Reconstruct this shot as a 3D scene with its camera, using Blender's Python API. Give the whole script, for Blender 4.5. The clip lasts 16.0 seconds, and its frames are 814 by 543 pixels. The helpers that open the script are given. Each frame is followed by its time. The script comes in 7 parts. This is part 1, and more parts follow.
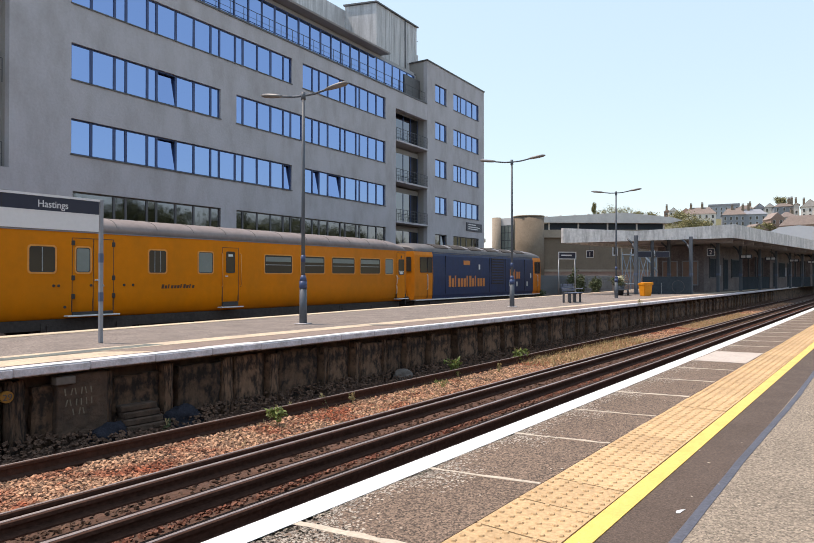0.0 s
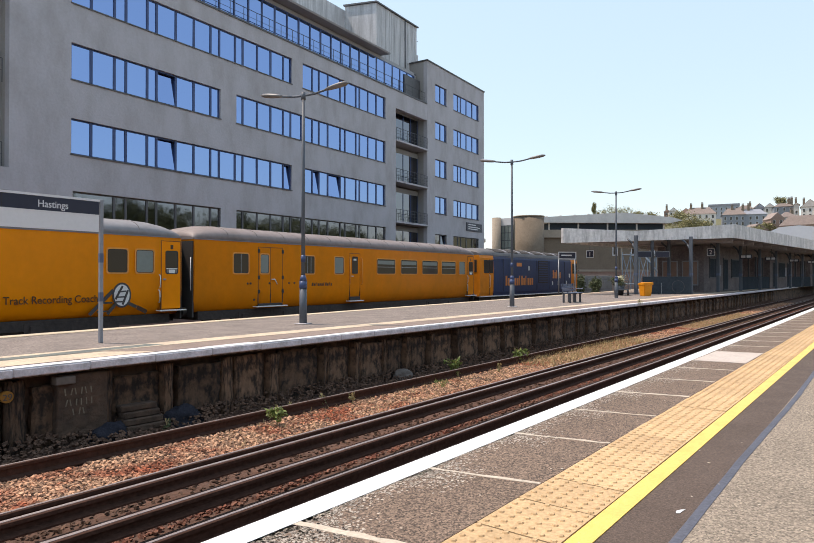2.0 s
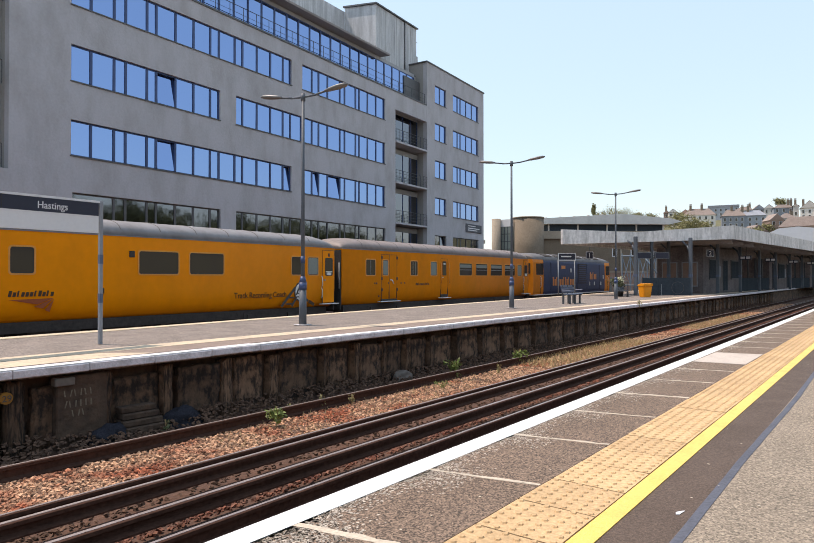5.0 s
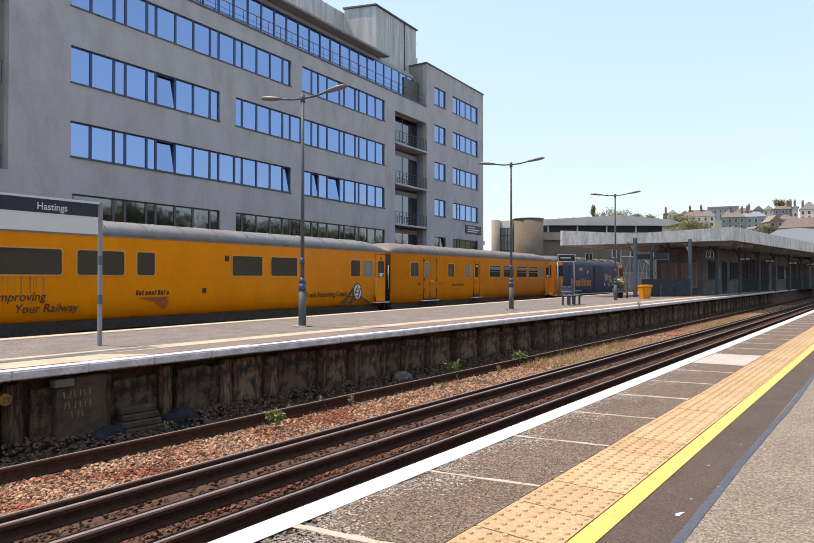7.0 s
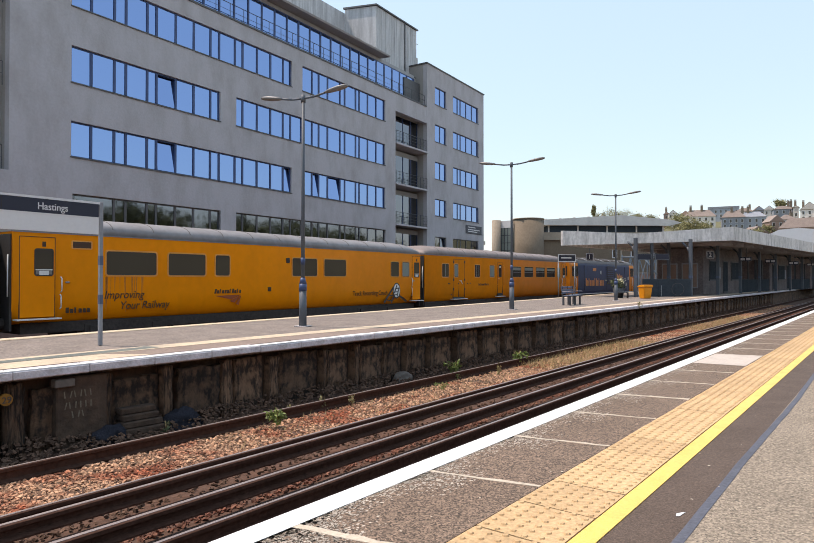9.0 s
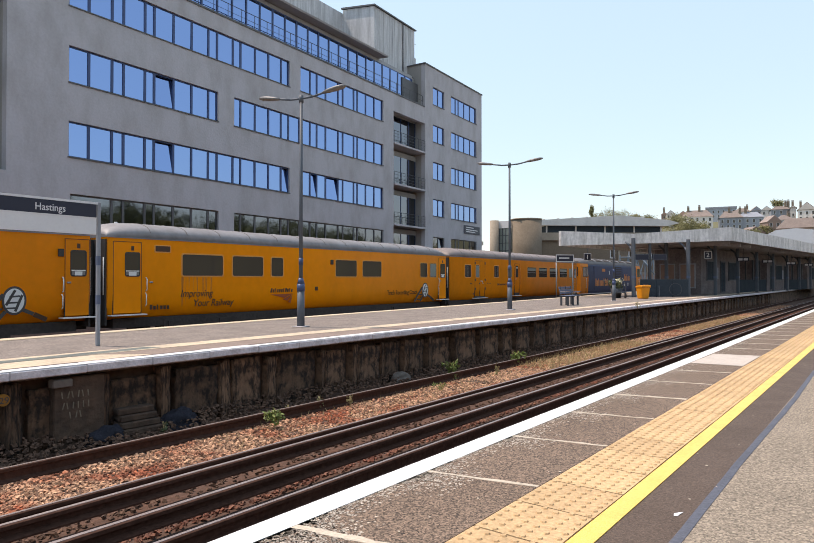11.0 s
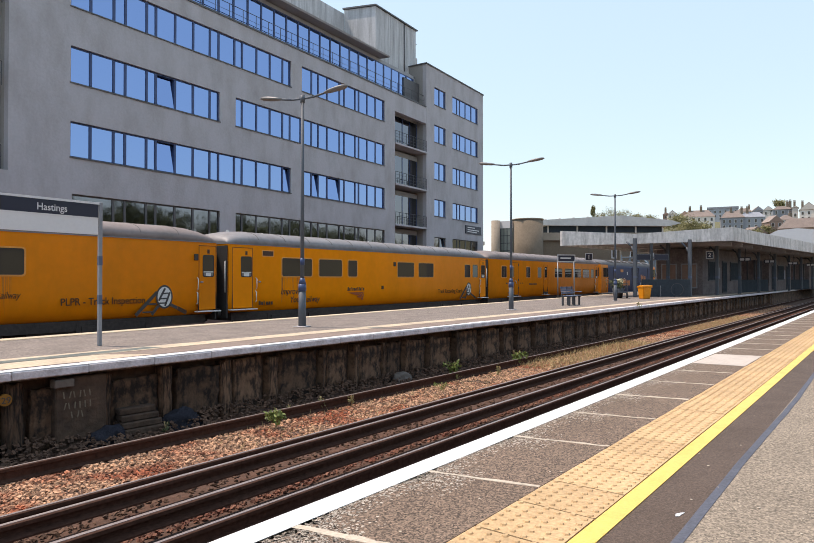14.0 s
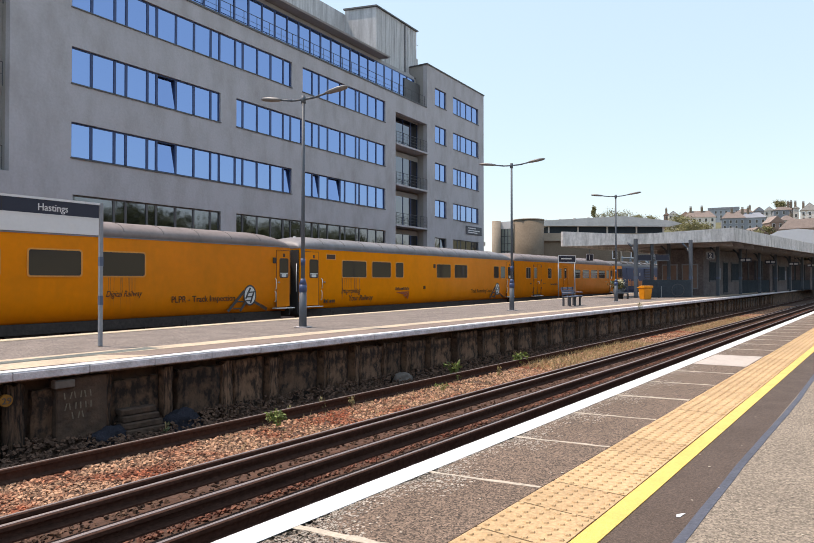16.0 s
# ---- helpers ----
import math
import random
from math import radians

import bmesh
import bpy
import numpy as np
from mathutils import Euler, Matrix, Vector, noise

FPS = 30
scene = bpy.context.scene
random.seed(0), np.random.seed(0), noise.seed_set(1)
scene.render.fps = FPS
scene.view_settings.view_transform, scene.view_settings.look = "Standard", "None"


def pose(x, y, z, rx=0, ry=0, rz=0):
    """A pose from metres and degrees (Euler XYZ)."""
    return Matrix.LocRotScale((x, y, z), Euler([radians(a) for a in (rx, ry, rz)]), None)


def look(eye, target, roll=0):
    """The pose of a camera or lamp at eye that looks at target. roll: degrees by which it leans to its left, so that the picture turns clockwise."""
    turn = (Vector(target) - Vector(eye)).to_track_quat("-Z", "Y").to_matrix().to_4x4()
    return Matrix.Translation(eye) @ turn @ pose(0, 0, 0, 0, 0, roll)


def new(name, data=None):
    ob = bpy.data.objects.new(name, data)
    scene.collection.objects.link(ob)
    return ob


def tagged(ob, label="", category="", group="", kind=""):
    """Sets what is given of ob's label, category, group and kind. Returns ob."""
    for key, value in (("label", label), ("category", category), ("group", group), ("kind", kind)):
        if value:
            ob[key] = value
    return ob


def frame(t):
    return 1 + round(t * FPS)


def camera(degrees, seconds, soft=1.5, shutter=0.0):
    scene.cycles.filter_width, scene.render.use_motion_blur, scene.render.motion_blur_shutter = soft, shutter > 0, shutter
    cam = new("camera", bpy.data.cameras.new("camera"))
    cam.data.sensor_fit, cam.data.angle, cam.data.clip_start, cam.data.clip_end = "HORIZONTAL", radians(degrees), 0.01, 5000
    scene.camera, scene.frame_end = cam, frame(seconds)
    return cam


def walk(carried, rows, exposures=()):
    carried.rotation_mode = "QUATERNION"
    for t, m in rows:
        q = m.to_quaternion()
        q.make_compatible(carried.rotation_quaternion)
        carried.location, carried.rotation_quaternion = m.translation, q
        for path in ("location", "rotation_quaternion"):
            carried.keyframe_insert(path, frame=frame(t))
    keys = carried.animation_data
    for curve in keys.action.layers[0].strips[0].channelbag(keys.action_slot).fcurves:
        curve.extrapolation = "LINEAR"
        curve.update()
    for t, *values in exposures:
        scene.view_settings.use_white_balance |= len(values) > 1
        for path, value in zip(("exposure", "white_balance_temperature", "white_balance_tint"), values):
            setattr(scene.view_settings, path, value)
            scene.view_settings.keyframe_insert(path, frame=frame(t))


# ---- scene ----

# the place: x runs along the near platform, y across the tracks, z = 0 is the platform surface
TURN = 3.59     # the far track, the street front and the sign lean this much to the left
FAR = pose(0, 0, 0, 0, 0, TURN)
RAIL = -0.915   # rail head below the platform
NEAR_EDGE, FAR_EDGE = 2.251, 8.183
TRACK = pose(0, 0, 0, 0, 0, 2.4)   # the back track leans a little less
TRAIN_N = 18.22  # near side of the coaches in the track's plan
FRONT_N = 31.0   # street front of the office building
STREET = pose(0, 0, 0, 0, 0, 5.166)   # the office building leans further

# ---- camera ----
cam = camera(65.73, 16.0, soft=0.95)
CAM_ROWS = [
    (0, pose(0, 0, 1.092, 90.444, 0, -52.204)),
    (0.5, pose(0, 0, 1.092, 90.444, 0, -52.204)),
    (1, pose(0, 0, 1.092, 90.371, 0, -52.223)),
    (1.5, pose(0, 0, 1.092, 90.437, 0, -52.204)),
    (2, pose(0, 0, 1.092, 90.444, 0, -52.204)),
    (2.5, pose(0, 0, 1.092, 90.385, 0, -52.269)),
    (3, pose(0, 0, 1.092, 90.444, 0, -52.204)),
    (3.5, pose(0, 0, 1.092, 90.444, 0, -52.204)),
    (4, pose(0, 0, 1.092, 90.463, 0, -52.171)),
    (6.5, pose(0, 0, 1.092, 90.694, 0, -52.362)),
    (7, pose(0, 0, 1.092, 90.668, 0, -52.269)),
    (7.5, pose(0, 0, 1.092, 90.615, 0, -52.263)),
    (8, pose(0, 0, 1.092, 90.641, 0, -52.269)),
    (8.5, pose(0, 0, 1.092, 90.562, 0, -52.263)),
    (9, pose(0, 0, 1.092, 90.674, 0, -52.230)),
    (11.5, pose(0, 0, 1.092, 90.681, 0, -52.427)),
    (12, pose(0, 0, 1.092, 90.562, 0, -52.256)),
    (12.5, pose(0, 0, 1.092, 90.529, 0, -52.210)),
    (13, pose(0, 0, 1.092, 90.622, 0, -52.256)),
    (13.5, pose(0, 0, 1.092, 90.950, 0, -52.243)),
    (14, pose(0, 0, 1.092, 90.700, 0, -52.282)),
    (14.5, pose(0, 0, 1.092, 90.753, 0, -52.197)),
    (15, pose(0, 0, 1.092, 90.786, 0, -52.315)),
    (15.5, pose(0, 0, 1.092, 90.852, 0, -52.269)),
    (16, pose(0, 0, 1.092, 90.753, 0, -52.223)),
]
walk(cam, CAM_ROWS, exposures=[(0, 0.35, 7300, 19), (16, 0.35, 7300, 19)])

# ---- world and sun ----
SUN_DIR = Vector((-0.35, 0.82, 1.80)).normalized()
world = bpy.data.worlds.new("sky")
scene.world = world
world.use_nodes = True
wn = world.node_tree
sky = wn.nodes.new("ShaderNodeTexSky")
sky.sky_type, sky.sun_disc = "NISHITA", False
sky.sun_elevation = math.asin(SUN_DIR.z)
sky.sun_rotation = math.atan2(SUN_DIR.x, SUN_DIR.y)
sky.air_density, sky.dust_density, sky.ozone_density = 2.0, 0.6, 4.0
sky.altitude = 1500
haze = wn.nodes.new("ShaderNodeMix")   # bright even summer haze over the whole sky
haze.data_type = "RGBA"
haze.inputs["Factor"].default_value = 0.6
haze.inputs["B"].default_value = (3.7, 5.35, 6.75, 1)
wn.links.new(sky.outputs[0], haze.inputs["A"])
wn.links.new(haze.outputs["Result"], wn.nodes["Background"].inputs[0])
wn.nodes["Background"].inputs[1].default_value = 0.15
sun = new("sun", bpy.data.lights.new("sun", "SUN"))
sun.data.energy, sun.data.angle, sun.data.color = 3.5, radians(0.55), (1.0, 0.94, 0.85)
sun.matrix_basis = look((0, 0, 60), Vector((0, 0, 60)) - SUN_DIR)


# ---- materials ----
def mat(name, color, rough=0.7, metal=0.0, grain=30.0, vary=0.15, stain=0.25, stain_size=0.6, bump=0.15,
        stain_color=None, streak=1.0, islands=0.0, pieces=0.0, coat=0.0, gloss=0.5, speck=None, edge=(0.42, 0.72)):
    """A surface with fine grain, larger stains (stretched upright by streak), relief and, for pieces, a tone of their own."""
    m = bpy.data.materials.new(name)
    m.use_nodes = True
    nt = m.node_tree
    N, K = nt.nodes, nt.links
    bsdf = N["Principled BSDF"]
    co = N.new("ShaderNodeTexCoord")
    n1 = N.new("ShaderNodeTexNoise")
    n1.inputs["Scale"].default_value, n1.inputs["Detail"].default_value = grain, 6
    K.new(co.outputs["Object"], n1.inputs["Vector"])
    mp = N.new("ShaderNodeMapping")
    mp.inputs["Scale"].default_value = (1, 1, 1 / streak)
    K.new(co.outputs["Object"], mp.inputs["Vector"])
    n2 = N.new("ShaderNodeTexNoise")
    n2.inputs["Scale"].default_value, n2.inputs["Detail"].default_value = 1 / stain_size, 8
    n2.inputs["Roughness"].default_value = 0.65
    K.new(mp.outputs[0], n2.inputs["Vector"])
    r2 = N.new("ShaderNodeMapRange")
    r2.inputs[1].default_value, r2.inputs[2].default_value = edge
    r2.inputs[4].default_value = stain
    K.new(n2.outputs["Fac"], r2.inputs[0])
    r1 = N.new("ShaderNodeMapRange")
    r1.inputs[1].default_value, r1.inputs[2].default_value = 0.25, 0.75
    r1.inputs[3].default_value, r1.inputs[4].default_value = 1 - vary, 1 + vary
    K.new(n1.outputs["Fac"], r1.inputs[0])
    mix = N.new("ShaderNodeMix")
    mix.data_type = "RGBA"
    mix.inputs["A"].default_value = (*color, 1)
    mix.inputs["B"].default_value = (*(stain_color or [c * 0.45 for c in color]), 1)
    K.new(r2.outputs[0], mix.inputs["Factor"])
    hsv = N.new("ShaderNodeHueSaturation")
    K.new(mix.outputs["Result"], hsv.inputs["Color"])
    value = r1.outputs[0]
    for amount, node, socket in ((islands, "ShaderNodeNewGeometry", "Random Per Island"), (pieces, "ShaderNodeObjectInfo", "Random")):
        if amount:
            src = N.new(node)
            rr = N.new("ShaderNodeMapRange")
            rr.inputs[3].default_value, rr.inputs[4].default_value = 1 - amount, 1 + amount
            K.new(src.outputs[socket], rr.inputs[0])
            mul = N.new("ShaderNodeMath")
            mul.operation = "MULTIPLY"
            K.new(value, mul.inputs[0])
            K.new(rr.outputs[0], mul.inputs[1])
            value = mul.outputs[0]
    if speck:   # chippings: cell size per metre, contrast
        vo = N.new("ShaderNodeTexVoronoi")
        vo.inputs["Scale"].default_value = speck[0]
        K.new(co.outputs["Object"], vo.inputs["Vector"])
        rv = N.new("ShaderNodeMapRange")
        rv.inputs[3].default_value, rv.inputs[4].default_value = 1 - speck[1], 1 + speck[1]
        sp = N.new("ShaderNodeSeparateColor")
        K.new(vo.outputs["Color"], sp.inputs[0])
        K.new(sp.outputs[0], rv.inputs[0])
        mul = N.new("ShaderNodeMath")
        mul.operation = "MULTIPLY"
        K.new(value, mul.inputs[0])
        K.new(rv.outputs[0], mul.inputs[1])
        value = mul.outputs[0]
    K.new(value, hsv.inputs["Value"])
    K.new(hsv.outputs[0], bsdf.inputs["Base Color"])
    bsdf.inputs["Metallic"].default_value = metal
    rg = N.new("ShaderNodeMapRange")
    rg.inputs[3].default_value, rg.inputs[4].default_value = max(0.03, rough - 0.1), min(1, rough + 0.12)
    K.new(n2.outputs["Fac"], rg.inputs[0])
    K.new(rg.outputs[0], bsdf.inputs["Roughness"])
    bsdf.inputs["Specular IOR Level"].default_value = gloss
    bsdf.inputs["Coat Weight"].default_value = coat
    bsdf.inputs["Coat Roughness"].default_value = 0.12
    if bump:
        bp = N.new("ShaderNodeBump")
        bp.inputs["Strength"].default_value, bp.inputs["Distance"].default_value = bump, 0.5 / grain
        K.new(n1.outputs["Fac"], bp.inputs["Height"])
        K.new(bp.outputs[0], bsdf.inputs["Normal"])
    return m


def glass_mat(name, color, rough=0.03, metal=0.0, gloss=0.5, wave=0.02):
    """Dark coated glazing: what is behind it does not show, the surface mirrors the sky, very slightly uneven."""
    m = bpy.data.materials.new(name)
    m.use_nodes = True
    nt = m.node_tree
    b = nt.nodes["Principled BSDF"]
    b.inputs["Base Color"].default_value = (*color, 1)
    b.inputs["Roughness"].default_value, b.inputs["Metallic"].default_value = rough, metal
    b.inputs["Specular IOR Level"].default_value = gloss
    no = nt.nodes.new("ShaderNodeTexNoise")
    no.inputs["Scale"].default_value = 0.8
    co = nt.nodes.new("ShaderNodeTexCoord")
    nt.links.new(co.outputs["Object"], no.inputs["Vector"])
    bp = nt.nodes.new("ShaderNodeBump")
    bp.inputs["Strength"].default_value, bp.inputs["Distance"].default_value = wave, 0.3
    nt.links.new(no.outputs["Fac"], bp.inputs["Height"])
    nt.links.new(bp.outputs[0], b.inputs["Normal"])
    return m


M_ASPHALT = mat("asphalt_chippings", (0.168, 0.114, 0.080), 0.9, grain=45, vary=0.45, stain=0.35, stain_size=0.8, bump=0.55, speck=(130, 0.8))
M_ASPHALT_DARK = mat("asphalt_smooth", (0.098, 0.065, 0.047), 0.85, grain=60, vary=0.25, stain=0.45, stain_size=0.35, bump=0.4, speck=(160, 0.35))
M_ASPHALT_LIGHT = mat("asphalt_worn_light", (0.255, 0.203, 0.152), 0.9, grain=50, vary=0.35, stain=0.35, stain_size=0.7, bump=0.5, speck=(120, 0.5))
M_FAR_TOP = mat("platform_asphalt_grey", (0.225, 0.182, 0.155), 0.9, grain=25, vary=0.25, stain=0.55, stain_size=0.6, bump=0.5, speck=(40, 0.3))
M_WHITE = mat("white_line_paint", (0.80, 0.79, 0.77), 0.7, grain=40, vary=0.08, stain=0.25, stain_size=0.25, stain_color=(0.45, 0.42, 0.38), bump=0.3)
M_YELLOW_LINE = mat("yellow_line_paint", (0.86, 0.53, 0.13), 0.6, grain=60, vary=0.08, stain=0.3, stain_size=0.2, bump=0.25)
M_TACTILE = mat("buff_paving", (0.58, 0.38, 0.20), 0.85, grain=50, vary=0.25, stain=0.45, stain_size=0.3, pieces=0.08, bump=0.5)
M_TACTILE_FAR = mat("buff_paving_worn", (0.60, 0.47, 0.33), 0.85, grain=20, vary=0.2, stain=0.75, stain_size=0.5, stain_color=(0.33, 0.26, 0.21), bump=0.3)
M_JOINT = mat("pale_joint_sealant", (0.55, 0.46, 0.36), 0.85, grain=60, vary=0.2, stain=0.4, stain_size=0.2, bump=0.4)
M_REPAIR = mat("grey_repair_seam", (0.085, 0.088, 0.112), 0.7, grain=50, vary=0.25, stain=0.4, stain_size=0.3, bump=0.5)
M_NOSING = mat("concrete_nosing", (0.50, 0.47, 0.47), 0.85, grain=25, vary=0.15, stain=0.45, stain_size=0.5, bump=0.4)
M_WALL = mat("sooty_concrete", (0.085, 0.050, 0.032), 0.95, grain=9, vary=0.35, stain=0.8, stain_size=0.5, stain_color=(0.034, 0.022, 0.016), streak=2.2, bump=0.8)
M_PANEL = mat("weathered_concrete", (0.175, 0.096, 0.056), 0.95, grain=7, vary=0.3, stain=1.0, stain_size=0.22, stain_color=(0.030, 0.018, 0.012), streak=1.4, pieces=0.35, bump=0.5, edge=(0.44, 0.58))
M_DIRT = mat("trackbed_soil", (0.105, 0.050, 0.031), 1.0, grain=12, vary=0.35, stain=0.6, stain_size=0.9, stain_color=(0.07, 0.045, 0.035), bump=1.0)
M_STONE = mat("ballast_stone", (0.44, 0.250, 0.150), 0.95, grain=25, vary=0.3, stain=1.0, stain_size=0.75, stain_color=(0.29, 0.085, 0.040), islands=0.65, bump=0.5, edge=(0.47, 0.62))
# rust red, taken darker for the shadows lying between the rails
M_STONE_RED = mat("rust_stained_ballast", (0.20, 0.095, 0.06), 0.95, grain=25, vary=0.3, stain=1.0, stain_size=0.7, stain_color=(0.15, 0.035, 0.02), islands=0.5, bump=0.5)
# dark tone holds the shade at the wall foot and between the rails
M_STONE_DARK = mat("dark_brown_ballast", (0.12, 0.064, 0.040), 0.95, grain=25, vary=0.25, stain=0.5, stain_size=1.0, islands=0.45, bump=0.5)
M_RUST = mat("rusty_rail_web", (0.068, 0.033, 0.023), 0.95, grain=20, vary=0.3, stain=0.4, stain_size=0.5, bump=0.4, gloss=0.1)
M_RAILTOP = mat("worn_rail_head", (0.42, 0.34, 0.31), 0.42, metal=0.6, grain=40, vary=0.15, stain=0.45, stain_size=0.5, stain_color=(0.16, 0.10, 0.075), bump=0.1)
M_GROUND = mat("dry_ground", (0.16, 0.14, 0.10), 1.0, grain=3, vary=0.3, stain=0.5, stain_size=6, bump=0.5)
M_RENDER = mat("grey_render", (0.44, 0.425, 0.45), 0.9, grain=8, vary=0.05, stain=0.85, stain_size=1.3, stain_color=(0.325, 0.305, 0.305), streak=2.2, bump=0.15)
# M_RENDER darkened in colour, for walls that stand in shade
M_RENDER_SHADE = mat("shaded_grey_render", (0.30, 0.285, 0.27), 0.9, grain=8, vary=0.06, stain=0.3, stain_size=1.5, streak=2.0, bump=0.15)
M_CLAD = mat("streaked_pale_cladding", (0.52, 0.52, 0.53), 0.6, grain=6, vary=0.08, stain=0.8, stain_size=0.35, stain_color=(0.21, 0.21, 0.215), streak=12, bump=0.1)
M_COPING = mat("dark_metal_coping", (0.10, 0.10, 0.105), 0.5, metal=0.3, grain=10, vary=0.1, stain=0.2)
M_FRAME = mat("dark_blue_window_frame", (0.030, 0.062, 0.170), 0.45, grain=20, vary=0.1, stain=0.2, bump=0.05)
M_GLAZE = glass_mat("sky_mirroring_glass", (0.225, 0.335, 0.57), 0.03, metal=1.0, wave=0.015)
M_GLAZE_DARK = glass_mat("dark_ground_floor_glass", (0.19, 0.195, 0.215), 0.045, metal=1.0, wave=0.02)
M_STEEL = mat("galvanised_steel", (0.30, 0.32, 0.34), 0.5, metal=0.5, grain=20, vary=0.12, stain=0.3, stain_size=0.3, bump=0.1)
M_STEEL_DARK = mat("dark_painted_steel", (0.055, 0.06, 0.07), 0.5, grain=20, vary=0.12, stain=0.3, bump=0.1)
M_LAMP_POLE = mat("grey_lamp_pole", (0.085, 0.10, 0.12), 0.6, grain=15, vary=0.08, stain=0.25, stain_size=0.4, streak=3, bump=0.05)
M_SIGN_POST = mat("pale_grey_sign_post", (0.24, 0.25, 0.275), 0.5, grain=15, vary=0.08, stain=0.25, stain_size=0.4, streak=3, bump=0.05)
M_LAMP_BLUE = mat("blue_painted_band", (0.035, 0.062, 0.15), 0.45, grain=15, vary=0.08, stain=0.2, bump=0.05)
M_LAMP_HEAD = mat("aluminium_lantern", (0.19, 0.18, 0.175), 0.5, metal=0.2, grain=15, vary=0.1, stain=0.2, bump=0.05)
M_TRAIN = mat("yellow_coach_paint", (0.94, 0.276, 0.002), 0.5, grain=4, vary=0.04, stain=0.3, stain_size=0.9, stain_color=(0.64, 0.19, 0.006), streak=2.5, bump=0.03, gloss=0.15)
M_TRAIN_B = mat("dusty_yellow_coach_paint", (0.74, 0.212, 0.004), 0.55, grain=4, vary=0.05, stain=0.45, stain_size=1.2, stain_color=(0.46, 0.165, 0.014), streak=2.0, bump=0.03, gloss=0.15)
M_ROOF = mat("grey_coach_roof", (0.245, 0.232, 0.235), 0.55, grain=6, vary=0.08, stain=0.55, stain_size=0.6, stain_color=(0.15, 0.13, 0.125), bump=0.05)
M_ROOF_B = mat("brownish_coach_roof", (0.25, 0.20, 0.185), 0.6, grain=6, vary=0.08, stain=0.55, stain_size=0.6, stain_color=(0.15, 0.12, 0.105), bump=0.05)
M_UNDER = mat("black_underframe", (0.050, 0.040, 0.035), 0.9, grain=10, vary=0.3, stain=0.3, bump=0.3)
M_TRAIN_GLASS = glass_mat("coach_window_glass", (0.062, 0.050, 0.042), 0.05, gloss=0.55, wave=0.01)
M_FROST = mat("frosted_glass", (0.22, 0.25, 0.23), 0.3, grain=10, vary=0.05, stain=0.2, bump=0.0)
M_SEAL = mat("pale_orange_window_seal", (0.78, 0.31, 0.06), 0.6, grain=20, vary=0.08, stain=0.3, stain_size=0.3, bump=0.1)
M_BLACK = mat("black_rubber", (0.042, 0.037, 0.035), 0.75, grain=20, vary=0.2, stain=0.2, bump=0.1)
M_LETTER = mat("dark_brown_lettering", (0.060, 0.024, 0.010), 0.5, grain=20, vary=0.1, stain=0.1, bump=0.0)
M_LOGO_GREY = mat("charcoal_decal", (0.055, 0.05, 0.05), 0.5, grain=20, vary=0.1, stain=0.1, bump=0.0)
M_DECAL_WHITE = mat("white_decal", (0.72, 0.72, 0.70), 0.5, grain=20, vary=0.05, stain=0.15, bump=0.0)
M_DECAL_ORANGE = mat("orange_red_decal", (0.36, 0.075, 0.018), 0.5, grain=20, vary=0.05, stain=0.15, bump=0.0)
M_LOCO_BLUE = mat("dark_blue_loco_paint", (0.030, 0.048, 0.110), 0.5, grain=4, vary=0.1, stain=0.5, stain_size=0.5, stain_color=(0.055, 0.055, 0.075), streak=2, bump=0.03, gloss=0.2)
M_LOCO_ORANGE = mat("orange_loco_cab_paint", (0.72, 0.215, 0.010), 0.5, grain=4, vary=0.06, stain=0.45, stain_size=0.6, stain_color=(0.36, 0.13, 0.02), streak=2, bump=0.03, gloss=0.2)
M_LOCO_TEXT = mat("orange_lettering", (0.62, 0.22, 0.05), 0.5, grain=20, vary=0.08, stain=0.15, bump=0.0)
M_ROOF_LOCO = mat("grey_brown_loco_roof", (0.14, 0.125, 0.12), 0.6, grain=6, vary=0.1, stain=0.5, stain_size=0.7, bump=0.05)
M_SIGN_DARK = mat("midnight_blue_sign", (0.020, 0.022, 0.042), 0.4, grain=20, vary=0.05, stain=0.1, bump=0.0)
M_SIGN_WHITE = mat("white_sign_panel", (0.68, 0.67, 0.68), 0.45, grain=20, vary=0.03, stain=0.1, bump=0.0)
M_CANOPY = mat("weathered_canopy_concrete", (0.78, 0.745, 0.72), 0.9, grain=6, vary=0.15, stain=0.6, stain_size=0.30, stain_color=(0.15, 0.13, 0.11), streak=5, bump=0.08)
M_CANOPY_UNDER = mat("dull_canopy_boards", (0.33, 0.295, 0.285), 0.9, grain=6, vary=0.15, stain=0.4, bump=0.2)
M_BRICK_WALL = mat("brown_station_wall", (0.18, 0.15, 0.148), 0.9, grain=8, vary=0.3, stain=0.8, stain_size=0.9, bump=0.3)
M_BEIGE = mat("buff_concrete", (0.36, 0.30, 0.235), 0.9, grain=5, vary=0.1, stain=0.4, stain_size=2.5, bump=0.2)
M_BEIGE_DARK = mat("brown_buff_brickwork", (0.20, 0.155, 0.112), 0.9, grain=6, vary=0.15, stain=0.35, stain_size=1.5, bump=0.2)
M_PALE_ROOF = mat("pale_hall_roof", (0.62, 0.59, 0.56), 0.8, grain=3, vary=0.08, stain=0.35, stain_size=2.0, bump=0.1)
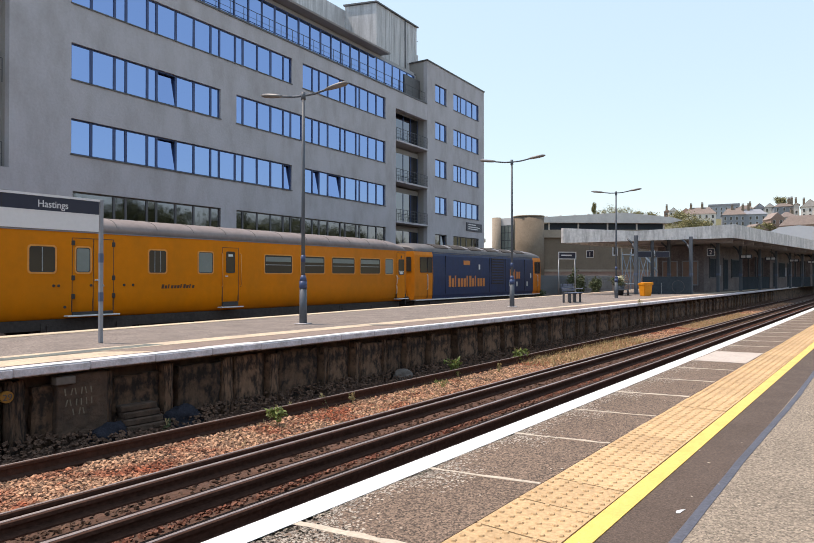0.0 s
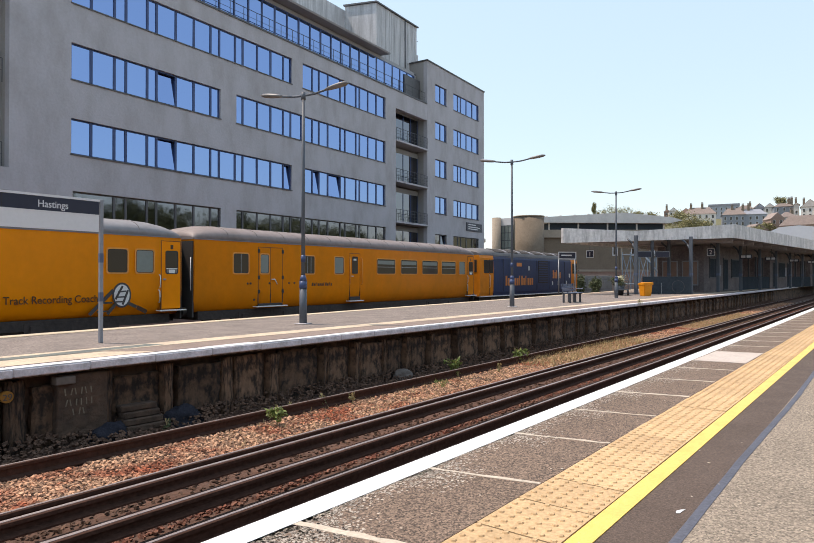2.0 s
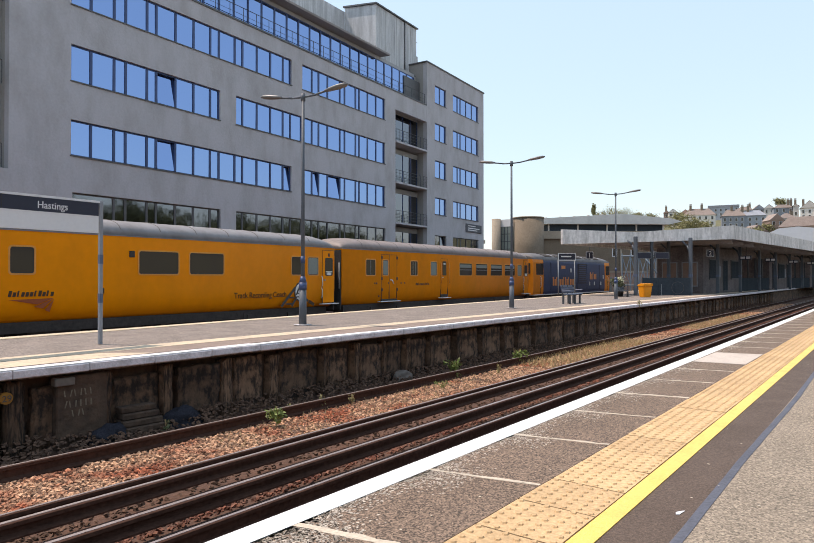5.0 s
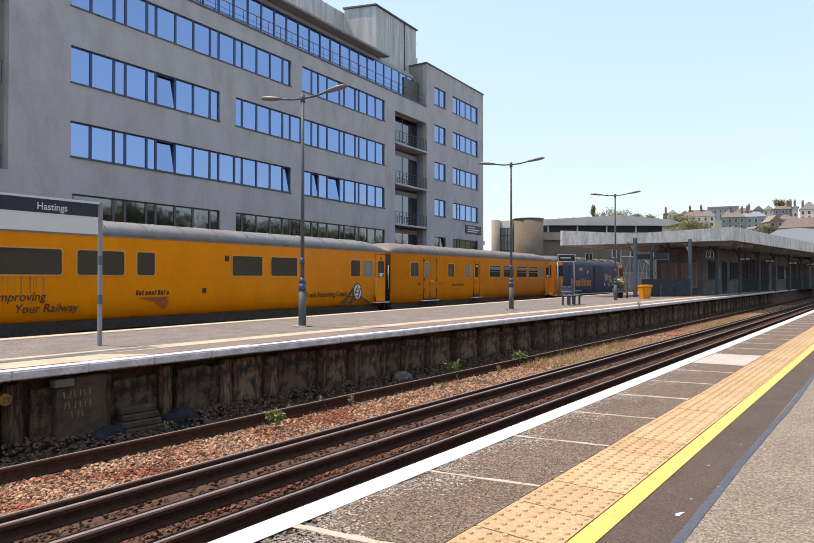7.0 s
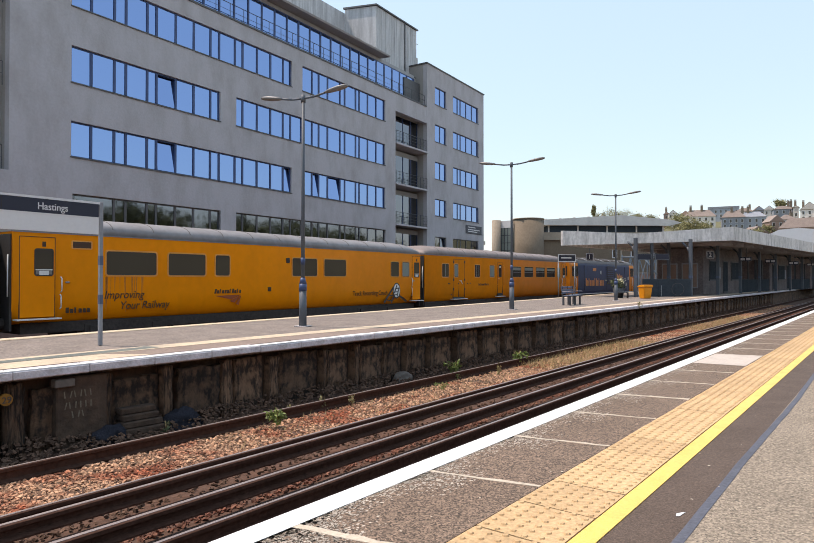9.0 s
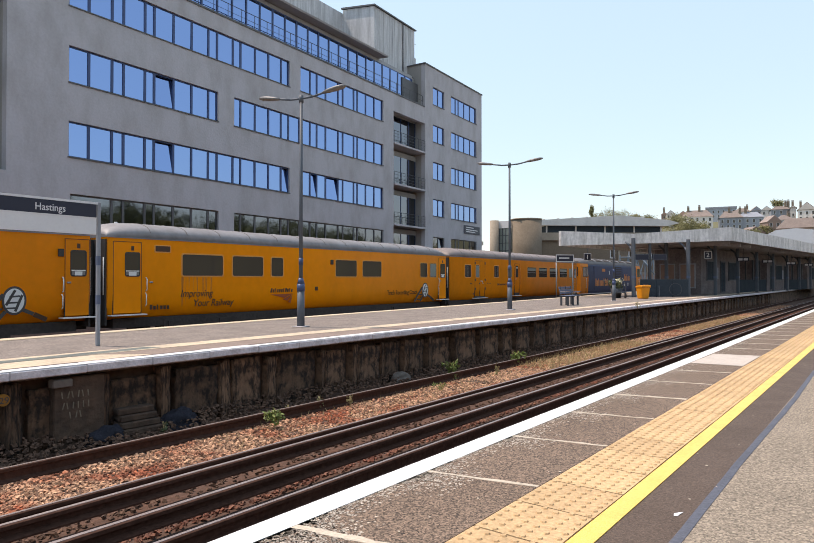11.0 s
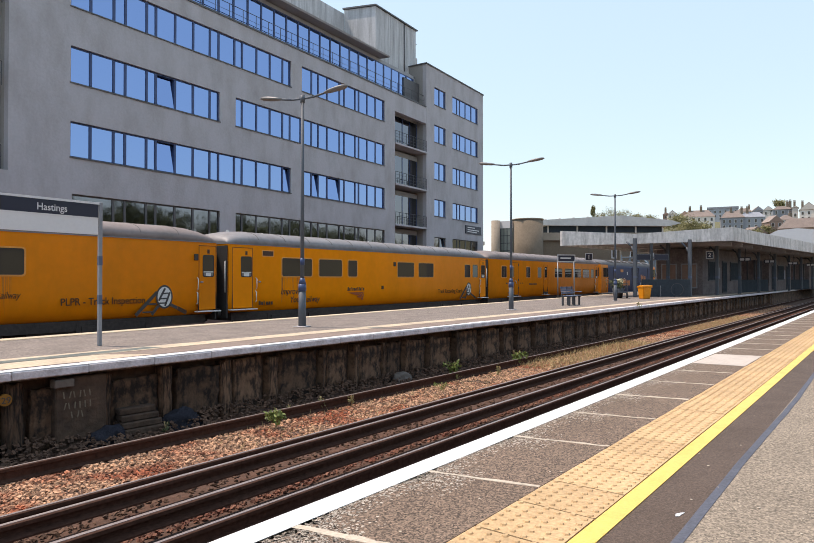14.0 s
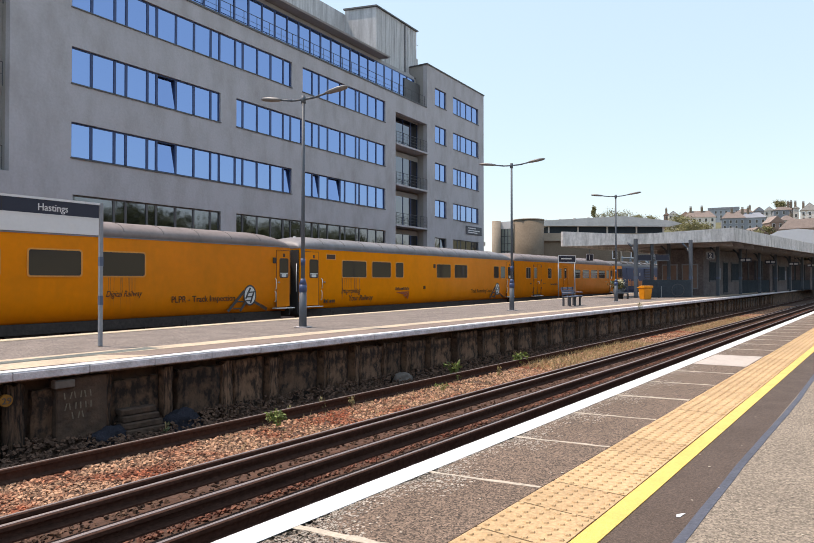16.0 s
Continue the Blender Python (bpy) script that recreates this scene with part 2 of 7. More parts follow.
M_FENCE = mat("grey_palisade_fence", (0.15, 0.16, 0.165), 0.7, grain=15, vary=0.15, stain=0.3, bump=0.1)
M_HOARD = mat("dark_teal_hoarding", (0.040, 0.052, 0.064), 0.9, grain=8, vary=0.15, stain=0.3, bump=0.1, gloss=0.15)
M_GRIT = mat("yellow_plastic", (0.78, 0.27, 0.006), 0.45, grain=10, vary=0.05, stain=0.25, stain_size=0.3, bump=0.05)
M_SEAT_BLUE = mat("slate_blue_painted_metal", (0.085, 0.11, 0.175), 0.45, grain=15, vary=0.1, stain=0.25, bump=0.05)
# distance haze is mixed into these four colours: paler, the stone bluer
M_BROWN_ROOF = mat("hazy_brown_roof_tiles", (0.25, 0.195, 0.17), 0.9, grain=5, vary=0.2, stain=0.4, stain_size=1.5, pieces=0.25, bump=0.2)
M_SLATE = mat("hazy_blue_grey_slate", (0.24, 0.25, 0.28), 0.8, grain=5, vary=0.2, stain=0.4, stain_size=1.5, pieces=0.25, bump=0.2)
M_HOUSE_A = mat("hazy_pale_stucco", (0.66, 0.60, 0.55), 0.9, grain=3, vary=0.08, stain=0.3, stain_size=2.0, pieces=0.2, bump=0.1)
M_HOUSE_B = mat("hazy_grey_stone_house", (0.29, 0.305, 0.34), 0.9, grain=3, vary=0.12, stain=0.3, stain_size=2.0, pieces=0.2, bump=0.1)
M_HOUSE_C = mat("red_brown_brick", (0.30, 0.20, 0.16), 0.9, grain=3, vary=0.12, stain=0.3, stain_size=2.0, pieces=0.2, bump=0.1)
M_LEAF = mat("green_foliage", (0.085, 0.100, 0.040), 0.75, grain=4, vary=0.3, stain=0.4, stain_size=0.6, islands=0.5, bump=0.0)
M_LEAF_FAR = mat("far_green_foliage", (0.26, 0.235, 0.11), 0.8, grain=0.6, vary=0.3, stain=0.4, stain_size=4, islands=0.5, bump=0.0)
M_LEAF_WEED = mat("fresh_weed_leaves", (0.16, 0.20, 0.045), 0.7, grain=20, vary=0.3, stain=0.2, islands=0.5, bump=0.0)
M_STRAW = mat("dry_grass", (0.42, 0.30, 0.14), 0.9, grain=20, vary=0.2, stain=0.2, islands=0.45, bump=0.0)
M_FLOWER = mat("cream_blossom", (0.70, 0.66, 0.45), 0.8, grain=20, vary=0.2, stain=0.1, islands=0.2, bump=0.0)
M_BARK = mat("grey_brown_bark", (0.10, 0.075, 0.055), 0.95, grain=12, vary=0.3, stain=0.4, bump=0.6)
M_BLUE_TARP = mat("slate_blue_spoil", (0.033, 0.033, 0.042), 0.95, grain=50, vary=0.5, stain=0.6, stain_size=0.08, bump=0.9, gloss=0.1)
M_SIGN_YELLOW = mat("faded_yellow_disc", (0.30, 0.13, 0.012), 0.7, grain=15, vary=0.15, stain=0.4, stain_size=0.2, bump=0.05)


# ---- building blocks ----
def box(bm, x0, x1, y0, y1, z0, z1):
    v = [bm.verts.new(p) for p in ((x0, y0, z0), (x1, y0, z0), (x1, y1, z0), (x0, y1, z0), (x0, y0, z1), (x1, y0, z1), (x1, y1, z1), (x0, y1, z1))]
    for q in ((0, 3, 2, 1), (4, 5, 6, 7), (0, 1, 5, 4), (1, 2, 6, 5), (2, 3, 7, 6), (3, 0, 4, 7)):
        bm.faces.new([v[i] for i in q])
    return v


def bevel(bm, width, segments=1):
    bmesh.ops.bevel(bm, geom=bm.edges[:], offset=width, segments=segments, affect="EDGES", clamp_overlap=True)
    return bm


def cube(x0, x1, y0, y1, z0, z1, round_=0.0, segments=1):
    bm = bmesh.new()
    box(bm, x0, x1, y0, y1, z0, z1)
    return bevel(bm, round_, segments) if round_ else bm


def tube(bm, a, b, r0, r1=None, seg=10):
    """A rod from a to b."""
    a, b = Vector(a), Vector(b)
    r1 = r0 if r1 is None else r1
    q = (b - a).to_track_quat("Z", "Y")
    rings = []
    for p, r in ((a, r0), (b, r1)):
        rings.append([bm.verts.new(p + q @ Vector((r * math.cos(2 * math.pi * i / seg), r * math.sin(2 * math.pi * i / seg), 0))) for i in range(seg)])
    for i in range(seg):
        j = (i + 1) % seg
        f = bm.faces.new((rings[0][i], rings[0][j], rings[1][j], rings[1][i]))
        f.smooth = seg > 6
    bm.faces.new(rings[0][::-1])
    bm.faces.new(rings[1])
    return bm


def pipe(bm, points, r, seg=8):
    for a, b in zip(points, points[1:]):
        tube(bm, a, b, r, r, seg)
    return bm


def sweep(bm, profile, x0, x1, closed=True, caps=True, smooth=False, steps=1):
    """Pushes a (y, z) outline along x."""
    rings = [[bm.verts.new((x0 + (x1 - x0) * k / steps, y, z)) for y, z in profile] for k in range(steps + 1)]
    n = len(profile)
    for a, b in zip(rings, rings[1:]):
        for i in range(n if closed else n - 1):
            j = (i + 1) % n
            bm.faces.new((a[i], a[j], b[j], b[i])).smooth = smooth
    if caps and closed:
        bm.faces.new(rings[0][::-1])
        bm.faces.new(rings[-1])
    bmesh.ops.recalc_face_normals(bm, faces=bm.faces[:])
    return bm


def plate(points, axis, a, b):
    """A flat outline given in two axes, thickened along the third ('x', 'y' or 'z') from a to b."""
    put = {"x": lambda u, v, w: (w, u, v), "y": lambda u, v, w: (u, w, v), "z": lambda u, v, w: (u, v, w)}[axis]
    bm = bmesh.new()
    lo, hi = ([bm.verts.new(put(u, v, w)) for u, v in points] for w in (a, b))
    n = len(points)
    bm.faces.new(lo[::-1])
    bm.faces.new(hi)
    for i in range(n):
        j = (i + 1) % n
        bm.faces.new((lo[i], lo[j], hi[j], hi[i]))
    bmesh.ops.recalc_face_normals(bm, faces=bm.faces[:])
    return bm


def rounded(x0, x1, z0, z1, r, seg=4):
    pts = []
    for cx, cz, a0 in ((x1 - r, z1 - r, 0), (x0 + r, z1 - r, 90), (x0 + r, z0 + r, 180), (x1 - r, z0 + r, 270)):
        for k in range(seg + 1):
            a = radians(a0 + 90 * k / seg)
            pts.append((cx + r * math.cos(a), cz + r * math.sin(a)))
    return pts


def mesh(name, bm, material):
    me = bpy.data.meshes.new(name)
    bm.to_mesh(me)
    bm.free()
    me.materials.append(material)
    return me


def part(name, bm, material, parent, label="", m=None):
    ob = new(name, bm if isinstance(bm, bpy.types.Mesh) else mesh(name, bm, material))
    ob.parent = parent
    if m is not None:
        ob.matrix_basis = m
    if label:
        ob["label"] = label
    return ob


def thing(name, m, label, category, group="", kind=""):
    ob = new(name)
    ob.empty_display_size = 0.2
    ob.matrix_basis = m
    return tagged(ob, label, category, group, kind)


def solid(name, bm, material, label, category="", group="", kind="", m=None):
    ob = new(name, mesh(name, bm, material))
    if m is not None:
        ob.matrix_basis = m
    return tagged(ob, label, category, group, kind)


def letters(name, words, size, material, parent, m, label="", width=None, slant=0.0):
    """Flat lettering in the built-in font; width stretches it to a given length. m: where its lower left corner stands, reading along x, upright along y."""
    cu = bpy.data.curves.new(name, "FONT")
    cu.body, cu.size, cu.extrude, cu.offset = words, size, 0.002, size * 0.005
    tmp = bpy.data.objects.new(name, cu)
    scene.collection.objects.link(tmp)
    me = bpy.data.meshes.new_from_object(tmp.evaluated_get(bpy.context.evaluated_depsgraph_get()))
    bpy.data.objects.remove(tmp)
    if width:
        xs = [v.co.x for v in me.vertices]
        k = width / (max(xs) - min(xs))
        for v in me.vertices:
            v.co.x *= k
    for v in me.vertices:
        v.co.x += slant * v.co.y
    me.materials.clear()
    me.materials.append(material)
    return part(name, me, material, parent, label, m)


UPRIGHT = pose(0, 0, 0, 90, 0, 0)   # lettering that stands on a wall facing -y


# ---- ground, tracks and platforms ----
BED = RAIL - 0.17
ground = solid("ground", cube(-400, 900, -500, 900, BED - 1.2, BED - 0.12), M_GROUND, "dry brown ground round the station", "ground", kind="structure")

X0, X1 = -12.0, 200.0
bed = solid("track_bed", cube(X0, X1, NEAR_EDGE - 0.1, FAR_EDGE + 0.3, BED - 0.11, BED), M_DIRT, "brown soil and stone bed under the tracks", "track bed", kind="structure")
bed2 = solid("track_bed_back", cube(X0, X1, 12.2, 30.5, BED - 0.11, BED), M_DIRT, "dark soil bed under the back tracks", "track bed", kind="structure", m=FAR)


def rail_profile(y, z, head=0.07, tall=0.155):
    h, w = head / 2, 0.009
    return [(y - 0.07, z - tall), (y + 0.07, z - tall), (y + 0.07, z - tall + 0.015), (y + w, z - tall + 0.035), (y + w, z - 0.045),
            (y + h, z - 0.035), (y + h, z - 0.004), (y + h - 0.006, z), (y - h + 0.006, z), (y - h, z - 0.004), (y - h, z - 0.035), (y - w, z - 0.045), (y - w, z - tall + 0.035), (y - 0.07, z - tall + 0.015)]


def bend(x):
    """How far the back track has swung towards the platform at x metres along it."""
    return 0.00065 * max(0.0, x - 30.0) ** 2


def rail(name, label, y, z, head=0.07, tall=0.155, m=None, x0=X0, x1=X1):
    r = thing(name, m or pose(0, 0, 0), label, "rail", "rails of the tracks", "structure")
    part("web", sweep(bmesh.new(), rail_profile(y, z - 0.002, head, tall), x0, x1), M_RUST, r)
    part("running_surface", cube(x0, x1, y - head * 0.16, y + head * 0.30, z - 0.002, z + 0.002), M_RAILTOP, r, "worn pale steel rail head")
    return r


NEAR_C, FAR_C = NEAR_EDGE + 1.447, FAR_EDGE - 1.447
for c in (NEAR_C, FAR_C):
    for d in (-0.7525, 0.7525):
        rail("rail", "rusty steel running rail with a worn head", c + d, RAIL)
rail("conductor_rail", "thick rusty conductor rail on insulators beside the track", NEAR_C + 0.7525 + 0.43, RAIL + 0.076, 0.09, 0.13)
rail("conductor_rail", "thick rusty conductor rail on insulators beside the track", FAR_C - 0.7525 - 0.43, RAIL + 0.076, 0.09, 0.13)
for c in (TRAIN_N + 1.38,):
    for d in (-0.7525, 0.7525):
        r = thing("rail", TRACK, "rusty steel running rail of the back track", "rail", "rails of the tracks", "structure")
        for name, prof, paint in (("web", rail_profile(c + d, RAIL - 0.002), M_RUST), ("running_surface", [(c + d - 0.012, RAIL - 0.002), (c + d + 0.02, RAIL - 0.002), (c + d + 0.02, RAIL + 0.002), (c + d - 0.012, RAIL + 0.002)], M_RAILTOP)):
            bm = sweep(bmesh.new(), prof, X0, 100.0, steps=56)
            for v in bm.verts:
                v.co.y -= bend(v.co.x)
            part(name, bm, paint, r)

# near platform
near = thing("near_platform", pose(0, 0, 0), "sunlit asphalt platform with buff paving and a yellow line", "platform", kind="structure")
part("body", cube(X0, X1, -7.5, NEAR_EDGE - 0.12, BED - 0.1, -0.02), M_WALL, near, "dark platform body")
part("edge_coping", cube(X0, X1, NEAR_EDGE - 0.2, NEAR_EDGE, -0.09, -0.006, 0.012, 2), M_NOSING, near, "pale concrete coping")
part("asphalt_strip", cube(X0, X1, 1.482, NEAR_EDGE - 0.02, -0.019, 0.0), M_ASPHALT, near, "dark coarse chippings")
part("white_line", cube(X0, X1, NEAR_EDGE - 0.15, NEAR_EDGE - 0.003, -0.0055, 0.004), M_WHITE, near, "worn white edge line")
part("smooth_strip", cube(X0, X1, 0.74, 1.078, -0.019, -0.001), M_ASPHALT_DARK, near, "smooth dark asphalt")
part("yellow_line", cube(X0, X1, 0.985, 1.078, -0.0008, 0.004), M_YELLOW_LINE, near, "bright yellow line")
part("worn_asphalt", cube(X0, X1, -7.5, 0.742, -0.019, 0.001), M_ASPHALT_LIGHT, near, "pale worn asphalt")

# far platform
far = thing("far_platform", pose(0, 0, 0), "island platform with a stained panelled concrete side", "platform", kind="structure")
BACK = lambda x: 12.93 + (x - 5.0) * 0.0885
part("surface", plate([(X0, FAR_EDGE + 0.28), (X1, FAR_EDGE + 0.28), (X1, BACK(X1)), (X0, BACK(X0))], "z", -0.16, -0.004), M_FAR_TOP, far, "sunlit grey asphalt surface")
part("fill", plate([(X0, FAR_EDGE + 0.45), (X1, FAR_EDGE + 0.45), (X1, BACK(X1) - 0.15), (X0, BACK(X0) - 0.15)], "z", BED - 0.1, -0.165), M_WALL, far, "dark sooty concrete body")


def stones(name, label, material, x0, x1, y0, y1, z, count, size, seed, thin=1.0, m=None, heap=0.0):
    """Loose angular stones lying close together; more of them towards the near end."""
    rng = np.random.default_rng(seed)
    base = np.array([(x, y, z) for z in (-1, 1) for y in (-1, 1) for x in (-1, 1)], float) * 0.66
    tris = np.array([(0, 2, 3), (0, 3, 1), (4, 5, 7), (4, 7, 6), (0, 1, 5), (0, 5, 4), (2, 6, 7), (2, 7, 3), (0, 4, 6), (0, 6, 2), (1, 3, 7), (1, 7, 5)])
    u = rng.random(count) ** thin
    pos = np.stack([x0 + (x1 - x0) * u, y0 + (y1 - y0) * rng.random(count), np.full(count, z)], 1)
    pos[:, 2] += rng.random(count) * size * 0.7 + heap * np.clip((pos[:, 1] - y0) / (y1 - y0), 0, 1) ** 1.5
    s = size * (0.45 + 0.75 * rng.random((count, 1, 1)))
    v = base[None] * s * np.array([1.25, 0.95, 0.7]) * (0.7 + 0.6 * rng.random((count, 8, 3))) + rng.normal(0, 0.12, (count, 8, 3)) * s
    q = rng.normal(size=(count, 4))
    q /= np.linalg.norm(q, axis=1)[:, None]
    w, x, y, zq = q.T
    R = np.stack([np.stack([1 - 2 * (y * y + zq * zq), 2 * (x * y - w * zq), 2 * (x * zq + w * y)], 1),
                  np.stack([2 * (x * y + w * zq), 1 - 2 * (x * x + zq * zq), 2 * (y * zq - w * x)], 1),
                  np.stack([2 * (x * zq - w * y), 2 * (y * zq + w * x), 1 - 2 * (x * x + y * y)], 1)], 1)
    v = np.einsum("nij,nkj->nki", R, v) * np.array([1, 1, 0.75]) + pos[:, None]
    f = (tris[None] + 8 * np.arange(count)[:, None, None]).reshape(-1, 3)
    me = bpy.data.meshes.new(name)
    me.from_pydata(v.reshape(-1, 3).tolist(), [], f.tolist())
    me.materials.append(material)
    ob = new(name, me)
    if m is not None:
        ob.matrix_basis = m
    return tagged(ob, label, "ballast", kind="stuff")


stones("ballast", "shadow-darkened brown ballast beside the conductor rail", M_STONE_DARK, 0.0, 60, FAR_C - 1.14, FAR_C - 0.80, BED, 2600, 0.026, 14, 1.9)
R1 = FAR_C + 0.7525   # far rail of the far track
stones("ballast", "pale brown and rusty red ballast between the rails", M_STONE, 0.5, 60, FAR_C - 0.70, R1 - 0.06, BED, 42000, 0.0225, 3, 1.9)
stones("ballast", "rust-stained brown ballast with shadow in its colour between the tracks", M_STONE_RED, 0.2, 60, NEAR_C + 1.22, FAR_C - 1.22, BED, 12000, 0.025, 4, 1.9)
# stones darkened here for the shade below the platform edge
stones("ballast", "shade-darkened ballast at the foot of the platform side", M_STONE_DARK, 0.5, 60, R1 + 0.06, FAR_EDGE + 0.26, BED, 11000, 0.030, 5, 1.7, heap=0.20)
stones("ballast", "brown ballast beside the near track", M_STONE_DARK, 1.5, 50, NEAR_C - 0.68, NEAR_C + 0.7, BED, 5000, 0.04, 6, 1.8)
stones("ballast", "brown ballast beside the conductor rail", M_STONE_DARK, 1.8, 45, NEAR_C + 0.82, NEAR_C + 1.12, BED, 1500, 0.034, 8, 1.8)
stones("ballast", "dark ballast round the back track", M_STONE_DARK, 0, 75, 13.5, 23.0, BED, 9000, 0.05, 7, 1.0, m=FAR)

# near platform: paving slabs with raised domes
TILE = 0.4


def tactile_tile():
    bm = bmesh.new()
    g = 0.006
    box(bm, g, TILE - g, g, TILE - g, -0.019, 0.0025)
    for i in range(6):
        for j in range(6):
            x = 0.033 + i * 0.0667 + (0.012 if j % 2 else -0.012)
            y = 0.033 + j * 0.0667
            lo = [bm.verts.new((x + 0.0165 * math.cos(k * math.pi / 3), y + 0.0165 * math.sin(k * math.pi / 3), 0.0025)) for k in range(6)]
            hi = [bm.verts.new((x + 0.0125 * math.cos(k * math.pi / 3), y + 0.0125 * math.sin(k * math.pi / 3), 0.0095)) for k in range(6)]
            bm.faces.new(hi)
            for k in range(6):
                bm.faces.new((lo[k], lo[(k + 1) % 6], hi[(k + 1) % 6], hi[k]))
    return mesh("paving_slab", bm, M_TACTILE)


def near_details():
    slab = tactile_tile()
    random.seed(5)
    for k in range(120):
        part("paving_slab", slab, M_TACTILE, near, m=pose(0.4 + k * TILE, 1.081, random.uniform(-0.0015, 0.0015), random.uniform(-0.2, 0.2), random.uniform(-0.2, 0.2), 0))
    part("far_paving", cube(0.4 + 120 * TILE, X1, 1.081, 1.481, -0.019, 0.003), M_TACTILE, near, "buff paving")
    part("far_paving", cube(X0, 0.395, 1.081, 1.481, -0.019, 0.003), M_TACTILE, near, "buff paving")
    random.seed(11)
    for k in range(45):
        x = 1.91 + 1.012 * k
        pts_a, pts_b = [], []
        for i in range(9):
            t = i / 8
            c = x + 0.14 * t + random.uniform(-0.006, 0.006)
            w = random.uniform(0.008, 0.021) if k % 4 else random.uniform(0.010, 0.032)
            y = NEAR_EDGE - 0.15 - (NEAR_EDGE - 0.15 - 1.485) * t
            pts_a.append((c - w, y))
            pts_b.append((c + w, y))
        part("joint", plate(pts_a + pts_b[::-1], "z", -0.005, 0.002), M_JOINT, near, "pale sealed joint" if k < 1 else "")
    # worn pale fringe behind the white line: flecks of paint
    bm = bmesh.new()
    for k in range(15000):
        x = 1.2 + 24 * random.random() ** 1.6
        u = random.random()
        if k % 5 < 3:   # thickest where the joints meet the line
            x = 1.91 + 1.012 * int((x - 1.4) / 1.012) + random.gauss(-0.05, 0.13)
        y = NEAR_EDGE - 0.15 - (0.30 if k % 5 < 3 else 0.13) * u ** 2.2
        r = random.uniform(0.002, 0.0075)
        q = random.uniform(0, 6)
        bm.faces.new([bm.verts.new((x + 1.5 * r * math.cos(q + i * 1.257), y + r * math.sin(q + i * 1.257), 0.0016)) for i in range(5)])
    tagged(part("paint_fleck", bm, M_JOINT_DIM, near, "worn flecks of white paint"), kind="stuff")
    part("concrete_patch", plate([(10.0, 2.07), (10.14, 1.487), (8.84, 1.487), (8.76, 2.09)], "z", -0.004, 0.0045), M_PATCH, near, "pale concrete patch")
    # wavering repair seam
    a, b = [], []
    for i in range(160):
        x = 0.5 + i * 0.3
        c = 0.722 + 0.007 * math.sin(x * 1.7) + 0.007 * math.sin(x * 0.63 + 1) + random.uniform(-0.003, 0.003)
        a.append((x, c - 0.019))
        b.append((x, c + 0.023))
    part("repair_seam", plate(a + b[::-1], "z", -0.004, 0.0035), M_REPAIR, near, "blue-grey bitumen seam")
    bm = bmesh.new()
    for k in range(170):
        x, y, r = 1.8 + 12 * random.random() ** 1.4, random.uniform(0.2, 2.0), random.uniform(0.002, 0.009)
        if 1.07 < y < 1.49:
            continue
        lo = [bm.verts.new((x + r * math.cos(i), y + r * math.sin(i), 0.0045)) for i in range(6)]
        bm.faces.new(lo)
    part("trodden_spot", bm, M_JOINT, near, "pale trodden spots")
    scrap = plate([(3.06, 0.805), (3.09, 0.812), (3.12, 0.797), (3.135, 0.782), (3.10, 0.788), (3.07, 0.79)], "z", 0.0005, 0.0022)
    solid("paper_scrap", scrap, M_SIGN_WHITE, "torn scrap of white paper on the asphalt", "litter")


M_JOINT_DIM = mat("worn_paint_fringe", (0.52, 0.44, 0.36), 0.9, grain=50, vary=0.4, stain=0.7, stain_size=0.08, stain_color=(0.12, 0.10, 0.09), bump=0.4)
M_PATCH = mat("pale_concrete_patch", (0.52, 0.44, 0.38), 0.9, grain=30, vary=0.12, stain=0.3, stain_size=0.3, bump=0.3)
near_details()


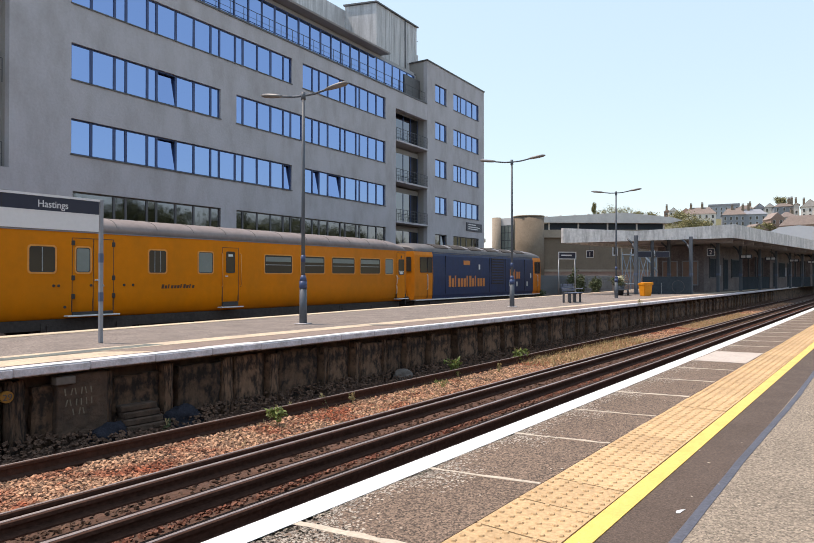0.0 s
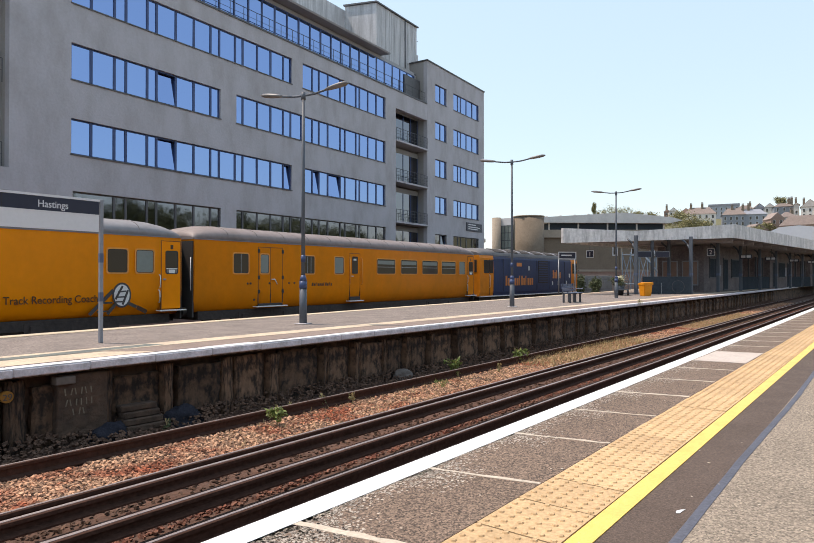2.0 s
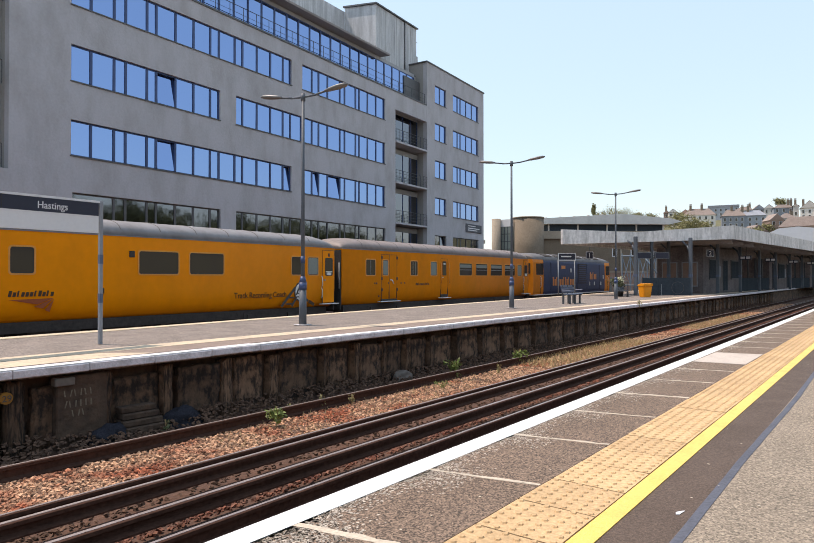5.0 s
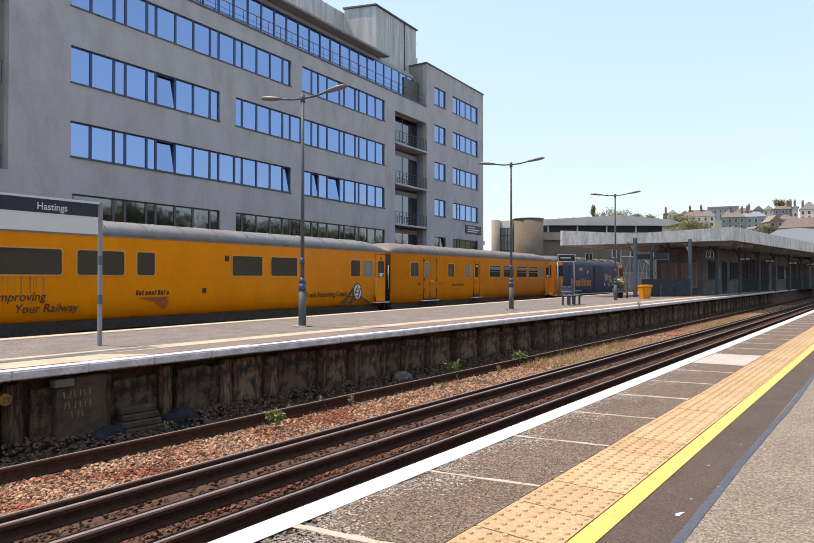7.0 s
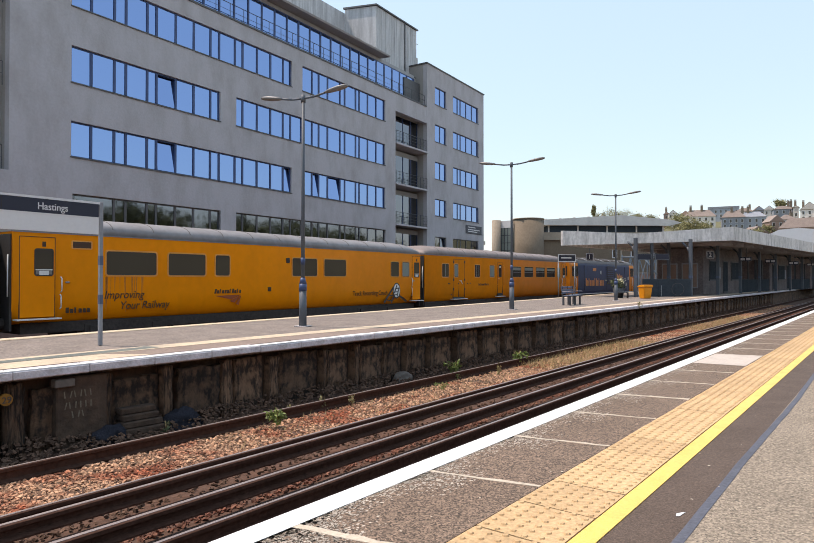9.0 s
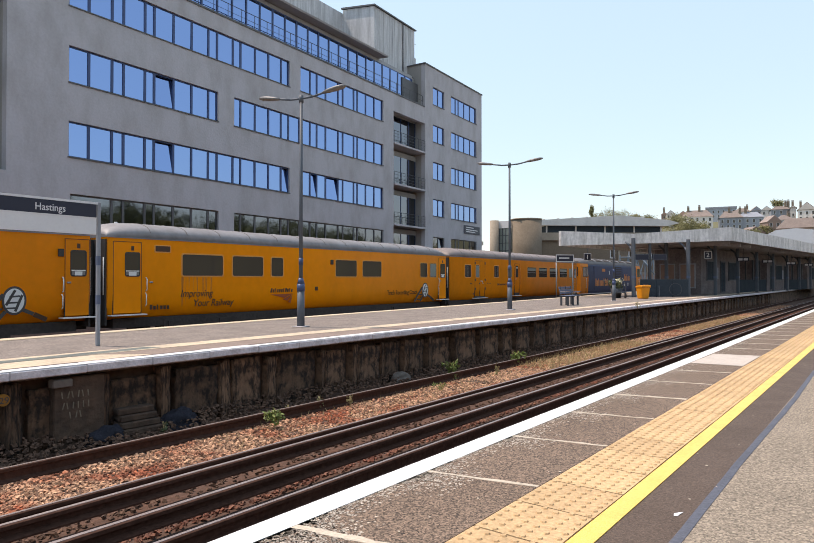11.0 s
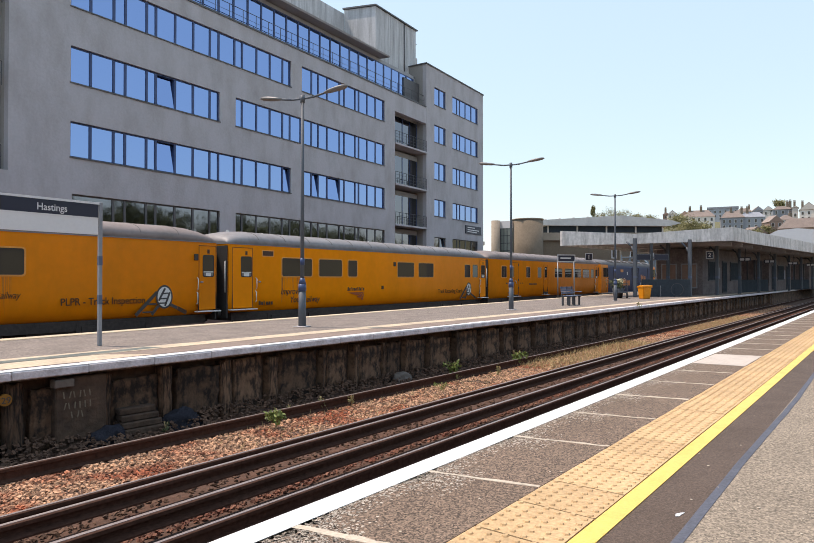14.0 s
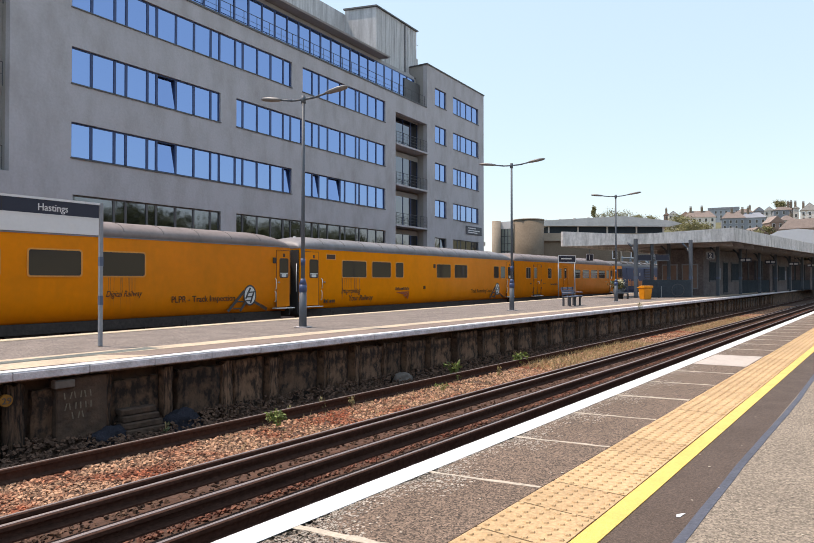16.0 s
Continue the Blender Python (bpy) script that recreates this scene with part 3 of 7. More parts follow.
# far platform: coping slabs, surface strips, side panels
def far_details():
    random.seed(21)
    x = X0
    while x < 70:
        w = random.uniform(0.88, 1.0)
        bm = cube(0.0015, w - 0.0015, 0, 0.30, -0.105, -0.0, 0.012)
        part("coping_slab", bm, M_NOSING_FAR, far, m=pose(x, FAR_EDGE, random.uniform(-0.004, 0.004), 0, random.uniform(-0.15, 0.15), 0))
        x += w
    part("coping_far", cube(x, X1, FAR_EDGE, FAR_EDGE + 0.30, -0.105, 0.0), M_NOSING_FAR, far)
    part("white_line", cube(X0, X1, FAR_EDGE + 0.012, FAR_EDGE + 0.13, 0.0005, 0.0095), M_WHITE, far, "white edge line")
    part("paving_strip", cube(X0, X1, FAR_EDGE + 0.98, FAR_EDGE + 1.42, -0.003, 0.004), M_TACTILE_FAR, far, "pale buff paving strip")
    part("paving_strip", cube(X0, X1, FAR_EDGE + 0.31, FAR_EDGE + 0.95, -0.003, 0.002), M_FAR_BROWN, far, "brown worn asphalt strip")
    part("cream_patch", plate([(2.2, FAR_EDGE + 0.33), (5.0, FAR_EDGE + 0.33), (4.5, FAR_EDGE + 0.9), (3.0, FAR_EDGE + 0.96), (2.0, FAR_EDGE + 0.8)], "z", -0.003, 0.0035), M_TACTILE_FAR, far, "worn cream paint patch")
    b0, b1 = BACK(X0), BACK(X1)
    part("back_coping", plate([(X0, b0 - 0.42), (X1, b1 - 0.42), (X1, b1), (X0, b0)], "z", -0.003, 0.006), M_TACTILE_FAR, far, "cream back edge")
    part("back_line", plate([(X0, b0 - 0.36), (X1, b1 - 0.36), (X1, b1 - 0.26), (X0, b0 - 0.26)], "z", 0.0065, 0.011), M_CREAM, far, "white back line")
    # side wall: recessed core with uneven posts and panels
    part("core_wall", cube(X0, X1, FAR_EDGE + 0.36, FAR_EDGE + 0.46, BED - 0.1, -0.16), M_WALL, far, "recessed sooty wall")
    x = -2.0
    def lumpy(name, thick, seed):
        """A weathered slab face of uneven relief and edges, 1 m wide and tall before scaling."""
        bm = bmesh.new()
        nx, nz = 7, 11
        grid = []
        for i in range(nx + 1):
            col = []
            for j in range(nz + 1):
                u, w = i / nx, j / nz
                q = Vector((u * 2.3 + seed * 9.1, w * 2.6, seed * 3.7))
                d = 0.03 * noise.noise(q) + 0.03 * noise.noise(q * 2.7)
                if i in (0, nx):
                    u += 0.05 * noise.noise(q * 1.9)
                if j == nz:
                    w += 0.05 * noise.noise(q * 2.3)
                edge = 0.008 if i in (0, nx) or j == nz else 0.0
                col.append(bm.verts.new((u, d + edge, w)))
            grid.append(col)
        for p, q in zip(grid, grid[1:]):
            for j in range(nz):
                bm.faces.new((p[j], q[j], q[j + 1], p[j + 1])).smooth = True
        rim = [c[0] for c in grid] + grid[-1][1:] + [c[-1] for c in grid[::-1]][1:] + grid[0][::-1][1:-1]
        back = [bm.verts.new((v.co.x, thick, v.co.z)) for v in rim]
        for i in range(len(rim)):
            j = (i + 1) % len(rim)
            bm.faces.new((rim[i], back[i], back[j], rim[j]))
        bm.faces.new(back)
        bmesh.ops.recalc_face_normals(bm, faces=bm.faces[:])
        return mesh(name, bm, M_PANEL)
    panels = [lumpy("panel", 0.14, k) for k in range(9)]
    posts = [lumpy("post", 0.22, 20 + k) for k in range(6)]
    k = 0
    while x < 62:
        w = random.uniform(0.5, 0.95)
        d = random.uniform(0.21, 0.28)
        part("panel", panels[k % 9], M_PANEL, far, m=pose(x, FAR_EDGE + d, BED - 0.05, random.uniform(-2.5, 2.5), random.uniform(-1.5, 1.5), 0) @ Matrix.Diagonal((w, 1, -BED - 0.17 + random.uniform(-0.08, 0.03), 1)))
        x += w + random.uniform(0.03, 0.10)
        pw = random.uniform(0.10, 0.22)
        part("post", posts[k % 6], M_PANEL, far, m=pose(x, FAR_EDGE + random.uniform(0.185, 0.215), BED - 0.05, random.uniform(-2, 3), random.uniform(-3, 3), 0) @ Matrix.Diagonal((pw, 1, -BED - random.uniform(0.12, 0.2), 1)))
        x += pw + random.uniform(0.03, 0.08)
        k += 1
    part("far_panels", cube(62, X1, FAR_EDGE + 0.25, FAR_EDGE + 0.36, BED - 0.05, -0.15), M_PANEL, far)
    flat = part("panel", cube(3.56, 4.2, FAR_EDGE + 0.12, FAR_EDGE + 0.35, BED - 0.05, -0.16, 0.015), M_WALL, far, "flat panel with a pale scrawl")
    random.seed(8)
    for z, n in ((-0.42, 6), (-0.56, 6), (-0.68, 3)):
        for k in range(n):
            x = 3.66 + 0.065 * k + (0.1 if n < 6 else 0)
            q = random.uniform(-0.022, 0.022)
            part("scrawl", plate([(x - 0.007, z), (x + 0.008, z), (x + 0.008 + q, z + 0.085), (x - 0.007 + q, z + 0.085)], "y", FAR_EDGE + 0.116, FAR_EDGE + 0.1195), M_SCRAWL, flat)
    st = thing("broken_steps", pose(4.34, FAR_EDGE - 0.1, BED - 0.02, 0, 0, -3), "stack of grimy stone step slabs at the wall foot", "stone stack")
    for k in range(5):
        part("slab", cube(0.03 * (k % 2) + random.uniform(0, 0.02), 0.6 - 0.02 * k + random.uniform(0, 0.03), 0.045 * k, 0.36, 0.088 * k, 0.088 * k + 0.082, 0.012), M_WALL, st)
    d = thing("marker_disc", pose(2.98, FAR_EDGE + 0.085, -0.33), "faded yellow round car stop marker on the platform side", "marker")
    part("disc", tube(bmesh.new(), (0, -0.008, 0), (0, 0.06, 0), 0.070, seg=24), M_SIGN_YELLOW, d)
    letters("numerals", "29", 0.105, M_LOGO_GREY, d, pose(-0.05, -0.012, -0.037) @ UPRIGHT, "dark numerals", 0.10)
    solid("pale_notice", cube(3.52, 3.76, FAR_EDGE + 0.06, FAR_EDGE + 0.2, -0.27, -0.17, 0.01), M_PATCH_DIM, "weathered blank plate under the coping", "plate")


M_CREAM = mat("cream_line_paint", (0.70, 0.58, 0.40), 0.8, grain=30, vary=0.15, stain=0.5, stain_size=0.3, bump=0.3)
M_NOSING_FAR = mat("pale_worn_coping", (0.72, 0.66, 0.68), 0.85, grain=25, vary=0.15, stain=0.7, stain_size=0.3, stain_color=(0.24, 0.20, 0.18), bump=0.5)
M_FAR_BROWN = mat("brown_worn_asphalt", (0.25, 0.185, 0.15), 0.9, grain=25, vary=0.2, stain=0.4, stain_size=0.6, bump=0.3)
M_SCRAWL = mat("faded_pale_paint", (0.21, 0.17, 0.12), 0.95, grain=40, vary=0.4, stain=0.7, stain_size=0.1, bump=0.2)
M_PATCH_DIM = mat("grimy_plate", (0.16, 0.13, 0.11), 0.9, grain=20, vary=0.2, stain=0.4, stain_size=0.2, bump=0.2)
far_details()


# ---- office building ----
GRID = [17.37, 18.48, 19.76, 20.43, 21.73, 22.32, 23.6, 24.88, 26.13, 26.81, 28.1, 28.75, 30.02, 31.27, 32.49, 33.24,
        34.36, 35.55, 36.32, 37.35, 38.87, 39.47, 40.9, 41.39, 42.54, 43.75, 44.97]
F = FRONT_N
WING_W1, WING_W2 = [53.53, 54.7, 55.83], [57.27, 58.44, 59.11, 60.38, 61.77, 63.18]


def between(a, b):
    return [g for g in GRID if a - 0.05 <= g <= b + 0.05]


def strip_window(bld, cols, z0, z1, opened=(), glass=None, n=None, sill=True):
    """A band of panes in dark frames, set back in the wall."""
    n = F if n is None else n
    frame_paint = M_COPING if glass else M_FRAME
    w = part("window", cube(cols[0], cols[-1], n + 0.14, n + 0.20, z0, z0 + 0.07), frame_paint, bld, "band window with dark frames")
    part("frame", cube(cols[0], cols[-1], n + 0.13, n + 0.20, z1 - 0.08, z1), frame_paint, w)
    if sill:
        part("sill", cube(cols[0] - 0.04, cols[-1] + 0.04, n - 0.05, n + 0.13, z0 - 0.06, z0), M_COPING, w, "dark metal sill")
    for i, c in enumerate(cols):
        a, b = (c, c + 0.07) if i == 0 else (c - 0.07, c) if i == len(cols) - 1 else (c - 0.068, c + 0.068)
        part("mullion", cube(a, b, n + 0.11, n + 0.20, z0 + 0.07, z1 - 0.08), frame_paint, w)
    for i, (a, b) in enumerate(zip(cols, cols[1:])):
        tall = z1 - z0 - 0.15
        tilt = 6.5 if i in opened else random.uniform(-0.25, 0.25)
        bm = bmesh.new()
        box(bm, a + 0.05, b - 0.05, -0.012, 0.012, 0, tall)
        p = part("pane", bm, glass or M_GLAZE, w, "pane tilted open" if i in opened else "", m=pose(0, n + (0.13 if i in opened else 0.16), z0 + 0.07, -tilt, 0, 0))
        if i in opened:
            bm = bmesh.new()
            for x in (a + 0.03, b - 0.08):
                box(bm, x, x + 0.05, -0.03, 0.02, 0, tall)
            box(bm, a + 0.03, b - 0.03, -0.03, 0.02, tall, tall + 0.05)
            part("casement", bm, M_FRAME, w, "", m=pose(0, n + (0.13 if i in opened else 0.16), z0 + 0.07, -tilt, 0, 0))


def railing(parent, s0, s1, n, z, tall=1.0, step=1.15, bars=3):
    bm = bmesh.new()
    count = max(1, round((s1 - s0) / step))
    for k in range(count + 1):
        s = s0 + (s1 - s0) * k / count
        tube(bm, (s, n, z), (s, n, z + tall), 0.022, seg=6)
    for k in range(bars):
        tube(bm, (s0, n, z + tall * (k + 1) / bars), (s1, n, z + tall * (k + 1) / bars), 0.022 if k == bars - 1 else 0.012, seg=6)
    return part("railing", bm, M_STEEL_DARK, parent, "thin dark steel railing")


def office_building():
    b = thing("office_building", STREET, "long grey rendered office building with bands of blue glass", "building")
    # front wall: bands and piers round the openings
    rows = [(2.25, 5.36, [(17.46, 26.86), (28.12, 45)]), (7.21, 9, [(17.37, 33.24), (34.36, 44.97)]),
            (10.95, 12.79, [(17.37, 26.81), (28.1, 44.97)]), (14.79, 16.6, [(17.37, 33.24), (34.36, 44.97)])]
    bm = bmesh.new()
    z = BED
    for z0, z1, strips in rows:
        box(bm, 14.48, 46.57, F, F + 0.4, z, z0)
        edge = 14.48
        for a, c in strips:
            box(bm, edge, a, F, F + 0.4, z0, z1)
            edge = c
        box(bm, edge, 46.57, F, F + 0.4, z0, z1)
        z = z1
    box(bm, 14.48, 52.01, F, F + 0.4, 16.6, 17.64)
    box(bm, 46.57, 52.01, F, F + 0.4, 16.08, 16.6)
    part("front_wall", bm, M_RENDER, b, "grey rendered wall")
    # wing wall
    bm = bmesh.new()
    z = BED
    for z0, z1 in ((3.42, 5.26), (7.31, 8.99), (10.94, 12.65), (14.62, 16.33), (18.3, 20.04)):
        box(bm, 52.01, 64.5, F - 0.02, F + 0.4, z, z0)
        for a, c in ((52.01, WING_W1[0]), (WING_W1[-1], WING_W2[0]), (WING_W2[-1], 64.5)):
            box(bm, a, c, F - 0.02, F + 0.4, z0, z1)
        z = z1
    box(bm, 52.01, 64.5, F - 0.02, F + 0.4, z, 21.88)
    part("wing_wall", bm, M_RENDER, b, "grey rendered wing")
    bm = bmesh.new()
    box(bm, 52.01, 52.34, F + 0.4, F + 16, BED, 21.88)
    box(bm, 64.16, 64.5, F + 0.4, F + 16, BED, 21.88)
    box(bm, 52.34, 64.16, F + 15.7, F + 16, BED, 21.88)
    box(bm, 52.34, 64.16, F + 0.4, F + 15.7, 21.2, 21.51)
    part("wing_body", bm, M_RENDER_SHADE, b)
    bm = bmesh.new()
    box(bm, 51.9, 64.59, F - 0.1, F + 0.5, 21.88, 21.99)
    box(bm, 51.9, 52.45, F + 0.5, F + 16, 21.88, 21.99)
    box(bm, 64.05, 64.59, F + 0.5, F + 16, 21.88, 21.99)
    part("coping", bm, M_COPING, b, "dark metal coping")
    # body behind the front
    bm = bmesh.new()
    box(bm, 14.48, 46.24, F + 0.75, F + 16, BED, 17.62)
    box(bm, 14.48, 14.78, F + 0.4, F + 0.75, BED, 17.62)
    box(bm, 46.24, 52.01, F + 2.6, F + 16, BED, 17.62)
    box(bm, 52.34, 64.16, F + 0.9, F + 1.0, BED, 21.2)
    part("inner_body", bm, M_RENDER_SHADE, b)
    part("recess_side", cube(46.24, 46.57, F + 0.4, F + 2.6, BED, 17.62), M_RENDER_SHADE, b)
    # windows
    for (z0, z1, strips), opened in zip(rows, ({}, {0: (5, 14), 1: (1, 3)}, {0: (5,), 1: ()}, {0: (), 1: ()})):
        for k, (a, c) in enumerate(strips):
            cols = between(a, c)
            cols[0], cols[-1] = a, c
            strip_window(b, cols, z0, z1, opened.get(k, ()) if opened else (), M_GLAZE_DARK if z0 < 3 else None)
    for z0, z1 in ((7.31, 8.99), (10.94, 12.65), (14.62, 16.33), (18.3, 20.04)):
        strip_window(b, WING_W1, z0, z1, (), n=F - 0.02)
        strip_window(b, WING_W2, z0, z1, (), n=F - 0.02)
    strip_window(b, WING_W1, 3.42, 5.26, (1,), M_GLAZE_DARK, n=F - 0.02)
    strip_window(b, WING_W2, 3.42, 5.26, (), M_GLAZE_DARK, n=F - 0.02)
    # recess with balconies
    for k, z in enumerate((6.04, 9.67, 13.31)):
        part("balcony", cube(46.57, 52.12, F - 0.12, F + 2.6, z - 0.16, z), M_RENDER, b, "concrete balcony slab")
        railing(b, 46.62, 51.96, F - 0.05, z, 1.05, 0.62, 4)
    for z in (2.56, 6.09, 9.72, 13.36):
        w = part("window", cube(46.68, 51.9, F + 1.02, F + 1.08, z, z + 0.1), M_FRAME, b, "dark glazed balcony door")
        for s in (46.68, 47.98, 49.28, 50.59, 51.81):
            part("mullion", cube(s, s + 0.08, F + 1.0, F + 1.08, z + 0.1, z + 2.75), M_FRAME, w)
        for s in (46.76, 48.06, 49.37, 50.68):
            part("pane", cube(s, s + 1.19, F + 1.03, F + 1.05, z + 0.1, z + 2.75), M_GLAZE_DARK, w)
        part("head", cube(46.62, 51.96, F + 1.02, F + 1.2, z + 2.75, z + 3.2), M_RENDER_SHADE, w, "grey head panel")
    # top storey set back under a thin projecting roof
    n2 = F + 0.85
    part("terrace_edge", cube(14.48, 51.96, F - 0.06, F + 0.45, 17.64, 17.76), M_COPING, b, "dark metal edge")
    cols = [21.2 + 1.24 * k for k in range(25)]
    cols[-1] = 51.0
    strip_window(b, cols, 17.77, 20.25, (), n=n2 - 0.16, sill=False)
    part("lintel", cube(21.2, 51.0, n2 - 0.02, n2 + 0.29, 20.25, 20.54), M_EAVE, b, "grey metal lintel")
    part("top_storey", cube(21.13, 51.9, n2 + 0.3, F + 16, 17.67, 20.54), M_RENDER_SHADE, b)
    part("louvre_panel", cube(49.17, 51.9, n2 - 0.1, n2 + 0.02, 17.77, 19.95), M_COPING, b, "dark louvred panel")
    railing(b, 15.04, 51.79, F + 0.12, 17.76, 0.95, 1.15, 2)
    eave = plate([(F - 0.15, 20.66), (F - 0.08, 20.54), (F + 0.8, 20.60), (F + 4.5, 20.60), (F + 4.5, 20.96), (F + 0.65, 20.96)], "x", 16.07, 45.57)
    part("eave", eave, M_EAVE, b, "thin grey projecting roof edge")
    part("roof_slab", cube(16.27, 51.9, F + 1.2, F + 16, 20.55, 20.70), M_COPING, b)
    # stair tower and plant room
    t0 = F + 2.0
    tower = part("stair_tower", plate([(t0, 20.21), (t0, 25.88), (t0 + 3.6, 26.34), (t0 + 3.6, 20.21)], "x", 46.4, 53.32), M_CLAD, b, "pale streaked clad tower")
    part("tower_coping", plate([(t0 - 0.15, 25.89), (t0 - 0.15, 26.01), (t0 + 3.7, 26.51), (t0 + 3.7, 26.36)], "x", 46.24, 53.49), M_COPING, tower, "dark metal coping")
    bm = bmesh.new()
    for k in range(11):
        s = 46.6 + k * 0.63
        box(bm, s, s + 0.03, t0 - 0.02, t0, 20.21, 25.88)
    part("seam", bm, M_CLAD, tower)
    part("downpipe", tube(bmesh.new(), (51.14, t0 - 0.06, 20.21), (51.14, t0 - 0.06, 25.82), 0.05), M_COPING, tower, "dark downpipe")
    part("plant_room", plate([(t0 + 3.6, 20.32), (t0 + 3.6, 25.98), (t0 + 9, 26.65), (t0 + 9, 20.32)], "x", 23.31, 46.39), M_CLAD, b, "pale clad plant room")
    bm = bmesh.new()
    tube(bm, (53.87, F + 3, 21.41), (53.87, F + 3, 25.4), 0.03, seg=6)
    tube(bm, (53.54, F + 3, 25.3), (55.19, F + 3, 25.3), 0.02, seg=6)
    part("aerial", bm, M_STEEL_DARK, b, "thin rooftop aerial")
    part("vent_box", cube(53.43, 54.31, F + 2.4, F + 3.4, 21.51, 23.51, 0.05), M_CLAD, b)
    # name board on the wing, unreadable
    sg = part("name_board", cube(60.05, 63.83, F - 0.1, F - 0.022, 5.99, 6.89, 0.02), M_SIGN_DARK, b, "dark name board with pale lines of text")
    for z, a, c in ((6.63, 60.49, 62.27), (6.38, 60.49, 63.27), (6.17, 60.49, 62.71)):
        part("text_bar", cube(a, c, F - 0.106, F - 0.1, z, z + 0.09), M_SIGN_WHITE, sg)
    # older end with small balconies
    part("end_wall", cube(2.86, 14.47, F + 0.7, F + 15, BED, 17.51), M_RENDER_SHADE, b, "grey rendered end block")
    part("end_ledge", cube(2.86, 14.47, F - 0.1, F + 0.7, 5.05, 6.09), M_RENDER, b)
    for z in (6.14, 9.98, 13.77):
        railing(b, 9.93, 14.22, F + 0.1, z, 1.1, 0.5, 2)
    return b


M_EAVE = mat("grey_soffit_metal", (0.33, 0.335, 0.35), 0.6, grain=5, vary=0.08, stain=0.25, stain_size=2.0, bump=0.05)
office_building()


# ---- train: drawn about the coupling behind the first coach, x forwards ----
W = 2.74
TN = TRAIN_N


def ring(x0, x1, z0, z1, r, wide, y0, y1):
    """A rounded window surround."""
    bm = bmesh.new()
    loops = []
    for y, d in ((y1, wide), (y0, wide), (y0, 0), (y1, 0)):
        loops.append([bm.verts.new((x, y, z)) for x, z in rounded(x0 - d, x1 + d, z0 - d, z1 + d, r + d * 0.7)])
    n = len(loops[0])
    for a, c in zip(loops, loops[1:]):
        for i in range(n):
            j = (i + 1) % n
            bm.faces.new((a[i], a[j], c[j], c[i]))
    bmesh.ops.recalc_face_normals(bm, faces=bm.faces[:])
    return bm


def body_shell(x0, x1, dome, side=True):
    """The coach's tumblehome sides, or its arched roof with lowered ends."""
    bm = bmesh.new()
    if side:
        prof = [(0.30, -0.14), (0.20, -0.06), (0.11, 0.08), (0.05, 0.25), (0.015, 0.45), (0.0, 0.68), (0.0, 1.95), (0.002, 2.12), (0.005, 2.25), (0.008, 2.35), (0.008, 2.358), (0.008, 2.362), (0.008, 2.37)]
        prof = prof + [(W - y, z) for y, z in prof[::-1]]
        sweep(bm, [(TN + y, z) for y, z in prof], x0, x1, smooth=True)
        for f in bm.faces:
            if len(f.verts) > 4 or abs(f.normal.z) > 0.95:
                f.smooth = False
        return bm
    xs = [x0, x0 + 0.06, x0 + 0.2, x0 + 0.5, x0 + 0.9, x0 + 1.4] + [x0 + 1.4 + (x1 - x0 - 2.8) * k / 12 for k in range(1, 12)] + [x1 - 1.4, x1 - 0.9, x1 - 0.5, x1 - 0.2, x1 - 0.06, x1]
    rings = []
    for x in xs:
        d = min(x - x0, x1 - x, 1.4) / 1.4
        k = dome + (1 - dome) * math.sqrt(max(0, 1 - (1 - d) ** 2))
        row = []
        for i in range(17):
            a = math.pi * i / 16
            row.append(bm.verts.new((x, TN + W / 2 - (W / 2 - 0.045) * math.cos(a), 2.365 + 0.565 * k * math.sin(a) ** 0.64)))
        rings.append(row)
    for a, c in zip(rings, rings[1:]):
        for i in range(16):
            bm.faces.new((a[i], c[i], c[i + 1], a[i + 1])).smooth = True
    for row in (rings[0], rings[-1]):
        bm.faces.new(row)
    for a, c in zip(rings, rings[1:]):
        bm.faces.new((a[0], a[16], c[16], c[0]))
    bmesh.ops.recalc_face_normals(bm, faces=bm.faces[:])
    return bm


def coach_window(parent, x0, x1, z0=1.21, z1=1.92, glass=None, label="", bars=0, vent=False):
    w = part("window", ring(x0, x1, z0, z1, 0.07, 0.045, TN - 0.014, TN + 0.02), M_SEAL, parent, label or "rounded window in a pale seal")
    part("pane", plate(rounded(x0, x1, z0, z1, 0.07), "y", TN - 0.004, TN + 0.01), glass or M_TRAIN_GLASS, w)
    part("gasket", ring(x0 + 0.02, x1 - 0.02, z0 + 0.02, z1 - 0.02, 0.06, 0.022, TN - 0.008, TN), M_BLACK, w, "black rubber gasket")
    for k in range(bars):
        x = x0 + (x1 - x0) * (k + 1) / (bars + 1)
        part("bar", cube(x - 0.012, x + 0.012, TN - 0.009, TN - 0.004, z0 + 0.02, z1 - 0.02), M_STEEL, w)
    if vent:
        # pale strip stands for the reflection along the top of the pane
        part("blind", cube(x0 + 0.05, x1 - 0.05, TN - 0.007, TN - 0.0045, z1 - 0.24, z1 - 0.06), M_FROST, w, "pale strip painted as a reflection at the pane top")
        part("bar", cube(x0 + 0.04, x1 - 0.04, TN - 0.010, TN - 0.0075, z0 + 0.30, z0 + 0.33), M_STEEL, w)
    return w


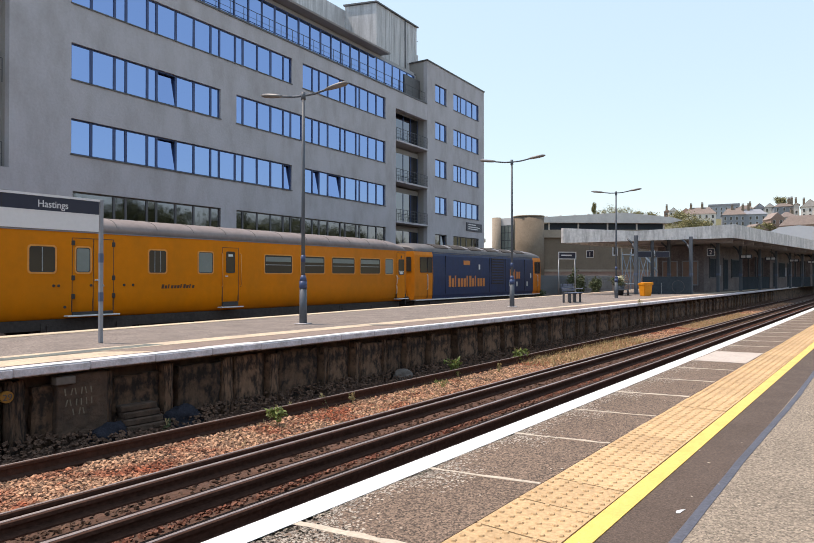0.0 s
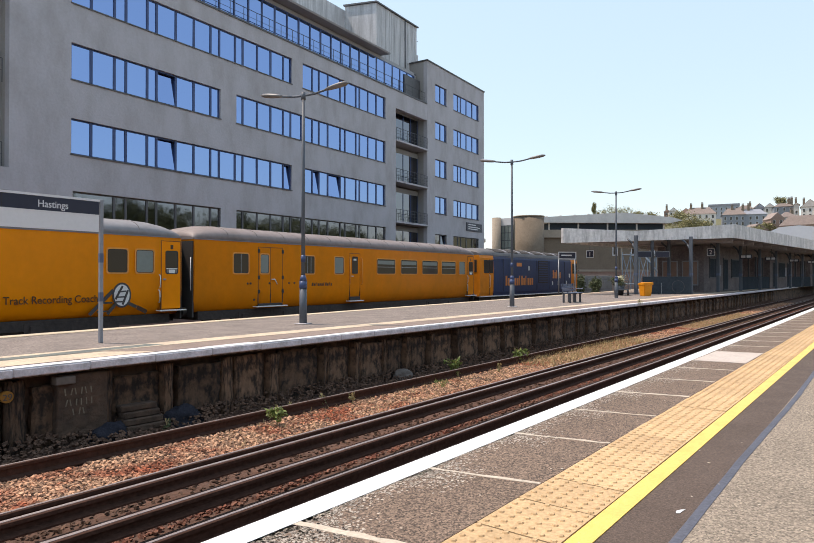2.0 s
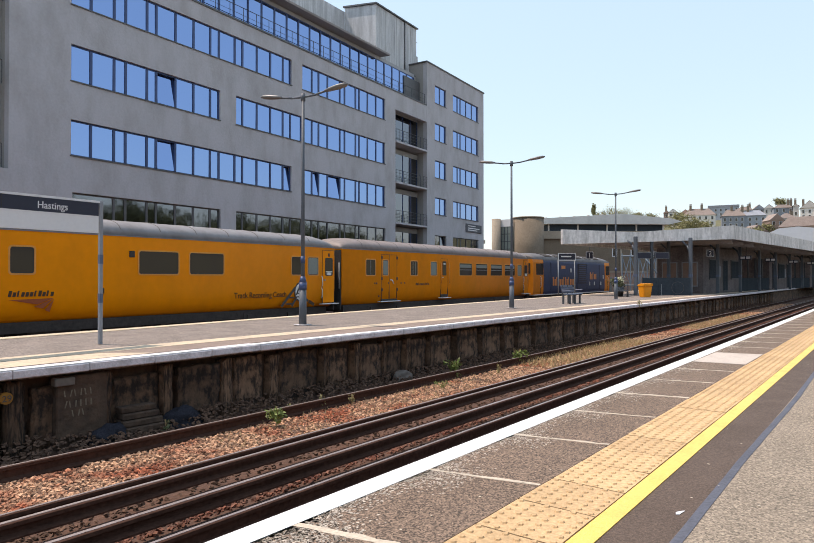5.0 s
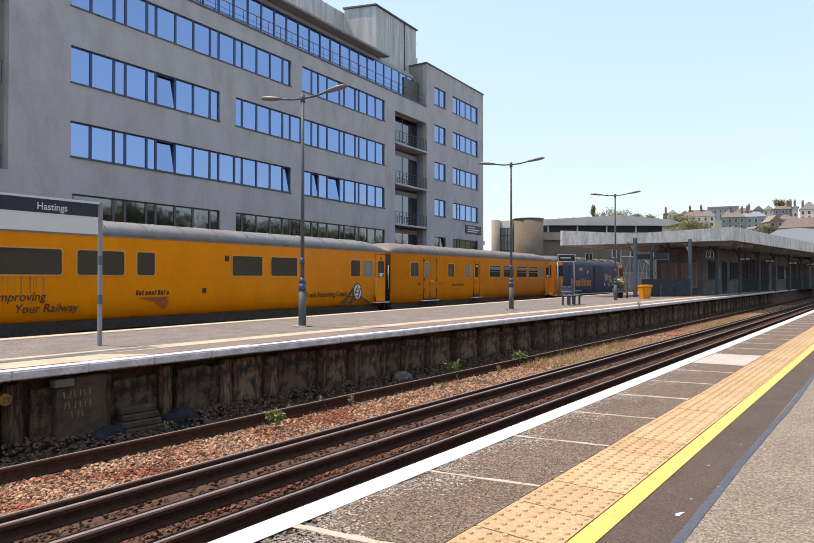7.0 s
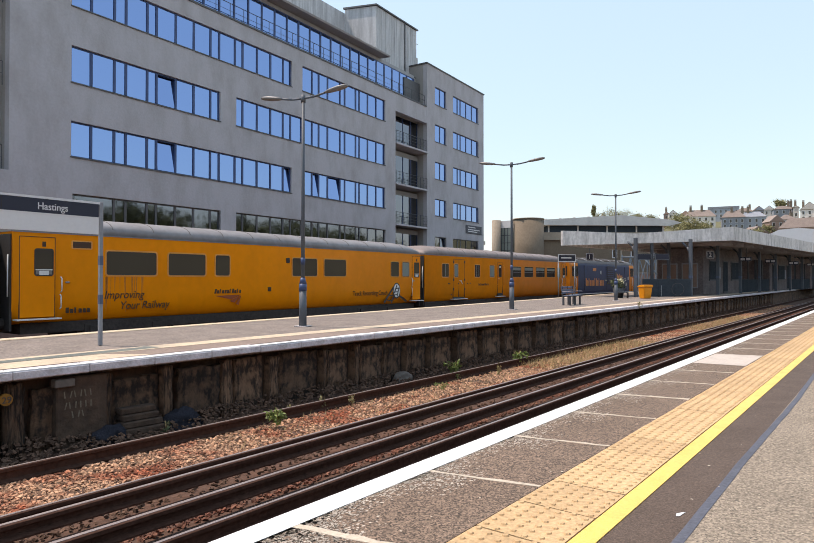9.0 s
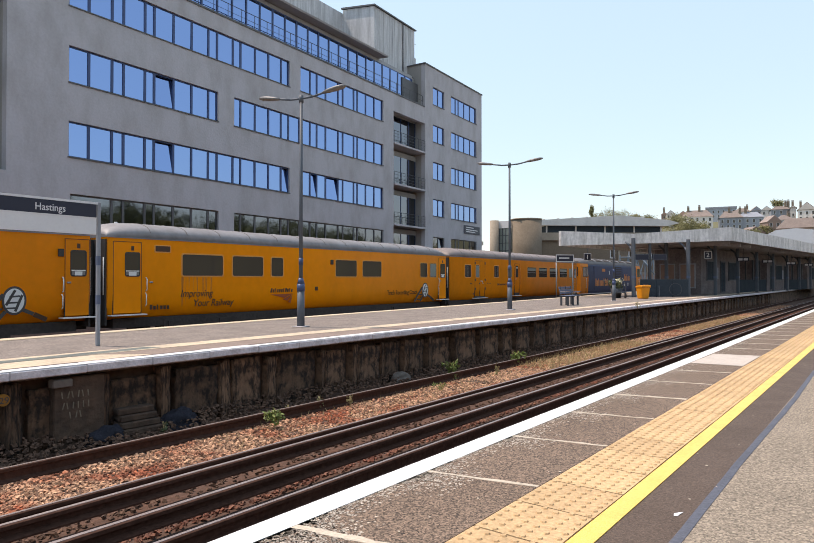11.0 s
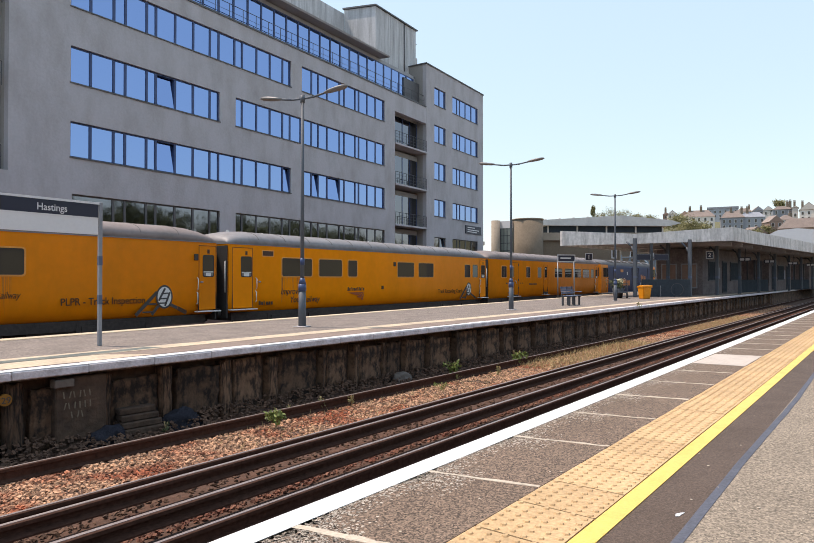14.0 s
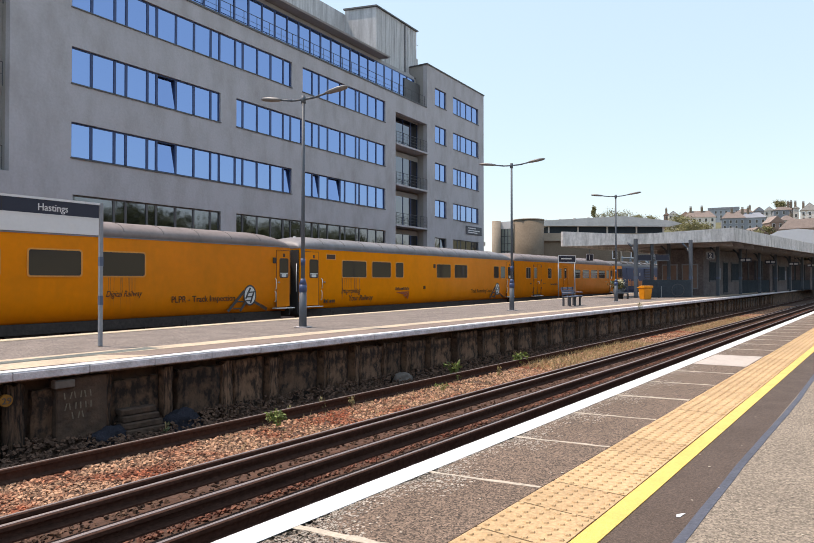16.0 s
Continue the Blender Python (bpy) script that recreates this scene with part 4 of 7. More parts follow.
def outline(bm, x0, x1, z0, z1, w=0.014, y=TRAIN_N):
    for a, c, d, e in ((x0, x0 + w, z0, z1), (x1 - w, x1, z0, z1), (x0 + w, x1 - w, z1 - w, z1)):
        box(bm, a, c, y - 0.006, y + 0.03, d, e)


def handrail(bm, x, z0, z1, out=0.06):
    pipe(bm, [(x, TN, z0), (x, TN - out, z0 + 0.05), (x, TN - out, z1 - 0.05), (x, TN, z1)], 0.017, 7)


def end_door(c, x0, x1, wx0, wx1, rail_x):
    bm = bmesh.new()
    outline(bm, x0, x1, 0.02, 2.25)
    d = part("door", bm, M_BLACK, c, "yellow end door with a drop-light window")
    part("leaf", cube(x0 + 0.02, x1 - 0.02, TN - 0.004, TN + 0.03, 0.05, 2.22), M_TRAIN if c.get("clean") else M_TRAIN_B, d)
    part("window", ring(wx0, wx1, 1.2, 1.9, 0.05, 0.03, TN - 0.016, TN), M_BLACK, d)
    part("pane", plate(rounded(wx0, wx1, 1.2, 1.9, 0.05), "y", TN - 0.010, TN - 0.0045), M_TRAIN_GLASS, d)
    part("lower_light", cube(wx0 + 0.01, wx1 - 0.01, TN - 0.0125, TN - 0.0102, 1.215, 1.325), M_LAMP_HEAD, d, "grey lower light")
    part("door_notice", cube(wx0 + 0.1, wx1 - 0.1, TN - 0.0145, TN - 0.0128, 1.20, 1.315), M_DECAL_WHITE, d, "small pale notice")
    part("window_bar", cube(wx0, wx1, TN - 0.014, TN - 0.0102, 1.33, 1.36), M_DECAL_WHITE, d)
    bm = bmesh.new()
    handrail(bm, rail_x, 0.72, 1.15)
    part("grab_rail", bm, M_DECAL_WHITE, d, "pale worn grab rail")
    bm = bmesh.new()
    handrail(bm, rail_x - 0.02, 0.25, 0.66)
    part("grab_rail", bm, M_DECAL_WHITE, d, "pale worn grab rail")
    part("handle", cube(rail_x + 0.12, rail_x + 0.24, TN - 0.03, TN, 0.97, 1.02, 0.01), M_STEEL, d)
    part("notice", cube((wx0 + wx1) / 2 - 0.05, (wx0 + wx1) / 2 + 0.05, TN - 0.008, TN - 0.0045, 1.98, 2.12), M_LETTER, d)
    part("step_board", cube(x0 - 0.12, x1 + 0.12, TN - 0.16, TN + 0.1, -0.03, 0.01, 0.006), M_DECAL_WHITE, d, "pale worn step board")
    return d


def decal_bars(parent, x0, x1, z0, z1, material, name="lettering", count=11, y=None, label="", slant=0.0):
    """A word that is not spelled out: a row of plain bars, one for each letter, some tall."""
    y = TN - 0.005 if y is None else y
    bm = bmesh.new()
    pitch = (x1 - x0) / count
    for k in range(count):
        x = x0 + pitch * k
        top = z1 + (z1 - z0) * 0.32 if k % 7 in (0, 2, 6) else z1
        wide = 0.5 if k % 7 in (2, 6) else 0.82
        v = box(bm, x + pitch * 0.08, x + pitch * wide, y, y + 0.004, z0, top)
        for p in v[4:]:
            p.co.x += slant * (top - z0)
    return part(name, bm, material, parent, label)


def roundel(parent, x, z):
    """The inspection sign: a round lens over a slanting stretch of track on splayed feet."""
    y = TN - 0.006
    def strip(a, c, w):
        a, c = Vector(a), Vector(c)
        n = Vector((-(c - a).y, (c - a).x)).normalized() * w / 2
        return plate([tuple(a - n), tuple(c - n), tuple(c + n), tuple(a + n)], "y", y, y + 0.003)
    r = part("roundel", plate([(x + 0.31 * math.cos(i * math.pi / 14), z + 0.385 * math.sin(i * math.pi / 14)) for i in range(28)], "y", y - 0.003, y), M_LOGO_GREY, parent, "round charcoal and white track emblem")
    part("disc", plate([(x + 0.255 * math.cos(i * math.pi / 14), z + 0.325 * math.sin(i * math.pi / 14)) for i in range(28)], "y", y - 0.005, y - 0.0031), M_DECAL_WHITE, r)
    y -= 0.008
    for a, c, w in (((x - 0.21, z - 0.12), (x + 0.02, z + 0.28), 0.07), ((x + 0.02, z - 0.29), (x + 0.2, z + 0.15), 0.07), ((x - 0.13, z + 0.1), (x + 0.14, z + 0.12), 0.045), ((x - 0.18, z - 0.06), (x + 0.13, z - 0.05), 0.045), ((x - 0.2, z - 0.2), (x + 0.05, z - 0.2), 0.045)):
        part("stroke", strip(a, c, w), M_LOGO_GREY, r)
    y = TN - 0.0061
    for a, c, w in (((x - 1.03, z - 0.56), (x - 0.27, z + 0.16), 0.11), ((x - 0.47, z - 0.56), (x - 0.22, z - 0.28), 0.1), ((x - 0.8, z - 0.47), (x - 0.42, z - 0.47), 0.05), ((x - 0.6, z - 0.22), (x - 0.3, z - 0.22), 0.05)):
        part("foot", strip(a, c, w), M_LOGO_GREY, r)
    part("ferrule", strip((x + 0.22, z - 0.25), (x + 0.50, z - 0.38), 0.10), M_LOGO_GREY, r)
    part("handle", strip((x + 0.51, z - 0.385), (x + 0.85, z - 0.55), 0.13), M_LETTER, r, "dark brown handle")
    return r


def triangles(parent, x, z):
    """A flat orange arrow-like emblem."""
    y = TN - 0.0045
    for pts in (((x, z + 0.26), (x + 1.2, z + 0.28), (x + 0.75, z + 0.12)), ((x + 0.66, z + 0.06), (x + 1.18, z + 0.26), (x + 0.9, z)), ((x + 0.95, z - 0.04), (x + 1.2, z + 0.25), (x + 1.08, z - 0.1))):
        part("emblem", plate(list(pts), "y", y, y + 0.003), M_DECAL_ORANGE, parent, "orange-red emblem stroke")


def coach(x0, x1, paint, roof, label, dirty):
    c = thing("coach", TRACK, label, "railway coach", "coaches of the train")
    c["clean"] = not dirty
    part("body", body_shell(x0, x1, 0), paint, c)
    part("roof", body_shell(x0 - 0.02, x1 + 0.02, 0.25, False), roof, c, "smooth grey arched roof")
    part("gutter", cube(x0, x1, TN - 0.012, TN + 0.06, 2.355, 2.385), M_ROOF, c)
    bm = bmesh.new()
    box(bm, x0 + 0.3, x1 - 0.3, TN + 0.22, TN + W - 0.22, -0.42, -0.12)
    for k in range(5):
        s = x0 + 5.2 + k * 2.1
        box(bm, s, s + 1.5, TN + 0.3, TN + W - 0.3, -0.68, -0.4)
    part("underframe", bm, M_UNDER, c, "black underframe and equipment boxes")
    for s in (x0 + 2.1, x1 - 4.9):
        bm = bmesh.new()
        box(bm, s, s + 2.8, TN + 0.2, TN + 0.42, -0.52, -0.22)
        box(bm, s, s + 2.8, TN + W - 0.42, TN + W - 0.2, -0.52, -0.22)
        for d in (0.15, 2.25):
            box(bm, s + d, s + d + 0.4, TN + 0.16, TN + 0.4, -0.62, -0.28)
        box(bm, s + 0.9, s + 1.9, TN + 0.4, TN + W - 0.4, -0.55, -0.41)
        part("bogie", bm, M_UNDER, c, "black bogie frame")
        for d in (0.35, 2.45):
            for yy in (TN + 0.45, TN + W - 0.58):
                part("wheel", tube(bmesh.new(), (s + d, yy, RAIL + 0.46), (s + d, yy + 0.13, RAIL + 0.46), 0.455, seg=20), M_UNDER, c)
    # gangway ends
    for s, sign in ((x0, -1), (x1, 1)):
        bm = bmesh.new()
        a, e = sorted((s, s + sign * 0.24))
        box(bm, a, e, TN + 0.72, TN + W - 0.72, -0.1, 2.3)
        part("gangway", bm, M_BLACK, c, "black rubber gangway bellows")
        part("end_frame", cube(*sorted((s - sign * 0.01, s + sign * 0.05)), TN + 0.06, TN + W - 0.06, -0.3, 2.3), M_BLACK, c)
        bm = bmesh.new()
        xx = s + sign * 0.07
        tube(bm, (xx, TN + 0.12, 0.62), (xx, TN + 0.12, 1.75), 0.018, seg=7)
        part("end_rail", bm, M_DECAL_WHITE, c, "white vertical end handrail")
        part("coupler", cube(*sorted((s, s + sign * 0.3)), TN + 1.2, TN + 1.55, -0.45, -0.15), M_UNDER, c)
        for yy in (TN + 0.5, TN + W - 0.5):
            part("buffer", tube(bmesh.new(), (s, yy, -0.12), (s + sign * 0.2, yy, -0.12), 0.16, seg=12), M_UNDER, c)
    # raised weld ribs over the roof
    for k in range(13):
        s = x0 + 1.5 + (x1 - x0 - 3.0) * k / 12
        bm = bmesh.new()
        rows = []
        for i in range(15):
            a = math.pi * (i + 1) / 16
            y, z = TN + W / 2 - (W / 2 - 0.045) * math.cos(a), 2.365 + 0.565 * math.sin(a) ** 0.64
            rows.append([bm.verts.new(p) for p in ((s - 0.018, y, z - 0.004), (s - 0.008, y - 0.006 * math.cos(a), z + 0.012), (s + 0.008, y - 0.006 * math.cos(a), z + 0.012), (s + 0.018, y, z - 0.004))])
        for p, q in zip(rows, rows[1:]):
            for i in range(3):
                bm.faces.new((p[i], p[i + 1], q[i + 1], q[i]))
        bmesh.ops.recalc_face_normals(bm, faces=bm.faces[:])
        part("roof_rib", bm, M_RIB, c)
    # roof vents
    random.seed(int(x0 * 10) + 400)
    for k in range(6 if dirty else 11):
        s = x0 + (x1 - x0) * (k + 0.6) / (6.2 if dirty else 11.2)
        bm = bmesh.new()
        if dirty:
            box(bm, s, s + 0.5, TN + 1.22, TN + 1.52, 2.88, 2.945)
            bevel(bm, 0.02)
        else:
            tube(bm, (s, TN + 1.37, 2.9), (s, TN + 1.37, 2.955), 0.055, 0.05, 10)
        part("roof_vent", bm, M_FROST if dirty else M_DECAL_WHITE, c, "small pale roof vent")
    return c


def tongue(bm, x, wide, z0, z1):
    """A run-off streak, broad under the sill and tapering downwards."""
    rows = [(z1, wide), (z1 * 0.75 + z0 * 0.25, wide * 0.65), (z1 * 0.4 + z0 * 0.6, wide * 0.45), (z0, wide * 0.12)]
    lean = 0.03 * math.sin(x * 7)
    vs = [[bm.verts.new((x + lean * (z1 - z) + q * w / 2, TN - 0.002, z)) for q in (-1, 1)] for z, w in rows]
    for a, b in zip(vs, vs[1:]):
        bm.faces.new((a[0], a[1], b[1], b[0]))


def coach_first():
    """Dusty coach behind the locomotive, with a wide luggage door."""
    c = coach(0.31, 20.11, M_TRAIN_B, M_ROOF_B, "dusty yellow coach with a luggage door and small windows", True)
    coach_window(c, 2.0, 2.70, bars=1)
    bm = bmesh.new()
    outline(bm, 3.18, 4.46, 0.08, 2.2)
    box(bm, 3.81, 3.825, TN - 0.006, TN + 0.03, 0.08, 2.19)
    d = part("luggage_door", bm, M_BLACK, c, "double luggage door with black hinges")
    for x in (3.22, 4.46):
        for z in (0.45, 0.98, 1.98):
            part("hinge", cube(x - 0.06, x + 0.04, TN - 0.03, TN, z, z + 0.14, 0.01), M_BLACK, d)
    bm = bmesh.new()
    pipe(bm, [(3.85, TN - 0.03, 0.98), (4.0, TN - 0.05, 0.98), (4.12, TN - 0.05, 0.80)], 0.022, 7)
    part("handle", bm, M_DECAL_WHITE, d, "pale door handle")
    part("sill_plate", cube(3.2, 4.44, TN - 0.02, TN + 0.05, -0.02, 0.07), M_BLACK, d)
    part("step_board", cube(3.0, 4.6, TN - 0.14, TN + 0.1, -0.06, -0.02, 0.006), M_DECAL_WHITE, d, "pale worn step board")
    coach_window(c, 3.3, 3.72, glass=M_FROST)
    coach_window(c, 5.66, 6.28, bars=2)
    coach_window(c, 7.56, 8.16, glass=M_FROST)
    bm = bmesh.new()
    outline(bm, 8.58, 9.32, 0.2, 2.12)
    d = part("door", bm, M_BLACK, c, "narrow yellow passenger door with grab rails")
    part("window", ring(8.78, 9.12, 1.24, 1.95, 0.04, 0.03, TN - 0.012, TN + 0.01), M_BLACK, d)
    part("pane", plate(rounded(8.78, 9.12, 1.24, 1.95, 0.04), "y", TN - 0.006, TN + 0.01), M_TRAIN_GLASS, d)
    part("notice", cube(8.85, 9.05, TN - 0.009, TN - 0.0065, 1.80, 1.88), M_DECAL_WHITE, d)
    bm = bmesh.new()
    handrail(bm, 8.55, 0.72, 1.92)
    part("grab_rail", bm, M_SEAL, d, "long pale orange grab rail")
    bm = bmesh.new()
    handrail(bm, 9.40, 0.72, 1.92)
    part("grab_rail", bm, M_SEAL, d, "long pale orange grab rail")
    part("handle", cube(8.7, 8.82, TN - 0.035, TN, 1.08, 1.12, 0.01), M_DECAL_WHITE, d)
    part("sill_plate", cube(8.6, 9.3, TN - 0.02, TN + 0.05, 0.04, 0.19), M_BLACK, d)
    part("step_board", cube(8.45, 9.45, TN - 0.14, TN + 0.1, -0.02, 0.02, 0.006), M_DECAL_WHITE, d, "pale worn step board")
    for x0, x1 in ((10.6, 12.05), (12.56, 13.98), (14.48, 16.0), (16.42, 17.9)):
        coach_window(c, x0, x1, 1.22, 1.9, vent=True)
    coach_window(c, 18.33, 18.97, glass=M_FROST)
    end_door(c, 19.3, 20.0, 19.46, 19.88, 19.24)
    decal_bars(c, 6.1, 7.4, 0.70, 0.80, M_LETTER, label="dark company lettering", slant=0.2)
    bm = bmesh.new()
    for x, z in ((2.66, 0.83), (2.8, 0.83), (3.75, 0.83), (4.8, 0.83), (5.1, 0.83), (2.98, 0.22)):
        tube(bm, (x, TN + 0.01, z), (x, TN - 0.02, z), 0.04, seg=8)
    part("bolt_cover", bm, M_BLACK, c)
    part("roof_hatch", cube(16.0, 18.3, TN + 0.55, TN + 0.75, 2.70, 2.80), M_UNDER, c, "dark roof panel edge")
    return c


def coach_recording():
    """Clean yellow coach with long windows."""
    o = -20.4
    c = coach(o + 0.33, -0.22, M_TRAIN, M_ROOF, "clean yellow track recording coach with dark lettering", False)
    end_door(c, -0.99, -0.24, -0.80, -0.38, -1.05)
    coach_window(c, -2.83, -2.18)
    coach_window(c, -1.88, -1.27, glass=M_FROST)
    coach_window(c, -7.66, -6.24)
    coach_window(c, -9.56, -8.12)
    part("socket", cube(-9.9, -9.72, TN - 0.03, TN + 0.01, 1.72, 1.92, 0.01), M_BLACK, c)
    part("socket", cube(-10.88, -10.72, TN - 0.03, TN + 0.01, 0.62, 0.78, 0.01), M_LETTER, c)
    coach_window(c, -13.36, -12.74)
    coach_window(c, -15.27, -13.8)
    coach_window(c, -17.42, -15.72)
    end_door(c, o + 0.5, o + 1.46, o + 0.92, o + 1.38, o + 1.62)
    part("vent_grille", cube(o + 1.95, o + 2.5, TN - 0.012, TN + 0.01, 1.98, 2.16), M_LETTER, c, "small vent grille")
    part("vent_frame", ring(o + 1.95, o + 2.5, 1.98, 2.16, 0.02, 0.035, TN - 0.018, TN + 0.01), M_SEAL, c, "pale orange vent frame")
    decal_bars(c, -13.42, -12.2, 0.58, 0.70, M_LETTER, label="dark company lettering", slant=0.2)
    triangles(c, -13.4, 0.24)
    letters("lettering", "Track Recording Coach", 0.30, M_LETTER, c, pose(-5.75, TN - 0.004, 0.34) @ UPRIGHT, "dark brown lettering", 2.62)
    roundel(c, -2.36, 0.52)
    letters("lettering", "Improving", 0.34, M_LETTER, c, pose(-17.5, TN - 0.004, 0.50) @ UPRIGHT, "dark brown lettering", 1.30, 0.24)
    letters("lettering", "Your Railway", 0.34, M_LETTER, c, pose(-17.0, TN - 0.004, 0.17) @ UPRIGHT, "dark brown lettering", 1.75, 0.24)
    decal_bars(c, o + 1.75, o + 2.5, 0.12, 0.24, M_LETTER, "number_bars", 6, label="small dark number bars")
    bm = bmesh.new()
    random.seed(7)
    for k in range(16):
        x = random.uniform(-17.5, -15.9)
        tongue(bm, x, random.uniform(0.02, 0.07), random.uniform(-0.02, 0.75), 1.16)
    part("rain_streak", bm, M_LETTER_PALE, c, "brown run-off streaks under the window")
    return c


def coach_inspection():
    """Dusty coach at the tail of what is seen."""
    o = -20.4
    c = coach(2 * o + 0.33, o - 0.22, M_TRAIN_C, M_ROOF_B, "yellow track inspection coach with few windows", True)
    end_door(c, o - 0.97, o - 0.24, o - 0.78, o - 0.36, o - 1.03)
    part("socket", cube(o - 1.16, o - 1.0, TN - 0.03, TN + 0.01, 1.73, 1.95, 0.01), M_BLACK, c)
    coach_window(c, o - 10.2, o - 8.74)
    coach_window(c, o - 8.12, o - 6.68)
    coach_window(c, o - 14.5, o - 13.0)
    coach_window(c, o - 12.4, o - 10.95)
    letters("lettering", "PLPR - Track Inspection", 0.30, M_LETTER, c, pose(o - 5.7, TN - 0.004, 0.34) @ UPRIGHT, "dark brown lettering", 2.66)
    letters("lettering", "Digital Railway", 0.26, M_LETTER, c, pose(o - 7.98, TN - 0.004, 0.58) @ UPRIGHT, "dark brown lettering", 1.18, 0.24)
    roundel(c, o - 2.32, 0.52)
    bm = bmesh.new()
    random.seed(9)
    for k in range(12):
        x = o + random.uniform(-8.0, -6.9)
        tongue(bm, x, random.uniform(0.02, 0.06), random.uniform(0.05, 0.75), 1.16)
    part("rain_streak", bm, M_LETTER_PALE, c, "brown run-off streaks under the window")
    return c


def locomotive():
    l = thing("locomotive", TRACK, "dark blue electro-diesel locomotive with orange cabs", "locomotive")
    a, b = 20.95, 37.0
    def shell(x0, x1):
        prof = [(0.10, -0.10), (0.04, 0.1), (0.02, 1.1), (0.05, 2.2), (0.10, 2.38)]
        prof = prof + [(W - y, z) for y, z in prof[::-1]]
        return sweep(bmesh.new(), [(TN + y, z) for y, z in prof], x0, x1)
    part("body", shell(22.72, 35.7), M_LOCO_BLUE, l, "dark blue body side")
    for x0, x1, wins in ((a, 22.715, ((21.49, 22.06), (22.2, 22.6))), (35.705, b, ((36.0, 36.35), (36.45, 36.85)))):
        c = part("cab", shell(x0, x1), M_LOCO_ORANGE, l, "orange driving cab")
        for w0, w1 in wins:
            w = part("window", ring(w0, w1, 1.32, 2.06, 0.04, 0.03, TN + 0.005, TN + 0.06), M_BLACK, c)
            part("pane", plate(rounded(w0, w1, 1.32, 2.06, 0.04), "y", TN + 0.012, TN + 0.06), M_TRAIN_GLASS, w)
        bm = bmesh.new()
        outline(bm, wins[1][0] - 0.06, wins[1][1] + 0.06, -0.05, 2.12, 0.014, TN + 0.025)
        part("cab_door", bm, M_BLACK, c)
        bm = bmesh.new()
        handrail(bm, wins[1][0] - 0.12, 0.4, 1.2)
        part("grab_rail", bm, M_DECAL_WHITE, c)
    bm = bmesh.new()
    rings = []
    for x in (a + 0.02, a + 0.3, a + 0.8, a + 1.5, 26, 30, 34, b - 1.5, b - 0.8, b - 0.3, b - 0.02):
        d = min(x - a, b - x, 1.5) / 1.5
        k = 0.45 + 0.55 * math.sqrt(max(0, 1 - (1 - d) ** 2))
        rings.append([bm.verts.new((x, TN + W / 2 - (W / 2 - 0.09) * math.cos(math.pi * i / 14), 2.385 + 0.5 * k * math.sin(math.pi * i / 14) ** 0.8)) for i in range(15)])
    for p, q in zip(rings, rings[1:]):
        for i in range(14):
            bm.faces.new((p[i], q[i], q[i + 1], p[i + 1])).smooth = True
    for r in (rings[0], rings[-1]):
        bm.faces.new(r)
    bmesh.ops.recalc_face_normals(bm, faces=bm.faces[:])
    part("roof", bm, M_ROOF_LOCO, l, "dusty grey-brown arched roof")
    def roof_panel(x0, x1, a0, a1, lift, name, paint, label=""):
        bm = bmesh.new()
        rows = []
        for i in range(6):
            q = radians(a0 + (a1 - a0) * i / 5)
            y, z = TN + W / 2 - (W / 2 - 0.09) * math.cos(q), 2.385 + 0.5 * math.sin(q) ** 0.8
            rows.append([bm.verts.new(p) for p in ((x0, y, z - 0.02), (x0, y - lift * math.cos(q), z + lift * math.sin(q)), (x1, y - lift * math.cos(q), z + lift * math.sin(q)), (x1, y, z - 0.02))])
        for p, q in zip(rows, rows[1:]):
            for i in range(3):
                bm.faces.new((p[i], p[i + 1], q[i + 1], q[i]))
        bm.faces.new(rows[0])
        bm.faces.new(rows[-1])
        bmesh.ops.recalc_face_normals(bm, faces=bm.faces[:])
        part(name, bm, paint, l, label)
    for x0, x1 in ((23.2, 24.5), (25.1, 26.5), (27.1, 28.4), (29.2, 30.6), (31.3, 32.6), (33.3, 34.6)):
        roof_panel(x0, x1, 24, 66, 0.03, "roof_hatch", M_UNDER, "dark roof hatch")
        roof_panel(x1 + 0.08, x1 + 0.5, 30, 62, 0.025, "roof_panel", M_ROOF, "pale grey roof panel")
    for k in range(3):
        part("exhaust", cube(26.8 + k * 2.2, 27.3 + k * 2.2, TN + 1.0, TN + 1.5, 2.84, 2.93, 0.02), M_ROOF_LOCO, l)
    g = part("grille", cube(29.45, 31.1, TN + 0.012, TN + 0.06, 0.62, 2.2), M_UNDER, l, "dark louvred grille")
    for k in range(9):
        part("louvre", cube(29.5, 31.05, TN + 0.004, TN + 0.012, 0.7 + k * 0.165, 0.79 + k * 0.165), M_LOCO_BLUE, g)
    decal_bars(l, 24.3, 28.6, 0.5, 0.98, M_LOCO_TEXT, count=13, y=TN + 0.016, label="large orange company lettering")
    decal_bars(l, 32.0, 33.6, 0.95, 1.4, M_LOCO_TEXT, "number_bars", 5, y=TN + 0.016, label="orange number bars")
    part("name_plate", cube(26.0, 26.75, TN + 0.02, TN + 0.06, 1.75, 2.0, 0.01), M_LOCO_TEXT, l, "small orange plate")
